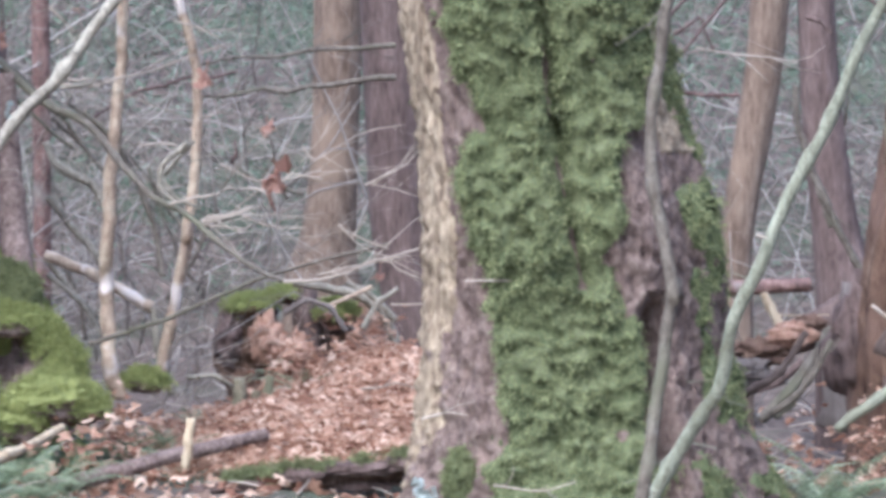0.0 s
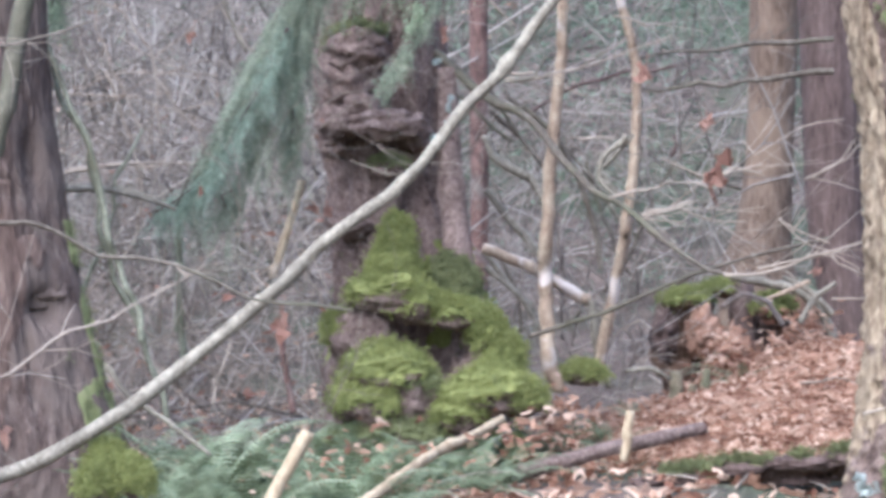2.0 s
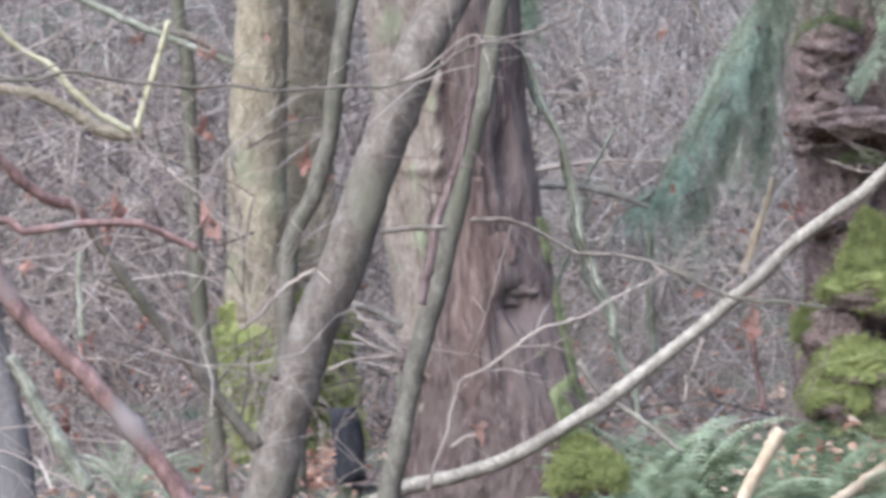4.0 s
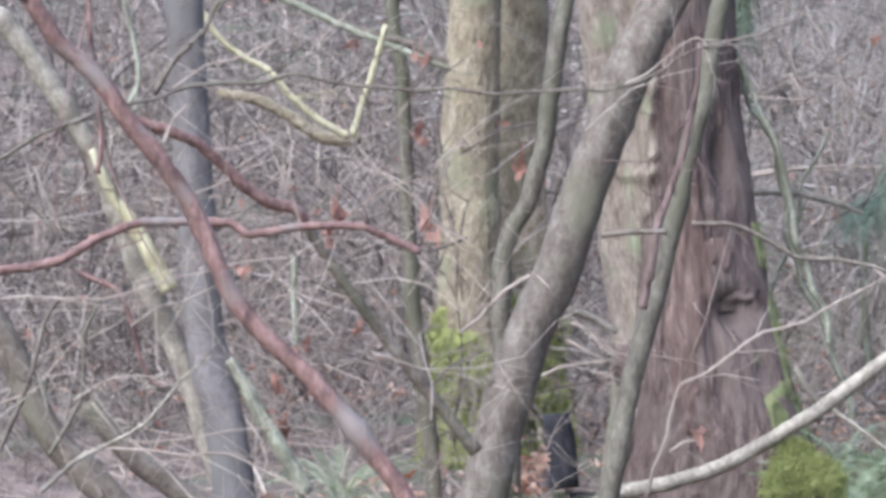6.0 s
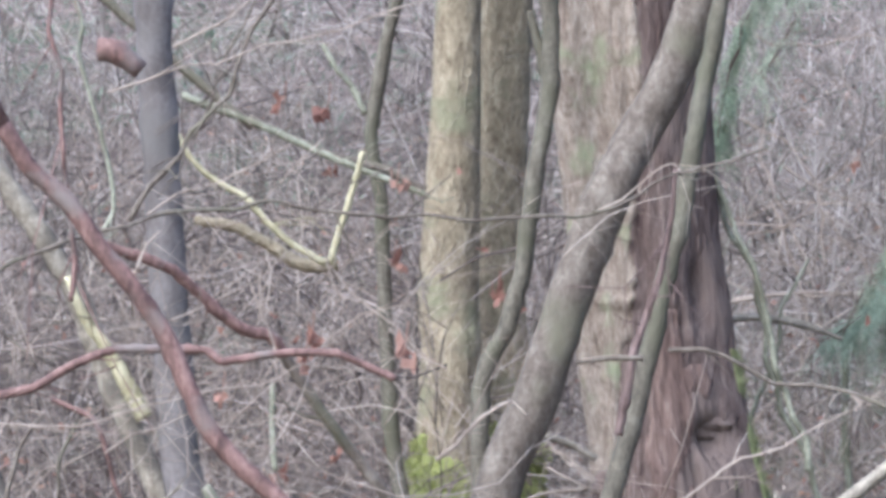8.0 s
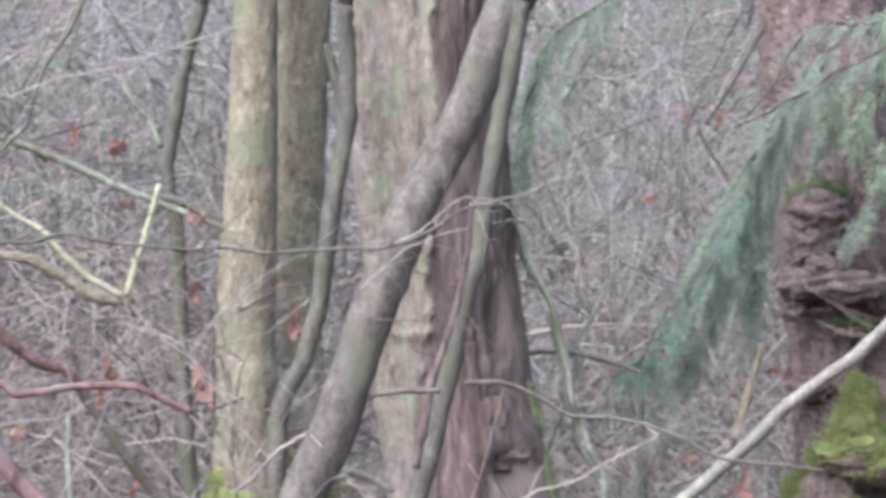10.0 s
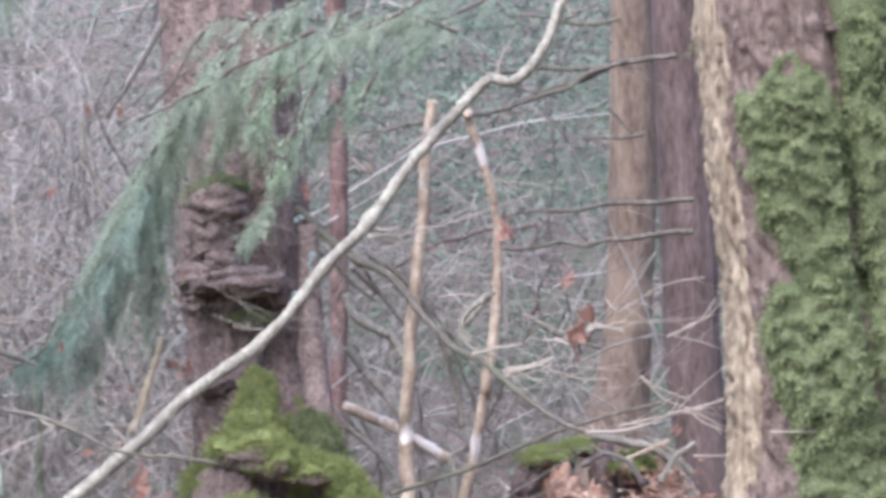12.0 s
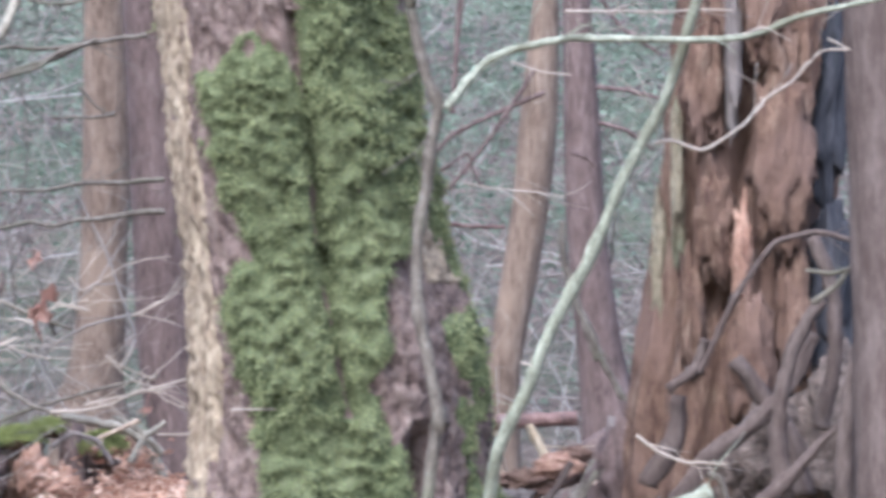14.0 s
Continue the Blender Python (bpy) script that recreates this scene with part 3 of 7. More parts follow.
def bough(points, reach, thickness, mat):
    """A drooping cedar bough: a thin branch with flat hanging sprays."""
    p = np.asarray(points, float)
    root = thing("cedar_bough", "drooping cedar bough with flat hanging green sprays", "branch", points[0], "cedar boughs")
    limb("branch", points, 0.007, 0.003, DARK_BARK, root)
    length = np.linalg.norm(np.diff(p, axis=0), axis=1).sum()
    line = spline(p, max(8, int(length / 0.022)))
    net = Net()
    for i in range(len(line)):
        along = line[min(i + 1, len(line) - 1)] - line[max(i - 1, 0)]
        along /= np.linalg.norm(along)
        for _ in range(RNG.poisson(5.5 * thickness)):
            d = np.array([RNG.normal() * 0.5, RNG.normal() * 0.6, -0.8]) + along * 0.5
            d /= np.linalg.norm(d)
            l = reach * RNG.uniform(0.4, 1.5)
            q = line[i] + RNG.normal(size=3) * 0.012
            side = np.cross(d, RNG.normal(size=3) * 0.4 + np.array([0.2, 1.0, 0.1]))
            side /= np.linalg.norm(side)
            n = max(5, int(l / 0.0065))
            for j in range(n):
                c = q + d * l * j / n + np.array([0, 0, -0.25 * l * (j / n) ** 2])
                s = (-1 if j % 2 else 1) * (1 - 0.7 * j / n)
                tip = c + side * s * 0.021 + d * 0.019 + RNG.normal(size=3) * 0.003
                net.add([c, (c + tip) / 2 + d * 0.0042, tip, (c + tip) / 2 - d * 0.0042], [(0, 1, 2, 3)])
    part("foliage", net, mat, root, smooth=False)["kind"] = "stuff"


def hanging_leaf(at, size):
    net = Net()
    for _ in range(2):
        v, q = leaf_shape(size * 1.1, RNG, 0.8)
        net.add(v * np.array([0.8, 0.8, 1.2]) + np.asarray(at) + RNG.normal(size=3) * size * 0.3, q)
    stalk = np.array([at, (at[0] + 0.01, at[1], at[2] + size * 2)])
    tube(net, stalk, (0.0015, 0.002), 4)
    tagged(part("dead_leaf", net, RUST_LEAF, smooth=False), "shrivelled rust-red leaf hanging in the brush", "leaf", "hanging dead leaves")


def strew(net, n, spot, size, rng, slim=0.35, broad=1.0):
    """Dry curled leaves lying where spot(rng) says."""
    for _ in range(n):
        v, q = leaf_shape(size * rng.uniform(0.5, 1.3), rng, 0.7)
        flat = np.array(Euler((rng.normal() * 0.35, rng.normal() * 0.35, 0)).to_matrix())
        v = v * np.array([1.0, rng.uniform(slim, broad), 0.6])
        net.add(v @ flat.T + np.asarray(spot(rng)), q)


def leaf_pile(at, radius, n):
    net, rng = Net(), np.random.default_rng(int(abs(at[0]) * 1000) + n)

    def spot(g):
        d = g.normal(size=3) * radius * 0.55
        return at[0] + d[0], at[1] + d[1], max(ground_height(at[0], at[1]) + 0.01, at[2] + d[2])
    strew(net, int(1.5 * n), spot, 0.037, rng, 0.15, 0.7)
    tagged(part("leaf_pile", net, DEAD_LEAF, smooth=False), "heap of dry rust-brown leaves", "leaves", "leaf heaps", "stuff")


# ---- stems, branches and sticks ----
MOSSY_ROWS = [(0.44, 11.88, 0.65, 0.509), (0.42, 11.89, 0.88, 0.463), (0.41, 11.91, 1.10, 0.438), (0.40, 11.91, 1.31, 0.425), (0.38, 11.88, 1.47, 0.412), (0.34, 11.88, 1.79, 0.378), (0.30, 11.87, 2.05, 0.368), (0.27, 11.86, 2.31, 0.361), (0.23, 11.84, 2.57, 0.355)]
FARL_ROWS = [(-0.54, 18.01, 1.05, 0.183), (-0.54, 18.01, 1.24, 0.157), (-0.51, 18.01, 1.42, 0.124), (-0.48, 18.02, 1.81, 0.107), (-0.46, 18.00, 2.46, 0.109), (-0.47, 17.91, 3.08, 0.094)]
FARR_ROWS = [(-0.07, 16.39, 0.53, 0.125), (-0.11, 16.41, 0.96, 0.107), (-0.17, 16.42, 1.44, 0.116), (-0.19, 16.42, 1.91, 0.116), (-0.21, 16.40, 2.39, 0.113), (-0.25, 16.32, 2.95, 0.101)]
RTA_ROWS = [(1.28, 16.93, 1.13, 0.086), (1.30, 16.93, 1.42, 0.074), (1.40, 16.92, 2.01, 0.080), (1.45, 16.90, 2.51, 0.080), (1.48, 16.86, 3.00, 0.056)]
RTB_ROWS = [(1.68, 15.89, 1.06, 0.140), (1.62, 15.90, 1.43, 0.096), (1.56, 15.90, 1.99, 0.081), (1.54, 15.89, 2.45, 0.072), (1.52, 15.86, 2.91, 0.058)]
SNAG_ROWS = [(1.75, 13.26, 0.98, 0.331), (1.76, 13.27, 1.24, 0.307), (1.79, 13.27, 1.53, 0.297), (1.84, 13.26, 1.92, 0.284), (1.89, 13.23, 2.30, 0.280), (1.92, 13.20, 2.69, 0.278)]
EDGE_ROWS = [(2.04, 11.30, 1.06, 0.130), (2.02, 11.31, 1.86, 0.121), (2.00, 11.27, 2.53, 0.124)]
CEDAR_ROWS = [(-2.80, 12.56, 0.64, 0.337), (-2.82, 12.56, 0.85, 0.292), (-2.86, 12.57, 1.13, 0.255), (-2.92, 12.60, 1.43, 0.247), (-2.94, 12.59, 1.71, 0.237), (-2.98, 12.57, 2.18, 0.244), (-2.99, 12.55, 2.46, 0.246), (-2.99, 12.53, 2.74, 0.242)]
LEFTA_ROWS = [(-4.01, 14.00, 0.51, 0.175), (-4.02, 14.02, 0.81, 0.143), (-4.04, 14.03, 1.15, 0.119), (-4.03, 14.04, 1.49, 0.110), (-4.05, 14.07, 1.63, 0.115), (-4.02, 14.06, 2.26, 0.095), (-3.99, 14.03, 2.89, 0.081)]
LEFTB_ROWS = [(-3.86, 14.35, 0.49, 0.141), (-3.88, 14.37, 0.84, 0.114), (-3.90, 14.38, 1.27, 0.097), (-3.94, 14.41, 1.73, 0.095), (-3.92, 14.40, 2.27, 0.092), (-3.89, 14.36, 2.92, 0.103)]
STUMP_ROWS = [(-1.68, 14.37, 0.59, 0.385), (-1.70, 14.38, 0.74, 0.348), (-1.73, 14.38, 0.92, 0.321), (-1.73, 14.39, 1.13, 0.282), (-1.78, 14.36, 1.40, 0.242), (-1.82, 14.36, 1.61, 0.216), (-1.84, 14.35, 1.82, 0.232), (-1.85, 14.35, 1.99, 0.235), (-1.85, 14.34, 2.24, 0.245), (-1.87, 14.32, 2.56, 0.242), (-1.89, 14.29, 2.87, 0.237)]
REDT_ROWS = [(-1.74, 16.90, 0.93, 0.056), (-1.72, 16.87, 1.12, 0.040), (-1.72, 16.87, 2.23, 0.040), (-1.73, 16.81, 3.09, 0.044)]

plant = thing("leaning_maple_stem", "leaning grey-brown maple stem with smooth bark and a snag", "tree stem", (-3.32, 11.49, 0.53))
limb("stem", [(-2.11, 12.03, 3.80), (-2.52, 11.91, 2.78), (-2.58, 11.89, 2.68), (-2.65, 11.88, 2.50), (-2.72, 11.86, 2.32), (-2.81, 11.84, 2.15), (-2.86, 11.78, 2.03), (-2.93, 11.76, 1.86), (-2.99, 11.73, 1.68), (-3.04, 11.70, 1.51), (-3.10, 11.67, 1.33), (-3.17, 11.63, 1.16), (-3.22, 11.59, 0.98), (-3.27, 11.56, 0.81), (-3.29, 11.53, 0.67), (-3.32, 11.49, 0.53)], 0.0633, 0.0732, GREY_BARK, plant)
limb("stub", [(-3.27, 11.54, 1.00), (-3.29, 11.53, 1.01)], 0.0140, 0.0070, GREY_BARK, plant)

mass("knot", (-2.91, 11.82, 2.04), (0.042, 0.042, 0.053), GREY_BARK, plant, "", 33, 0.30)

plant = thing("green_maple_stem", "slim greenish maple stem with a dead shoot pressed against it", "tree stem", (-2.51, 9.85, 0.71))
limb("stem", [(-2.02, 10.30, 3.66), (-2.17, 10.16, 2.58), (-2.18, 10.14, 2.52), (-2.21, 10.14, 2.36), (-2.24, 10.13, 2.21), (-2.25, 10.08, 2.09), (-2.27, 10.07, 1.97), (-2.29, 10.05, 1.82), (-2.33, 10.03, 1.67), (-2.36, 10.01, 1.52), (-2.39, 9.99, 1.37), (-2.43, 9.96, 1.22), (-2.46, 9.93, 1.07), (-2.48, 9.90, 0.93), (-2.50, 9.88, 0.81), (-2.51, 9.85, 0.71)], 0.0193, 0.0296, GREEN_BARK, plant)
limb("dead_shoot", [(-2.17, 9.45, 1.96), (-2.18, 9.45, 1.85), (-2.21, 9.44, 1.69), (-2.25, 9.44, 1.57), (-2.28, 9.43, 1.45), (-2.30, 9.42, 1.38), (-2.31, 9.42, 1.30)], 0.0056, 0.0127, DARK_BARK, plant)
limb("twig", [(-2.39, 9.31, 1.48), (-2.32, 9.33, 1.49), (-2.23, 9.35, 1.49)], 0.0070, 0.0070, GREY_BARK, plant)
limb("twig", [(-2.17, 9.36, 1.51), (-2.03, 9.39, 1.49), (-1.88, 9.42, 1.44), (-1.74, 9.45, 1.41), (-1.66, 9.46, 1.37), (-1.55, 9.48, 1.32), (-1.41, 9.50, 1.31), (-1.30, 9.51, 1.29)], 0.0063, 0.0035, GREY_BARK, plant)
limb("twig", [(-1.74, 9.45, 1.41), (-1.71, 9.45, 1.38), (-1.68, 9.46, 1.39), (-1.66, 9.46, 1.41)], 0.0049, 0.0028, TWIG, plant)

plant = thing("thin_maple_stem", "thin curved grey stem forked below its crown", "tree stem", (-3.31, 11.91, 0.61))
limb("stem", [(-3.20, 12.25, 3.88), (-3.18, 12.17, 2.79), (-3.18, 12.16, 2.71), (-3.17, 12.17, 2.53), (-3.17, 12.16, 2.37), (-3.18, 12.15, 2.25), (-3.21, 12.11, 2.05), (-3.23, 12.09, 1.87), (-3.26, 12.07, 1.68), (-3.29, 12.05, 1.56), (-3.34, 12.02, 1.45), (-3.36, 12.00, 1.32), (-3.36, 11.98, 1.14), (-3.34, 11.96, 0.96), (-3.32, 11.94, 0.80), (-3.31, 11.91, 0.61)], 0.0257, 0.0324, GREEN_BARK, plant)
limb("stub", [(-3.24, 12.17, 2.58), (-3.23, 12.18, 2.53), (-3.21, 12.19, 2.44), (-3.19, 12.21, 2.32)], 0.0128, 0.0201, GREEN_BARK, plant)
limb("twig", [(-2.94, 9.98, 1.21), (-2.87, 10.01, 1.29), (-2.75, 10.04, 1.37)], 0.0091, 0.0076, TWIG, plant)

plant = thing("long_pale_branch", "long pale bare branch sloping down to the ground", "branch", (-2.94, 11.40, 0.63))
limb("branch", [(-0.39, 12.20, 3.82), (-0.54, 12.09, 2.74), (-0.56, 12.08, 2.65), (-0.60, 12.07, 2.53), (-0.66, 12.05, 2.44), (-0.72, 12.03, 2.39), (-0.78, 12.01, 2.41), (-0.91, 11.99, 2.27), (-0.99, 11.97, 2.18), (-1.07, 11.95, 2.07), (-1.17, 11.92, 1.93), (-1.26, 11.90, 1.84), (-1.45, 11.86, 1.61), (-1.67, 11.81, 1.44), (-1.87, 11.76, 1.25), (-2.11, 11.73, 1.05), (-2.21, 11.68, 0.97), (-2.34, 11.63, 0.88), (-2.54, 11.57, 0.76), (-2.67, 11.51, 0.71), (-2.83, 11.45, 0.67), (-2.94, 11.40, 0.62)], 0.0138, 0.0238, PALE_BARK, plant)
limb("twig", [(-0.76, 12.11, 2.42), (-0.75, 12.11, 2.47), (-0.72, 12.10, 2.53)], 0.0071, 0.0035, TWIG, plant)
limb("twig", [(-1.17, 12.10, 1.95), (-1.12, 12.11, 1.94), (-1.07, 12.11, 1.95)], 0.0080, 0.0044, TWIG, plant)
limb("twig", [(-1.88, 11.85, 1.28), (-1.91, 11.85, 1.31), (-1.94, 11.85, 1.34)], 0.0044, 0.0026, TWIG, plant)
limb("twig", [(-1.76, 11.87, 1.31), (-1.72, 11.88, 1.27), (-1.71, 11.88, 1.23)], 0.0061, 0.0035, TWIG, plant)

plant = thing("pale_green_stem", "crooked pale green stem with raised nodes", "sapling", (0.59, 11.17, 0.65))
limb("stem", [(1.50, 10.15, 3.57), (1.38, 10.55, 2.56), (1.36, 10.60, 2.47), (1.32, 10.65, 2.33), (1.28, 10.71, 2.20), (1.17, 10.77, 1.98), (1.08, 10.82, 1.76), (0.97, 10.87, 1.55), (0.91, 10.91, 1.39), (0.83, 10.96, 1.23), (0.80, 11.03, 1.03), (0.77, 11.06, 0.98), (0.70, 11.10, 0.87), (0.64, 11.13, 0.76), (0.58, 11.17, 0.65)], 0.0112, 0.0212, OLIVE_BARK, plant)
limb("twig", [(0.89, 10.85, 1.47), (0.92, 10.85, 1.46)], 0.0063, 0.0048, TWIG, plant)

plant = thing("forked_grey_stem", "slender grey-green stem with one arching side branch", "sapling", (0.56, 10.87, 0.64))
limb("stem", [(0.44, 10.41, 3.62), (0.56, 10.62, 2.55), (0.57, 10.64, 2.47), (0.61, 10.67, 2.28), (0.65, 10.69, 2.18), (0.63, 10.71, 2.07), (0.62, 10.73, 1.96), (0.59, 10.75, 1.79), (0.60, 10.77, 1.60), (0.63, 10.78, 1.46), (0.66, 10.79, 1.29), (0.66, 10.84, 1.34), (0.63, 10.85, 1.12), (0.60, 10.86, 0.93), (0.57, 10.86, 0.74), (0.55, 10.87, 0.64)], 0.0139, 0.0190, GREY_BARK, plant)
limb("branch", [(0.67, 10.65, 2.17), (0.75, 10.64, 2.27), (0.82, 10.63, 2.32), (0.99, 10.61, 2.36), (1.12, 10.60, 2.36), (1.46, 10.56, 2.36), (1.64, 10.53, 2.42), (1.83, 10.49, 2.46), (1.94, 10.47, 2.50)], 0.0124, 0.0070, OLIVE_BARK, plant)
limb("twig", [(1.26, 10.80, 2.08), (1.31, 10.79, 2.09), (1.40, 10.78, 2.07), (1.53, 10.76, 2.17), (1.64, 10.74, 2.26), (1.73, 10.72, 2.34), (1.80, 10.71, 2.34)], 0.0079, 0.0055, TWIG, plant)
limb("twig", [(1.74, 10.72, 2.37), (1.80, 10.71, 2.34)], 0.0048, 0.0032, TWIG, plant)
limb("twig", [(1.46, 10.56, 2.36), (1.53, 10.54, 2.39), (1.61, 10.54, 2.35)], 0.0047, 0.0023, TWIG, plant)
limb("twig", [(0.87, 10.93, 2.32), (0.96, 10.92, 2.29), (1.04, 10.91, 2.28)], 0.0040, 0.0032, TWIG, plant)
limb("twig", [(1.02, 10.90, 2.46), (1.26, 10.88, 2.46), (1.49, 10.85, 2.46)], 0.0056, 0.0040, TWIG, plant)

plant = thing("reddish_branch", "reddish-brown knotted branch slanting across the thicket", "branch", (-2.48, 8.00, 0.88))
limb("branch", [(-3.69, 7.53, 3.11), (-3.31, 7.73, 2.09), (-3.28, 7.75, 2.02), (-3.22, 7.78, 1.91), (-3.15, 7.81, 1.84), (-3.07, 7.84, 1.73), (-3.00, 7.86, 1.64), (-2.94, 7.89, 1.53), (-2.89, 7.90, 1.41), (-2.84, 7.92, 1.32), (-2.73, 7.95, 1.21), (-2.63, 7.97, 1.10), (-2.52, 8.00, 0.95), (-2.48, 8.00, 0.88)], 0.0176, 0.0220, RED_BARK, plant)
limb("twig", [(-3.01, 7.86, 1.69), (-2.99, 7.87, 1.75), (-2.96, 7.88, 1.78)], 0.0049, 0.0024, TWIG, plant)

tagged(limb("wavy_reddish_branch", [(-3.63, 8.26, 1.39), (-3.56, 8.29, 1.41), (-3.44, 8.34, 1.43), (-3.36, 8.37, 1.48), (-3.27, 8.41, 1.52), (-3.16, 8.45, 1.52), (-3.07, 8.48, 1.52), (-3.03, 8.49, 1.49), (-2.91, 8.53, 1.51), (-2.78, 8.57, 1.51), (-2.71, 8.59, 1.48), (-2.65, 8.61, 1.45)], 0.0111, 0.0092, RED_BARK, None), "wavy thin reddish branch with a broken tip", "branch")
plant = thing("bent_reddish_branch", "reddish branch turning grey, bent over the thicket", "branch", (-2.86, 9.75, 0.94))
limb("branch", [(-3.58, 9.14, 1.78), (-3.48, 9.22, 1.74), (-3.43, 9.28, 1.71), (-3.37, 9.34, 1.64), (-3.30, 9.40, 1.57), (-3.23, 9.46, 1.54), (-3.21, 9.49, 1.50)], 0.0128, 0.0165, RED_BARK, plant)
limb("branch", [(-3.22, 9.48, 1.51), (-3.19, 9.51, 1.46), (-3.11, 9.57, 1.32), (-3.04, 9.63, 1.21), (-2.95, 9.68, 1.08), (-2.83, 9.75, 0.91)], 0.0145, 0.0180, GREY_BARK, plant, "dark grey lower length")
limb("twig", [(-3.12, 9.56, 1.33), (-3.17, 9.53, 1.34), (-3.23, 9.50, 1.39)], 0.0052, 0.003, GREY_BARK, plant)
tagged(limb("grey_alder_trunk", [(-3.63, 9.45, 3.78), (-3.59, 9.55, 2.59), (-3.59, 9.56, 2.50), (-3.58, 9.59, 2.07), (-3.56, 9.61, 1.62), (-3.53, 9.61, 1.21), (-3.47, 9.59, 0.99), (-3.44, 9.58, 0.81), (-3.43, 9.58, 0.70)], 0.0415, 0.0545, ALDER_BARK, None), "straight grey alder trunk with plain smooth bark", "tree")
plant = thing("pale_leaning_trunk", "pale peeling trunk leaning behind the alder", "tree", (-3.49, 9.77, 0.69))
limb("trunk", [(-4.59, 9.33, 3.13), (-4.16, 9.55, 2.15), (-4.09, 9.58, 2.05), (-3.99, 9.62, 1.90), (-3.90, 9.66, 1.75), (-3.83, 9.69, 1.61), (-3.77, 9.71, 1.44), (-3.69, 9.74, 1.25), (-3.63, 9.75, 1.10), (-3.58, 9.76, 0.95), (-3.52, 9.77, 0.79), (-3.49, 9.77, 0.69)], 0.0257, 0.0348, PALE_BARK, plant)
limb("limb", [(-3.80, 9.49, 1.70), (-3.76, 9.50, 1.60), (-3.72, 9.52, 1.54), (-3.66, 9.54, 1.43), (-3.61, 9.56, 1.33)], 0.0100, 0.0262, YELLOW_BARK, plant)
limb("limb", [(-3.46, 9.60, 1.15), (-3.39, 9.62, 1.02), (-3.33, 9.63, 0.92), (-3.26, 9.65, 0.80)], 0.0163, 0.0237, OLIVE_BARK, plant)

tagged(limb("low_grey_trunk", [(-4.30, 9.93, 1.30), (-4.24, 9.95, 1.19), (-4.18, 9.97, 1.05), (-4.11, 9.99, 0.91), (-3.98, 10.03, 0.77), (-3.90, 10.05, 0.67)], 0.0392, 0.0439, GREY_BARK, None), "leaning grey trunk low in the thicket", "tree")
plant = thing("forked_yellowish_branch", "yellowish lichen-covered branch bent in a sharp elbow", "branch", (-3.55, 10.95, 1.75))
limb("branch", [(-3.96, 10.80, 2.13), (-3.93, 10.81, 2.07), (-3.89, 10.83, 2.02), (-3.79, 10.87, 1.95), (-3.72, 10.89, 1.87), (-3.64, 10.92, 1.81), (-3.55, 10.95, 1.75)], 0.0085, 0.0115, YELLOW_BARK, plant)
limb("branch", [(-3.54, 10.95, 1.75), (-3.51, 10.96, 1.85), (-3.47, 10.97, 1.98), (-3.44, 10.97, 2.08)], 0.0115, 0.0085, YELLOW_BARK, plant)
limb("branch", [(-3.95, 10.92, 1.88), (-3.84, 10.96, 1.86), (-3.73, 11.00, 1.80), (-3.65, 11.02, 1.75), (-3.55, 11.06, 1.75)], 0.0152, 0.0219, LICHEN_BARK, plant)

plant = thing("dark_thin_trunk", "thin dark grey trunk rising straight from the thicket", "tree", (-3.68, 12.42, 0.44))
limb("trunk", [(-3.60, 12.39, 3.94), (-3.73, 12.43, 2.85), (-3.74, 12.44, 2.75), (-3.80, 12.44, 2.53), (-3.84, 12.44, 2.34), (-3.86, 12.44, 2.19), (-3.83, 12.43, 2.03), (-3.82, 12.43, 1.88), (-3.81, 12.44, 1.50), (-3.79, 12.44, 1.20), (-3.75, 12.44, 0.93), (-3.71, 12.43, 0.59), (-3.68, 12.42, 0.44)], 0.0193, 0.0283, GREEN_BARK, plant)
limb("branch", [(-5.08, 11.98, 3.02), (-4.30, 12.26, 2.29), (-4.23, 12.29, 2.25), (-4.09, 12.34, 2.18), (-3.95, 12.39, 2.12), (-3.80, 12.43, 2.08), (-3.68, 12.47, 2.01)], 0.0161, 0.0151, GREY_BARK, plant)
limb("branch", [(-3.95, 12.19, 2.49), (-3.88, 12.22, 2.38), (-3.82, 12.24, 2.26)], 0.0084, 0.0112, OLIVE_BARK, plant)

plant = thing("long_horizontal_twig", "long thin bare twig running level across the stems", "twig", (-3.63, 8.26, 1.64))
limb("twig", [(-3.63, 8.26, 1.64), (-3.57, 8.31, 1.66), (-3.50, 8.35, 1.71), (-3.40, 8.41, 1.77), (-3.30, 8.46, 1.81), (-3.19, 8.52, 1.83), (-2.97, 8.61, 1.86), (-2.86, 8.66, 1.84), (-2.51, 8.78, 1.82), (-2.28, 8.85, 1.83), (-2.13, 8.90, 1.88), (-2.05, 8.93, 1.93), (-1.94, 8.97, 1.96), (-1.85, 9.00, 1.99)], 0.0052, 0.0033, GREY_BARK, plant)
limb("twig", [(-2.14, 8.94, 1.88), (-2.15, 8.94, 1.89), (-2.14, 8.94, 1.90)], 0.0033, 0.0027, TWIG, plant)
limb("twig", [(-2.25, 8.92, 1.84), (-2.18, 8.94, 1.88), (-2.07, 8.96, 1.95), (-2.04, 8.96, 1.92)], 0.0033, 0.0027, TWIG, plant)

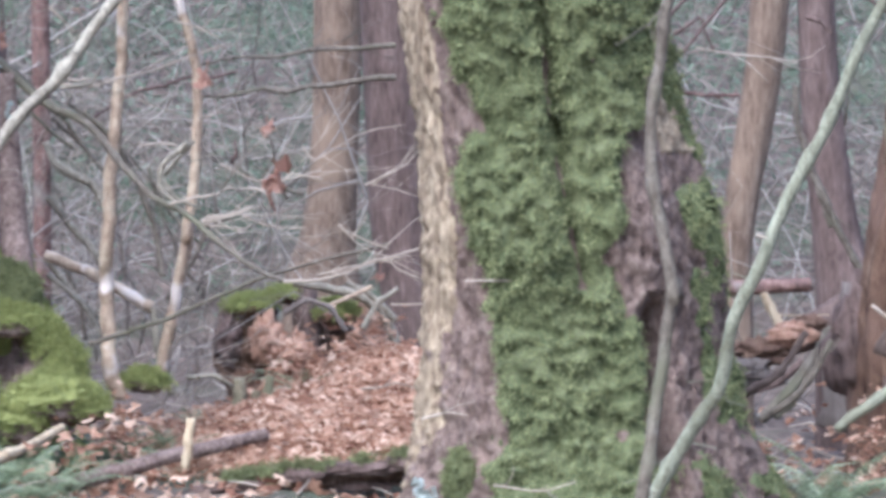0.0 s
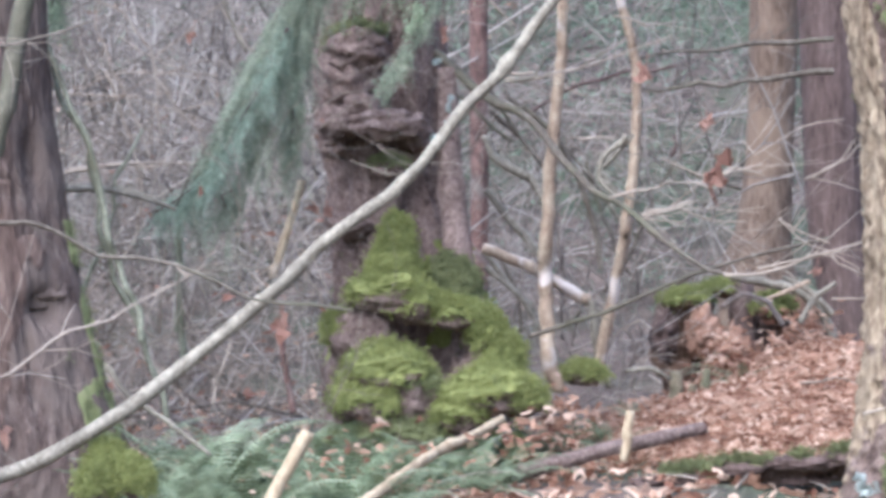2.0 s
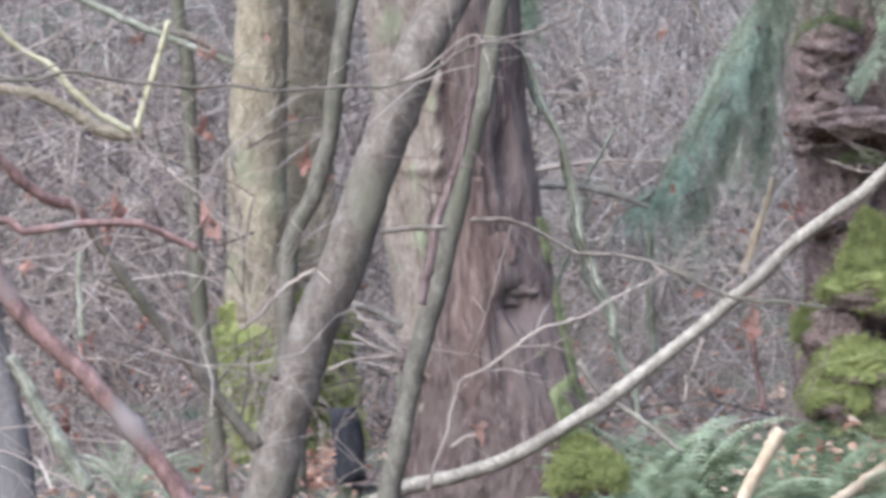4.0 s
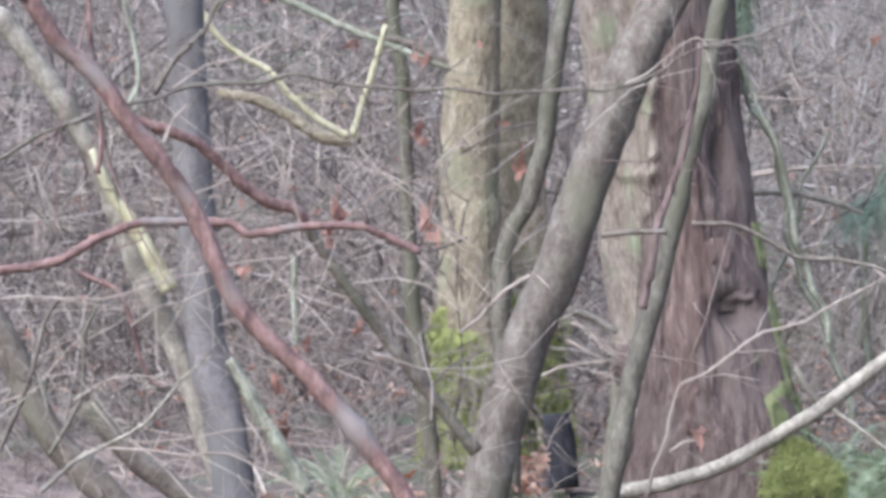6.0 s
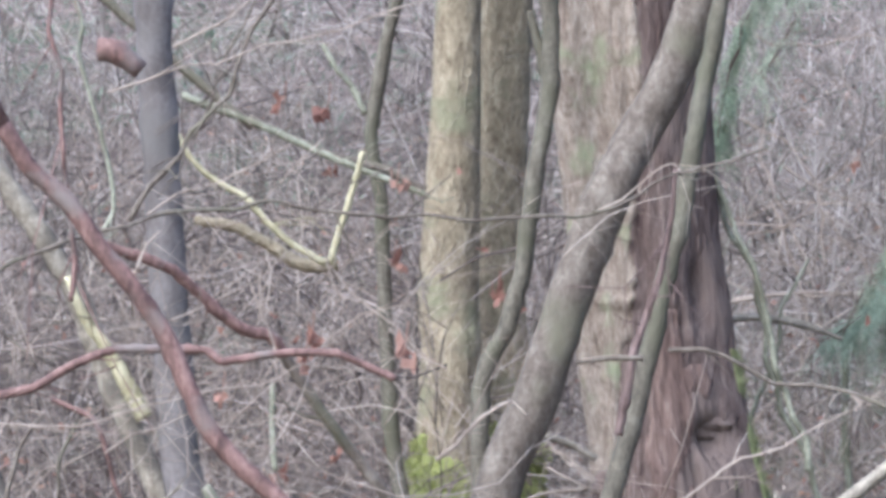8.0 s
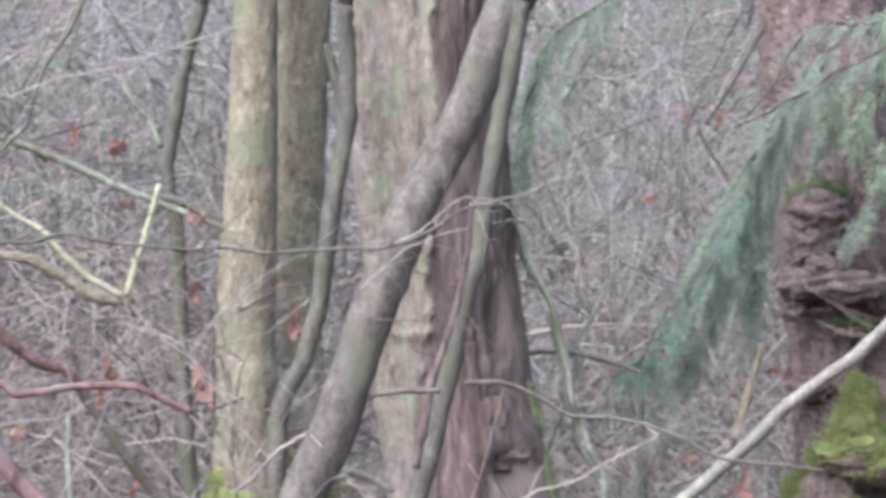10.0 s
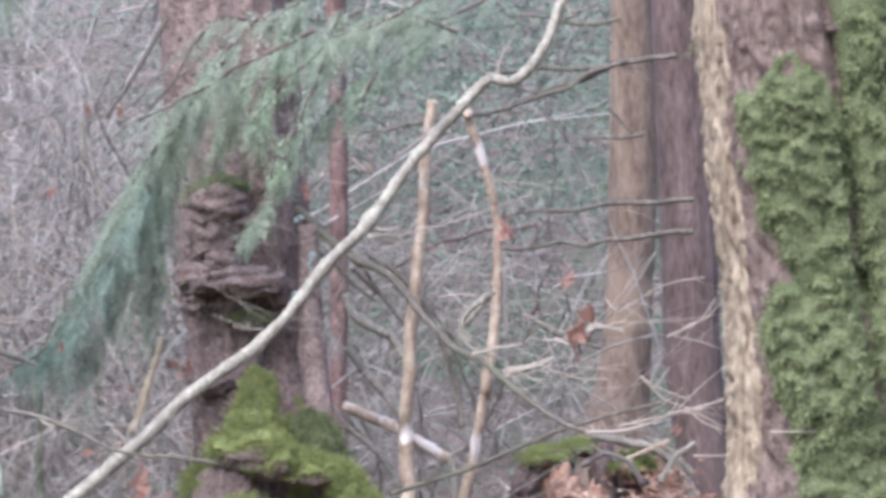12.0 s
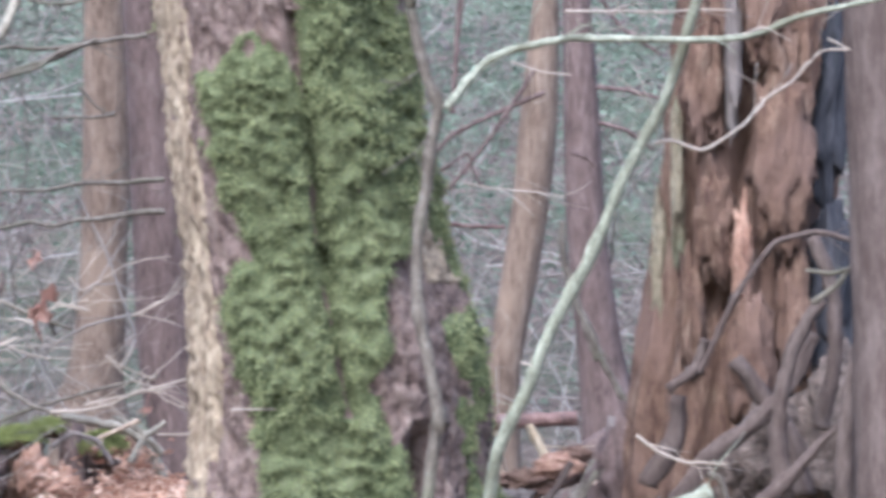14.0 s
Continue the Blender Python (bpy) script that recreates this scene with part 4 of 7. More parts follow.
plant = thing("brown_forked_twig", "brown forked twig rising between the trunks", "twig", (-2.43, 9.99, 0.78))
limb("twig", [(-2.43, 9.99, 0.78), (-2.40, 10.00, 0.89), (-2.38, 10.02, 0.99), (-2.34, 10.03, 1.06), (-2.20, 10.07, 1.18), (-2.09, 10.09, 1.22), (-1.98, 10.11, 1.28), (-1.84, 10.14, 1.35), (-1.79, 10.15, 1.39)], 0.0075, 0.0037, TWIG, plant)
limb("twig", [(-2.37, 10.01, 0.90), (-2.33, 10.02, 0.93), (-2.29, 10.03, 0.93)], 0.0060, 0.0037, TWIG, plant)
leaf((-2.28, 9.93, 0.94), 0.035, plant)

tagged(limb("bare_sapling", [(-1.09, 13.89, 2.46), (-1.12, 13.93, 2.26), (-1.13, 13.97, 2.08), (-1.16, 14.00, 1.81), (-1.19, 14.03, 1.41), (-1.20, 14.09, 1.27), (-1.19, 14.11, 0.98), (-1.16, 14.13, 0.84)], 0.0183, 0.0289, TAN_BARK, None), "thin straight bare sapling with orange-brown bark", "sapling")
plant = thing("bare_sapling", "thin crooked bare sapling with peeling pale bark", "sapling", (-1.05, 14.36, 0.86))
limb("stem", [(-0.97, 13.95, 2.42), (-0.96, 14.00, 2.37), (-0.91, 14.05, 2.22), (-0.87, 14.11, 2.00), (-0.88, 14.16, 1.67), (-0.92, 14.20, 1.42), (-0.91, 14.26, 1.46), (-0.97, 14.29, 1.17), (-1.02, 14.33, 0.94), (-1.05, 14.36, 0.86)], 0.0163, 0.0230, TAN_BARK, plant)
limb("stub", [(-1.05, 14.38, 1.16), (-1.04, 14.37, 1.05), (-1.02, 14.37, 0.94), (-0.98, 14.37, 0.84)], 0.0146, 0.0188, PALE_BARK, plant)
limb("twig", [(-0.86, 13.98, 1.85), (-0.79, 13.98, 1.87)], 0.0061, 0.0031, TWIG, plant)

plant = thing("pale_dead_limb", "pale barkless dead limb hanging beside the stump", "branch", (-1.34, 15.74, 1.53))
limb("limb", [(-1.58, 15.72, 1.79), (-1.54, 15.73, 1.70), (-1.46, 15.73, 1.65), (-1.39, 15.74, 1.61), (-1.34, 15.74, 1.53)], 0.0165, 0.0210, PALE_BARK, plant)
limb("limb", [(-1.56, 15.52, 1.57), (-1.47, 15.53, 1.46), (-1.40, 15.54, 1.38), (-1.32, 15.54, 1.29)], 0.0145, 0.0190, PALE_BARK, plant)
limb("limb", [(-1.55, 15.32, 1.34), (-1.38, 15.34, 1.27), (-1.25, 15.35, 1.20), (-1.13, 15.35, 1.13)], 0.0215, 0.0240, TAN_BARK, plant)
limb("limb", [(-1.56, 15.52, 1.26), (-1.42, 15.53, 1.14), (-1.33, 15.53, 0.99)], 0.0113, 0.0091, PALE_BARK, plant)

plant = thing("arching_dead_branch", "dark arching dead branch splitting into fine pale twigs", "branch", (-0.50, 13.01, 1.29))
limb("branch", [(-1.64, 14.26, 2.10), (-1.43, 14.12, 1.92), (-1.25, 13.96, 1.83), (-1.12, 13.79, 1.69), (-0.99, 13.63, 1.57), (-0.88, 13.46, 1.52), (-0.73, 13.35, 1.40), (-0.60, 13.18, 1.32), (-0.50, 13.01, 1.29)], 0.0178, 0.0066, GREY_BARK, plant)
limb("branch", [(-1.28, 14.10, 1.88), (-1.17, 14.11, 1.78), (-1.08, 14.12, 1.61), (-1.02, 14.13, 1.43), (-1.00, 14.12, 1.28)], 0.0093, 0.0113, GREY_BARK, plant)
limb("twig", [(-0.50, 12.61, 1.30), (-0.39, 12.61, 1.30), (-0.25, 12.62, 1.35), (-0.14, 12.62, 1.38), (-0.03, 12.62, 1.42), (0.08, 12.62, 1.47)], 0.0082, 0.0046, TWIG, plant)
limb("twig", [(-0.39, 12.61, 1.32), (-0.25, 12.62, 1.35), (-0.15, 12.62, 1.37), (-0.04, 12.62, 1.30)], 0.0064, 0.0037, TWIG, plant)
limb("twig", [(-0.89, 12.93, 1.55), (-0.79, 12.94, 1.57), (-0.70, 12.94, 1.61), (-0.66, 12.94, 1.60)], 0.0076, 0.0038, TWIG, plant)
limb("twig", [(-0.78, 12.94, 1.49), (-0.68, 12.94, 1.51), (-0.61, 12.95, 1.54)], 0.0066, 0.0038, TWIG, plant)
limb("twig", [(-0.86, 13.43, 1.76), (-0.95, 13.43, 1.68), (-0.96, 13.43, 1.61), (-0.90, 13.43, 1.55)], 0.0118, 0.0069, PALE_BARK, plant)
limb("twig", [(-0.65, 13.01, 1.51), (-0.56, 13.01, 1.48), (-0.44, 13.01, 1.47)], 0.0057, 0.0028, TWIG, plant)
leaf((-0.50, 12.01, 1.61), 0.045, plant)
leaf((-0.49, 12.01, 1.65), 0.045, plant)
leaf((-0.53, 12.01, 1.60), 0.045, plant)
leaf((-0.81, 13.49, 1.98), 0.035, plant)

plant = thing("twiggy_shoot", "fine bare shoot with a shrivelled red leaf", "twig", (-0.56, 12.15, 1.63))
limb("twig", [(-0.68, 12.14, 1.68), (-0.56, 12.15, 1.63), (-0.47, 12.15, 1.63), (-0.36, 12.15, 1.66)], 0.0035, 0.0035, TWIG, plant)
limb("twig", [(-0.50, 12.21, 1.61), (-0.45, 12.21, 1.64), (-0.38, 12.22, 1.64), (-0.31, 12.22, 1.66)], 0.0044, 0.0027, TWIG, plant)

def far_trunk_branches(plant):
    limb("dead_branch", [(-0.98, 15.91, 2.70), (-0.84, 15.92, 2.72), (-0.54, 15.93, 2.74), (-0.24, 15.94, 2.77)], 0.0074, 0.0121, GREY_BARK, plant)
    limb("dead_branch", [(-0.98, 15.92, 2.54), (-0.84, 15.93, 2.60), (-0.66, 15.93, 2.67), (-0.52, 15.93, 2.72)], 0.0065, 0.0112, GREY_BARK, plant)
    limb("dead_branch", [(-0.98, 15.94, 2.10), (-0.84, 15.95, 2.12), (-0.54, 15.96, 2.16), (-0.17, 15.97, 2.18)], 0.0056, 0.0112, GREY_BARK, plant)
    limb("dead_branch", [(-0.98, 15.95, 1.98), (-0.84, 15.95, 1.99), (-0.61, 15.96, 2.00), (-0.38, 15.97, 2.03), (-0.17, 15.97, 2.05)], 0.0074, 0.0130, GREY_BARK, plant)
    limb("dead_branch", [(-1.89, 15.84, 2.41), (-1.62, 15.86, 2.44), (-1.29, 15.89, 2.48), (-0.92, 15.91, 2.56), (-0.62, 15.91, 2.68), (-0.44, 15.91, 2.75)], 0.0047, 0.0112, GREY_BARK, plant)
    limb("dead_branch", [(-0.52, 15.94, 2.56), (-0.45, 15.95, 2.48), (-0.38, 15.95, 2.44)], 0.0074, 0.0047, GREY_BARK, plant)
    limb("dead_branch", [(-0.63, 15.95, 2.43), (-0.50, 15.95, 2.44), (-0.37, 15.95, 2.45)], 0.0056, 0.0093, GREY_BARK, plant)
    limb("dead_branch", [(-0.93, 15.90, 2.93), (-0.70, 15.91, 2.90), (-0.47, 15.92, 2.92)], 0.0056, 0.0084, GREY_BARK, plant)
    limb("dead_branch", [(-0.83, 16.00, 1.68), (-0.69, 16.01, 1.61), (-0.55, 16.01, 1.57)], 0.0056, 0.0093, GREY_BARK, plant)


tagged(limb("broken_stick", [(-0.84, 13.22, 0.82), (-0.85, 13.21, 0.73), (-0.86, 13.21, 0.65)], 0.0154, 0.0164, BROKEN_WOOD, None), "broken pale stick stuck upright in the litter", "stick", "broken sticks")
tagged(limb("broken_stick", [(-1.68, 11.36, 0.87), (-1.72, 11.35, 0.79), (-1.77, 11.33, 0.70), (-1.81, 11.32, 0.62)], 0.0201, 0.0217, BROKEN_WOOD, None), "broken pale stick leaning out of the ferns", "stick", "broken sticks")
tagged(limb("fallen_pole", [(-1.25, 12.92, 0.81), (-1.33, 12.60, 0.77), (-1.41, 12.29, 0.74), (-1.48, 11.98, 0.69), (-1.56, 11.66, 0.63), (-1.59, 11.35, 0.62)], 0.0142, 0.0201, BROKEN_WOOD, None), "barkless pale pole slanting down through the ferns", "stick")
tagged(limb("fallen_log", [(-1.40, 13.30, 0.57), (-1.17, 13.45, 0.61), (-0.96, 13.60, 0.66), (-0.79, 13.75, 0.69), (-0.62, 13.90, 0.72)], 0.0300, 0.0240, BURL_BARK, None), "long brown fallen log half buried in leaves", "log")
tagged(limb("thicket_twig", [(-3.40, 8.20, 3.17), (-3.34, 8.26, 2.07), (-3.33, 8.27, 1.92), (-3.32, 8.28, 1.79), (-3.32, 8.28, 1.63)], 0.0038, 0.0065, RED_BARK, None), "thin reddish bare twig in the tangled thicket", "twig", "thicket twigs")
tagged(limb("thicket_twig", [(-3.78, 9.23, 3.22), (-3.66, 9.31, 2.13), (-3.63, 9.33, 1.96), (-3.62, 9.34, 1.86), (-3.64, 9.33, 1.81)], 0.0048, 0.0068, OLIVE_BARK, None), "thin olive-green bare twig in the thicket", "twig", "thicket twigs")
tagged(limb("thicket_twig", [(-2.76, 9.18, 3.07), (-3.25, 9.04, 2.10), (-3.35, 9.01, 1.96), (-3.44, 8.98, 1.83)], 0.0046, 0.0070, GREY_BARK, None), "thin dark grey bare twig in the thicket", "twig", "thicket twigs")
tagged(limb("thicket_twig", [(-3.64, 8.69, 1.65), (-3.60, 8.71, 1.54), (-3.58, 8.71, 1.49)], 0.0021, 0.0038, TWIG, None), "thin bare twig in the tangled thicket", "twig", "thicket twigs")
tagged(limb("thicket_twig", [(-3.81, 8.84, 1.66), (-3.71, 8.88, 1.54), (-3.65, 8.90, 1.47)], 0.0033, 0.0043, GREY_BARK, None), "thin dark grey bare twig in the thicket", "twig", "thicket twigs")
tagged(limb("thicket_twig", [(-3.58, 10.42, 1.72), (-3.58, 10.42, 1.61), (-3.57, 10.42, 1.57)], 0.0031, 0.0025, TWIG, None), "thin bare twig in the tangled thicket", "twig", "thicket twigs")
tagged(limb("thicket_twig", [(-3.00, 8.91, 2.01), (-3.15, 8.87, 1.94), (-3.33, 8.81, 1.84)], 0.0027, 0.0042, TWIG, None), "thin bare twig in the tangled thicket", "twig", "thicket twigs")
tagged(limb("thicket_twig", [(-2.86, 8.75, 2.02), (-2.94, 8.73, 1.94), (-3.00, 8.71, 1.87)], 0.0021, 0.0031, TWIG, None), "thin bare twig in the tangled thicket", "twig", "thicket twigs")
tagged(limb("thicket_twig", [(-3.51, 10.86, 1.74), (-3.42, 10.89, 1.65), (-3.29, 10.92, 1.54), (-3.18, 10.95, 1.44)], 0.0051, 0.0032, TWIG, None), "thin bare twig in the tangled thicket", "twig", "thicket twigs")
tagged(limb("thicket_twig", [(-3.60, 11.04, 1.51), (-3.48, 11.08, 1.60), (-3.33, 11.12, 1.63)], 0.0040, 0.0026, TWIG, None), "thin bare twig in the tangled thicket", "twig", "thicket twigs")
tagged(limb("thicket_twig", [(-3.72, 8.55, 1.33), (-3.52, 8.63, 1.35), (-3.40, 8.67, 1.36), (-3.26, 8.73, 1.39), (-3.15, 8.77, 1.42), (-2.97, 8.83, 1.46), (-2.86, 8.86, 1.47)], 0.0042, 0.0021, TWIG, None), "thin bare twig in the tangled thicket", "twig", "thicket twigs")
tagged(limb("thicket_twig", [(-3.39, 8.68, 1.27), (-3.26, 8.73, 1.34), (-3.19, 8.75, 1.37)], 0.0037, 0.0021, TWIG, None), "thin bare twig in the tangled thicket", "twig", "thicket twigs")
tagged(limb("thicket_twig", [(-3.79, 8.82, 0.95), (-3.72, 8.86, 1.14), (-3.67, 8.89, 1.29), (-3.64, 8.90, 1.35)], 0.0076, 0.0054, GREY_BARK, None), "thin dark grey bare twig in the thicket", "twig", "thicket twigs")
tagged(limb("thicket_twig", [(-3.75, 9.06, 0.93), (-3.69, 9.09, 1.07), (-3.67, 9.10, 1.23), (-3.63, 9.12, 1.33)], 0.0061, 0.0044, GREY_BARK, None), "thin dark grey bare twig in the thicket", "twig", "thicket twigs")
tagged(limb("thicket_twig", [(-3.69, 9.10, 1.39), (-3.60, 9.13, 1.35), (-3.56, 9.15, 1.27), (-3.54, 9.15, 1.17), (-3.51, 9.16, 1.11), (-3.47, 9.17, 1.10)], 0.0078, 0.0056, RED_BARK, None), "thin reddish bare twig in the tangled thicket", "twig", "thicket twigs")
tagged(limb("thicket_twig", [(-3.47, 8.30, 0.90), (-3.37, 8.34, 0.98), (-3.25, 8.39, 1.05), (-3.19, 8.42, 1.13), (-3.17, 8.43, 1.16), (-3.11, 8.45, 1.21)], 0.0061, 0.0026, PALE_BARK, None), "thin whitish dead twig in the thicket", "twig", "thicket twigs")
tagged(limb("thicket_twig", [(-3.18, 8.43, 1.15), (-3.19, 8.43, 1.20)], 0.0026, 0.0015, TWIG, None), "thin bare twig in the tangled thicket", "twig", "thicket twigs")
tagged(limb("thicket_twig", [(-3.62, 8.90, 1.08), (-3.53, 8.94, 1.12), (-3.45, 8.97, 1.13), (-3.40, 8.99, 1.11)], 0.0038, 0.0027, TWIG, None), "thin bare twig in the tangled thicket", "twig", "thicket twigs")
tagged(limb("thicket_twig", [(-3.48, 8.31, 1.17), (-3.46, 8.32, 1.09), (-3.47, 8.31, 1.05)], 0.0041, 0.0026, PALE_BARK, None), "thin whitish dead twig in the thicket", "twig", "thicket twigs")
tagged(limb("thicket_twig", [(-3.57, 8.27, 1.06), (-3.50, 8.30, 1.12)], 0.0031, 0.0020, PALE_BARK, None), "thin whitish dead twig in the thicket", "twig", "thicket twigs")
tagged(limb("thicket_twig", [(-3.33, 8.36, 1.00), (-3.12, 8.44, 0.99), (-3.03, 8.47, 0.97), (-2.91, 8.51, 0.91)], 0.0041, 0.0031, TWIG, None), "thin bare twig in the tangled thicket", "twig", "thicket twigs")
tagged(limb("thicket_twig", [(-3.43, 8.86, 0.98), (-3.23, 8.93, 1.01), (-3.04, 8.99, 1.02)], 0.0032, 0.0021, TWIG, None), "thin bare twig in the tangled thicket", "twig", "thicket twigs")
tagged(limb("thicket_twig", [(-2.94, 8.91, 0.89), (-2.92, 8.93, 0.97)], 0.0038, 0.0027, PALE_BARK, None), "thin whitish dead twig in the thicket", "twig", "thicket twigs")
tagged(limb("thicket_twig", [(-4.17, 12.33, 1.37), (-4.17, 12.32, 1.24), (-4.16, 12.32, 1.08)], 0.0103, 0.0103, OLIVE_BARK, None), "thin olive-green bare twig in the thicket", "twig", "thicket twigs")
tagged(limb("thicket_twig", [(-3.35, 9.64, 1.31), (-3.24, 9.68, 1.34), (-3.13, 9.72, 1.30)], 0.0029, 0.0035, TWIG, None), "thin bare twig in the tangled thicket", "twig", "thicket twigs")
tagged(limb("thicket_twig", [(-3.94, 9.20, 1.05), (-3.86, 9.24, 1.09), (-3.75, 9.29, 1.22)], 0.0034, 0.0028, TWIG, None), "thin bare twig in the tangled thicket", "twig", "thicket twigs")
tagged(limb("thicket_twig", [(-3.65, 9.10, 1.06), (-3.58, 9.12, 0.97), (-3.52, 9.15, 0.96)], 0.0033, 0.0028, TWIG, None), "thin bare twig in the tangled thicket", "twig", "thicket twigs")
tagged(limb("thicket_twig", [(-3.63, 9.76, 1.67), (-3.53, 9.80, 1.73), (-3.42, 9.84, 1.76)], 0.0029, 0.0023, TWIG, None), "thin bare twig in the tangled thicket", "twig", "thicket twigs")
tagged(limb("thicket_twig", [(-3.39, 8.70, 2.13), (-3.21, 8.76, 2.20), (-3.05, 8.81, 2.22), (-2.83, 8.88, 2.29), (-2.61, 8.94, 2.37)], 0.0047, 0.0026, TWIG, None), "thin bare twig in the tangled thicket", "twig", "thicket twigs")
tagged(limb("thicket_twig", [(-3.34, 9.03, 2.26), (-3.20, 9.07, 2.34), (-3.07, 9.10, 2.45)], 0.0049, 0.0033, TWIG, None), "thin bare twig in the tangled thicket", "twig", "thicket twigs")
tagged(limb("thicket_twig", [(-3.43, 9.43, 2.05), (-3.36, 9.45, 2.23), (-3.26, 9.46, 2.43)], 0.0045, 0.0028, GREY_BARK, None), "thin dark grey bare twig in the thicket", "twig", "thicket twigs")
tagged(limb("thicket_twig", [(-3.62, 9.38, 1.56), (-3.48, 9.43, 1.59), (-3.29, 9.49, 1.68), (-3.21, 9.52, 1.76)], 0.0034, 0.0023, TWIG, None), "thin bare twig in the tangled thicket", "twig", "thicket twigs")
tagged(limb("thicket_twig", [(-3.23, 9.30, 1.67), (-3.19, 9.32, 1.56), (-3.17, 9.32, 1.45)], 0.0039, 0.0028, TWIG, None), "thin bare twig in the tangled thicket", "twig", "thicket twigs")
tagged(limb("thicket_twig", [(-3.45, 10.49, 1.83), (-3.39, 10.51, 1.68), (-3.32, 10.53, 1.63)], 0.0031, 0.0025, TWIG, None), "thin bare twig in the tangled thicket", "twig", "thicket twigs")
tagged(limb("thicket_twig", [(-4.39, 12.05, 2.32), (-4.15, 12.14, 2.22), (-3.89, 12.23, 2.10), (-3.63, 12.31, 1.99)], 0.0130, 0.0109, OLIVE_BARK, None), "thin olive-green bare twig in the thicket", "twig", "thicket twigs")
tagged(limb("thicket_twig", [(-3.43, 8.80, 1.37), (-3.25, 8.87, 1.42), (-3.09, 8.93, 1.43)], 0.0027, 0.0021, TWIG, None), "thin bare twig in the tangled thicket", "twig", "thicket twigs")
tagged(limb("thicket_twig", [(-3.10, 10.08, 1.56), (-3.04, 10.09, 1.50), (-2.95, 10.12, 1.45)], 0.0024, 0.0036, TWIG, None), "thin bare twig in the tangled thicket", "twig", "thicket twigs")
tagged(limb("broken_red_stub", [(-3.23, 8.22, 2.20), (-3.19, 8.23, 2.19), (-3.14, 8.25, 2.15)], 0.0281, 0.0217, RED_BARK, None), "broken reddish branch stub with a pale torn end", "branch")
tagged(limb("grey_log", [(-4.17, 10.40, 0.98), (-4.04, 10.44, 0.83), (-3.94, 10.47, 0.75), (-3.84, 10.50, 0.67)], 0.0309, 0.0358, GREY_BARK, None), "grey mossless log leaning low in the thicket", "log")
tagged(limb("charred_stump", [(-3.47, 13.13, 0.81), (-3.46, 13.13, 0.73), (-3.45, 13.12, 0.61), (-3.44, 13.12, 0.55)], 0.0474, 0.0573, CHAR_AND_SHADE, None), "small black charred stump with a hollow", "stump")
tagged(limb("broken_branch", [(-3.15, 11.99, 1.21), (-3.08, 12.01, 1.19), (-2.99, 12.03, 1.14)], 0.0126, 0.0108, PALE_BARK, None), "short broken grey branch caught between the trunks", "branch", "broken branches")
tagged(limb("broken_branch", [(-3.13, 11.99, 1.17), (-3.06, 12.01, 1.13), (-2.99, 12.02, 1.07)], 0.0081, 0.0072, TWIG, None), "short broken grey branch caught between the trunks", "branch", "broken branches")
tagged(limb("broken_branch", [(-3.17, 12.09, 1.11), (-3.10, 12.10, 1.07), (-3.01, 12.12, 1.03)], 0.0073, 0.0073, TWIG, None), "short broken grey branch caught between the trunks", "branch", "broken branches")
tagged(limb("broken_branch", [(-3.32, 12.35, 0.98), (-3.17, 12.39, 1.02), (-3.08, 12.41, 1.03)], 0.0084, 0.0065, TWIG, None), "short broken grey branch caught between the trunks", "branch", "broken branches")
tagged(limb("brush_stem", [(-2.75, 12.71, 2.09), (-2.71, 12.72, 1.86), (-2.61, 12.74, 1.71), (-2.56, 12.75, 1.41), (-2.48, 12.76, 1.18), (-2.41, 12.77, 1.00), (-2.36, 12.77, 0.82)], 0.0085, 0.0104, OLIVE_BARK, None), "slender pale green shoot in the brush", "shoot", "brush shoots")
tagged(limb("brush_stem", [(-2.55, 13.37, 1.79), (-2.64, 13.35, 1.58), (-2.70, 13.34, 1.34), (-2.75, 13.32, 1.23)], 0.0059, 0.0089, OLIVE_BARK, None), "slender pale green shoot in the brush", "shoot", "brush shoots")
tagged(limb("brush_stem", [(-2.46, 13.59, 1.45), (-2.46, 13.58, 1.20), (-2.44, 13.57, 0.94)], 0.0120, 0.0140, OLIVE_BARK, None), "slender pale green shoot in the brush", "shoot", "brush shoots")
tagged(limb("brush_stem", [(-2.10, 14.15, 1.61), (-2.15, 14.14, 1.45), (-2.22, 14.13, 1.25)], 0.0135, 0.0104, BROKEN_WOOD, None), "short broken pale stem in the brush", "shoot", "brush shoots")
tagged(limb("brush_stem", [(-2.90, 13.71, 1.64), (-2.75, 13.74, 1.66), (-2.59, 13.77, 1.67), (-2.40, 13.80, 1.68)], 0.0092, 0.0061, TWIG, None), "thin bare brown twig crossing the brush", "shoot", "brush shoots")
tagged(limb("brush_stem", [(-2.78, 13.12, 1.58), (-2.64, 13.15, 1.58), (-2.48, 13.18, 1.54), (-2.40, 13.19, 1.51)], 0.0127, 0.0068, PALE_BARK, None), "pale bare stem leaning in the brush", "shoot", "brush shoots")
tagged(limb("brush_stem", [(-2.46, 12.25, 1.02), (-2.39, 12.26, 0.92), (-2.27, 12.28, 0.84), (-2.13, 12.29, 0.73)], 0.0109, 0.0064, PALE_BARK, None), "pale bare stem leaning in the brush", "shoot", "brush shoots")
tagged(limb("brush_stem", [(-2.15, 12.82, 1.07), (-2.19, 12.81, 0.96), (-2.21, 12.80, 0.86)], 0.0057, 0.0085, TWIG, None), "thin bare brown twig crossing the brush", "shoot", "brush shoots")
tagged(limb("brush_stem", [(-2.05, 13.24, 1.10), (-2.03, 13.24, 0.96), (-2.00, 13.23, 0.81)], 0.0097, 0.0127, RED_BARK, None), "reddish dead stalk standing in the brush", "shoot", "brush shoots")
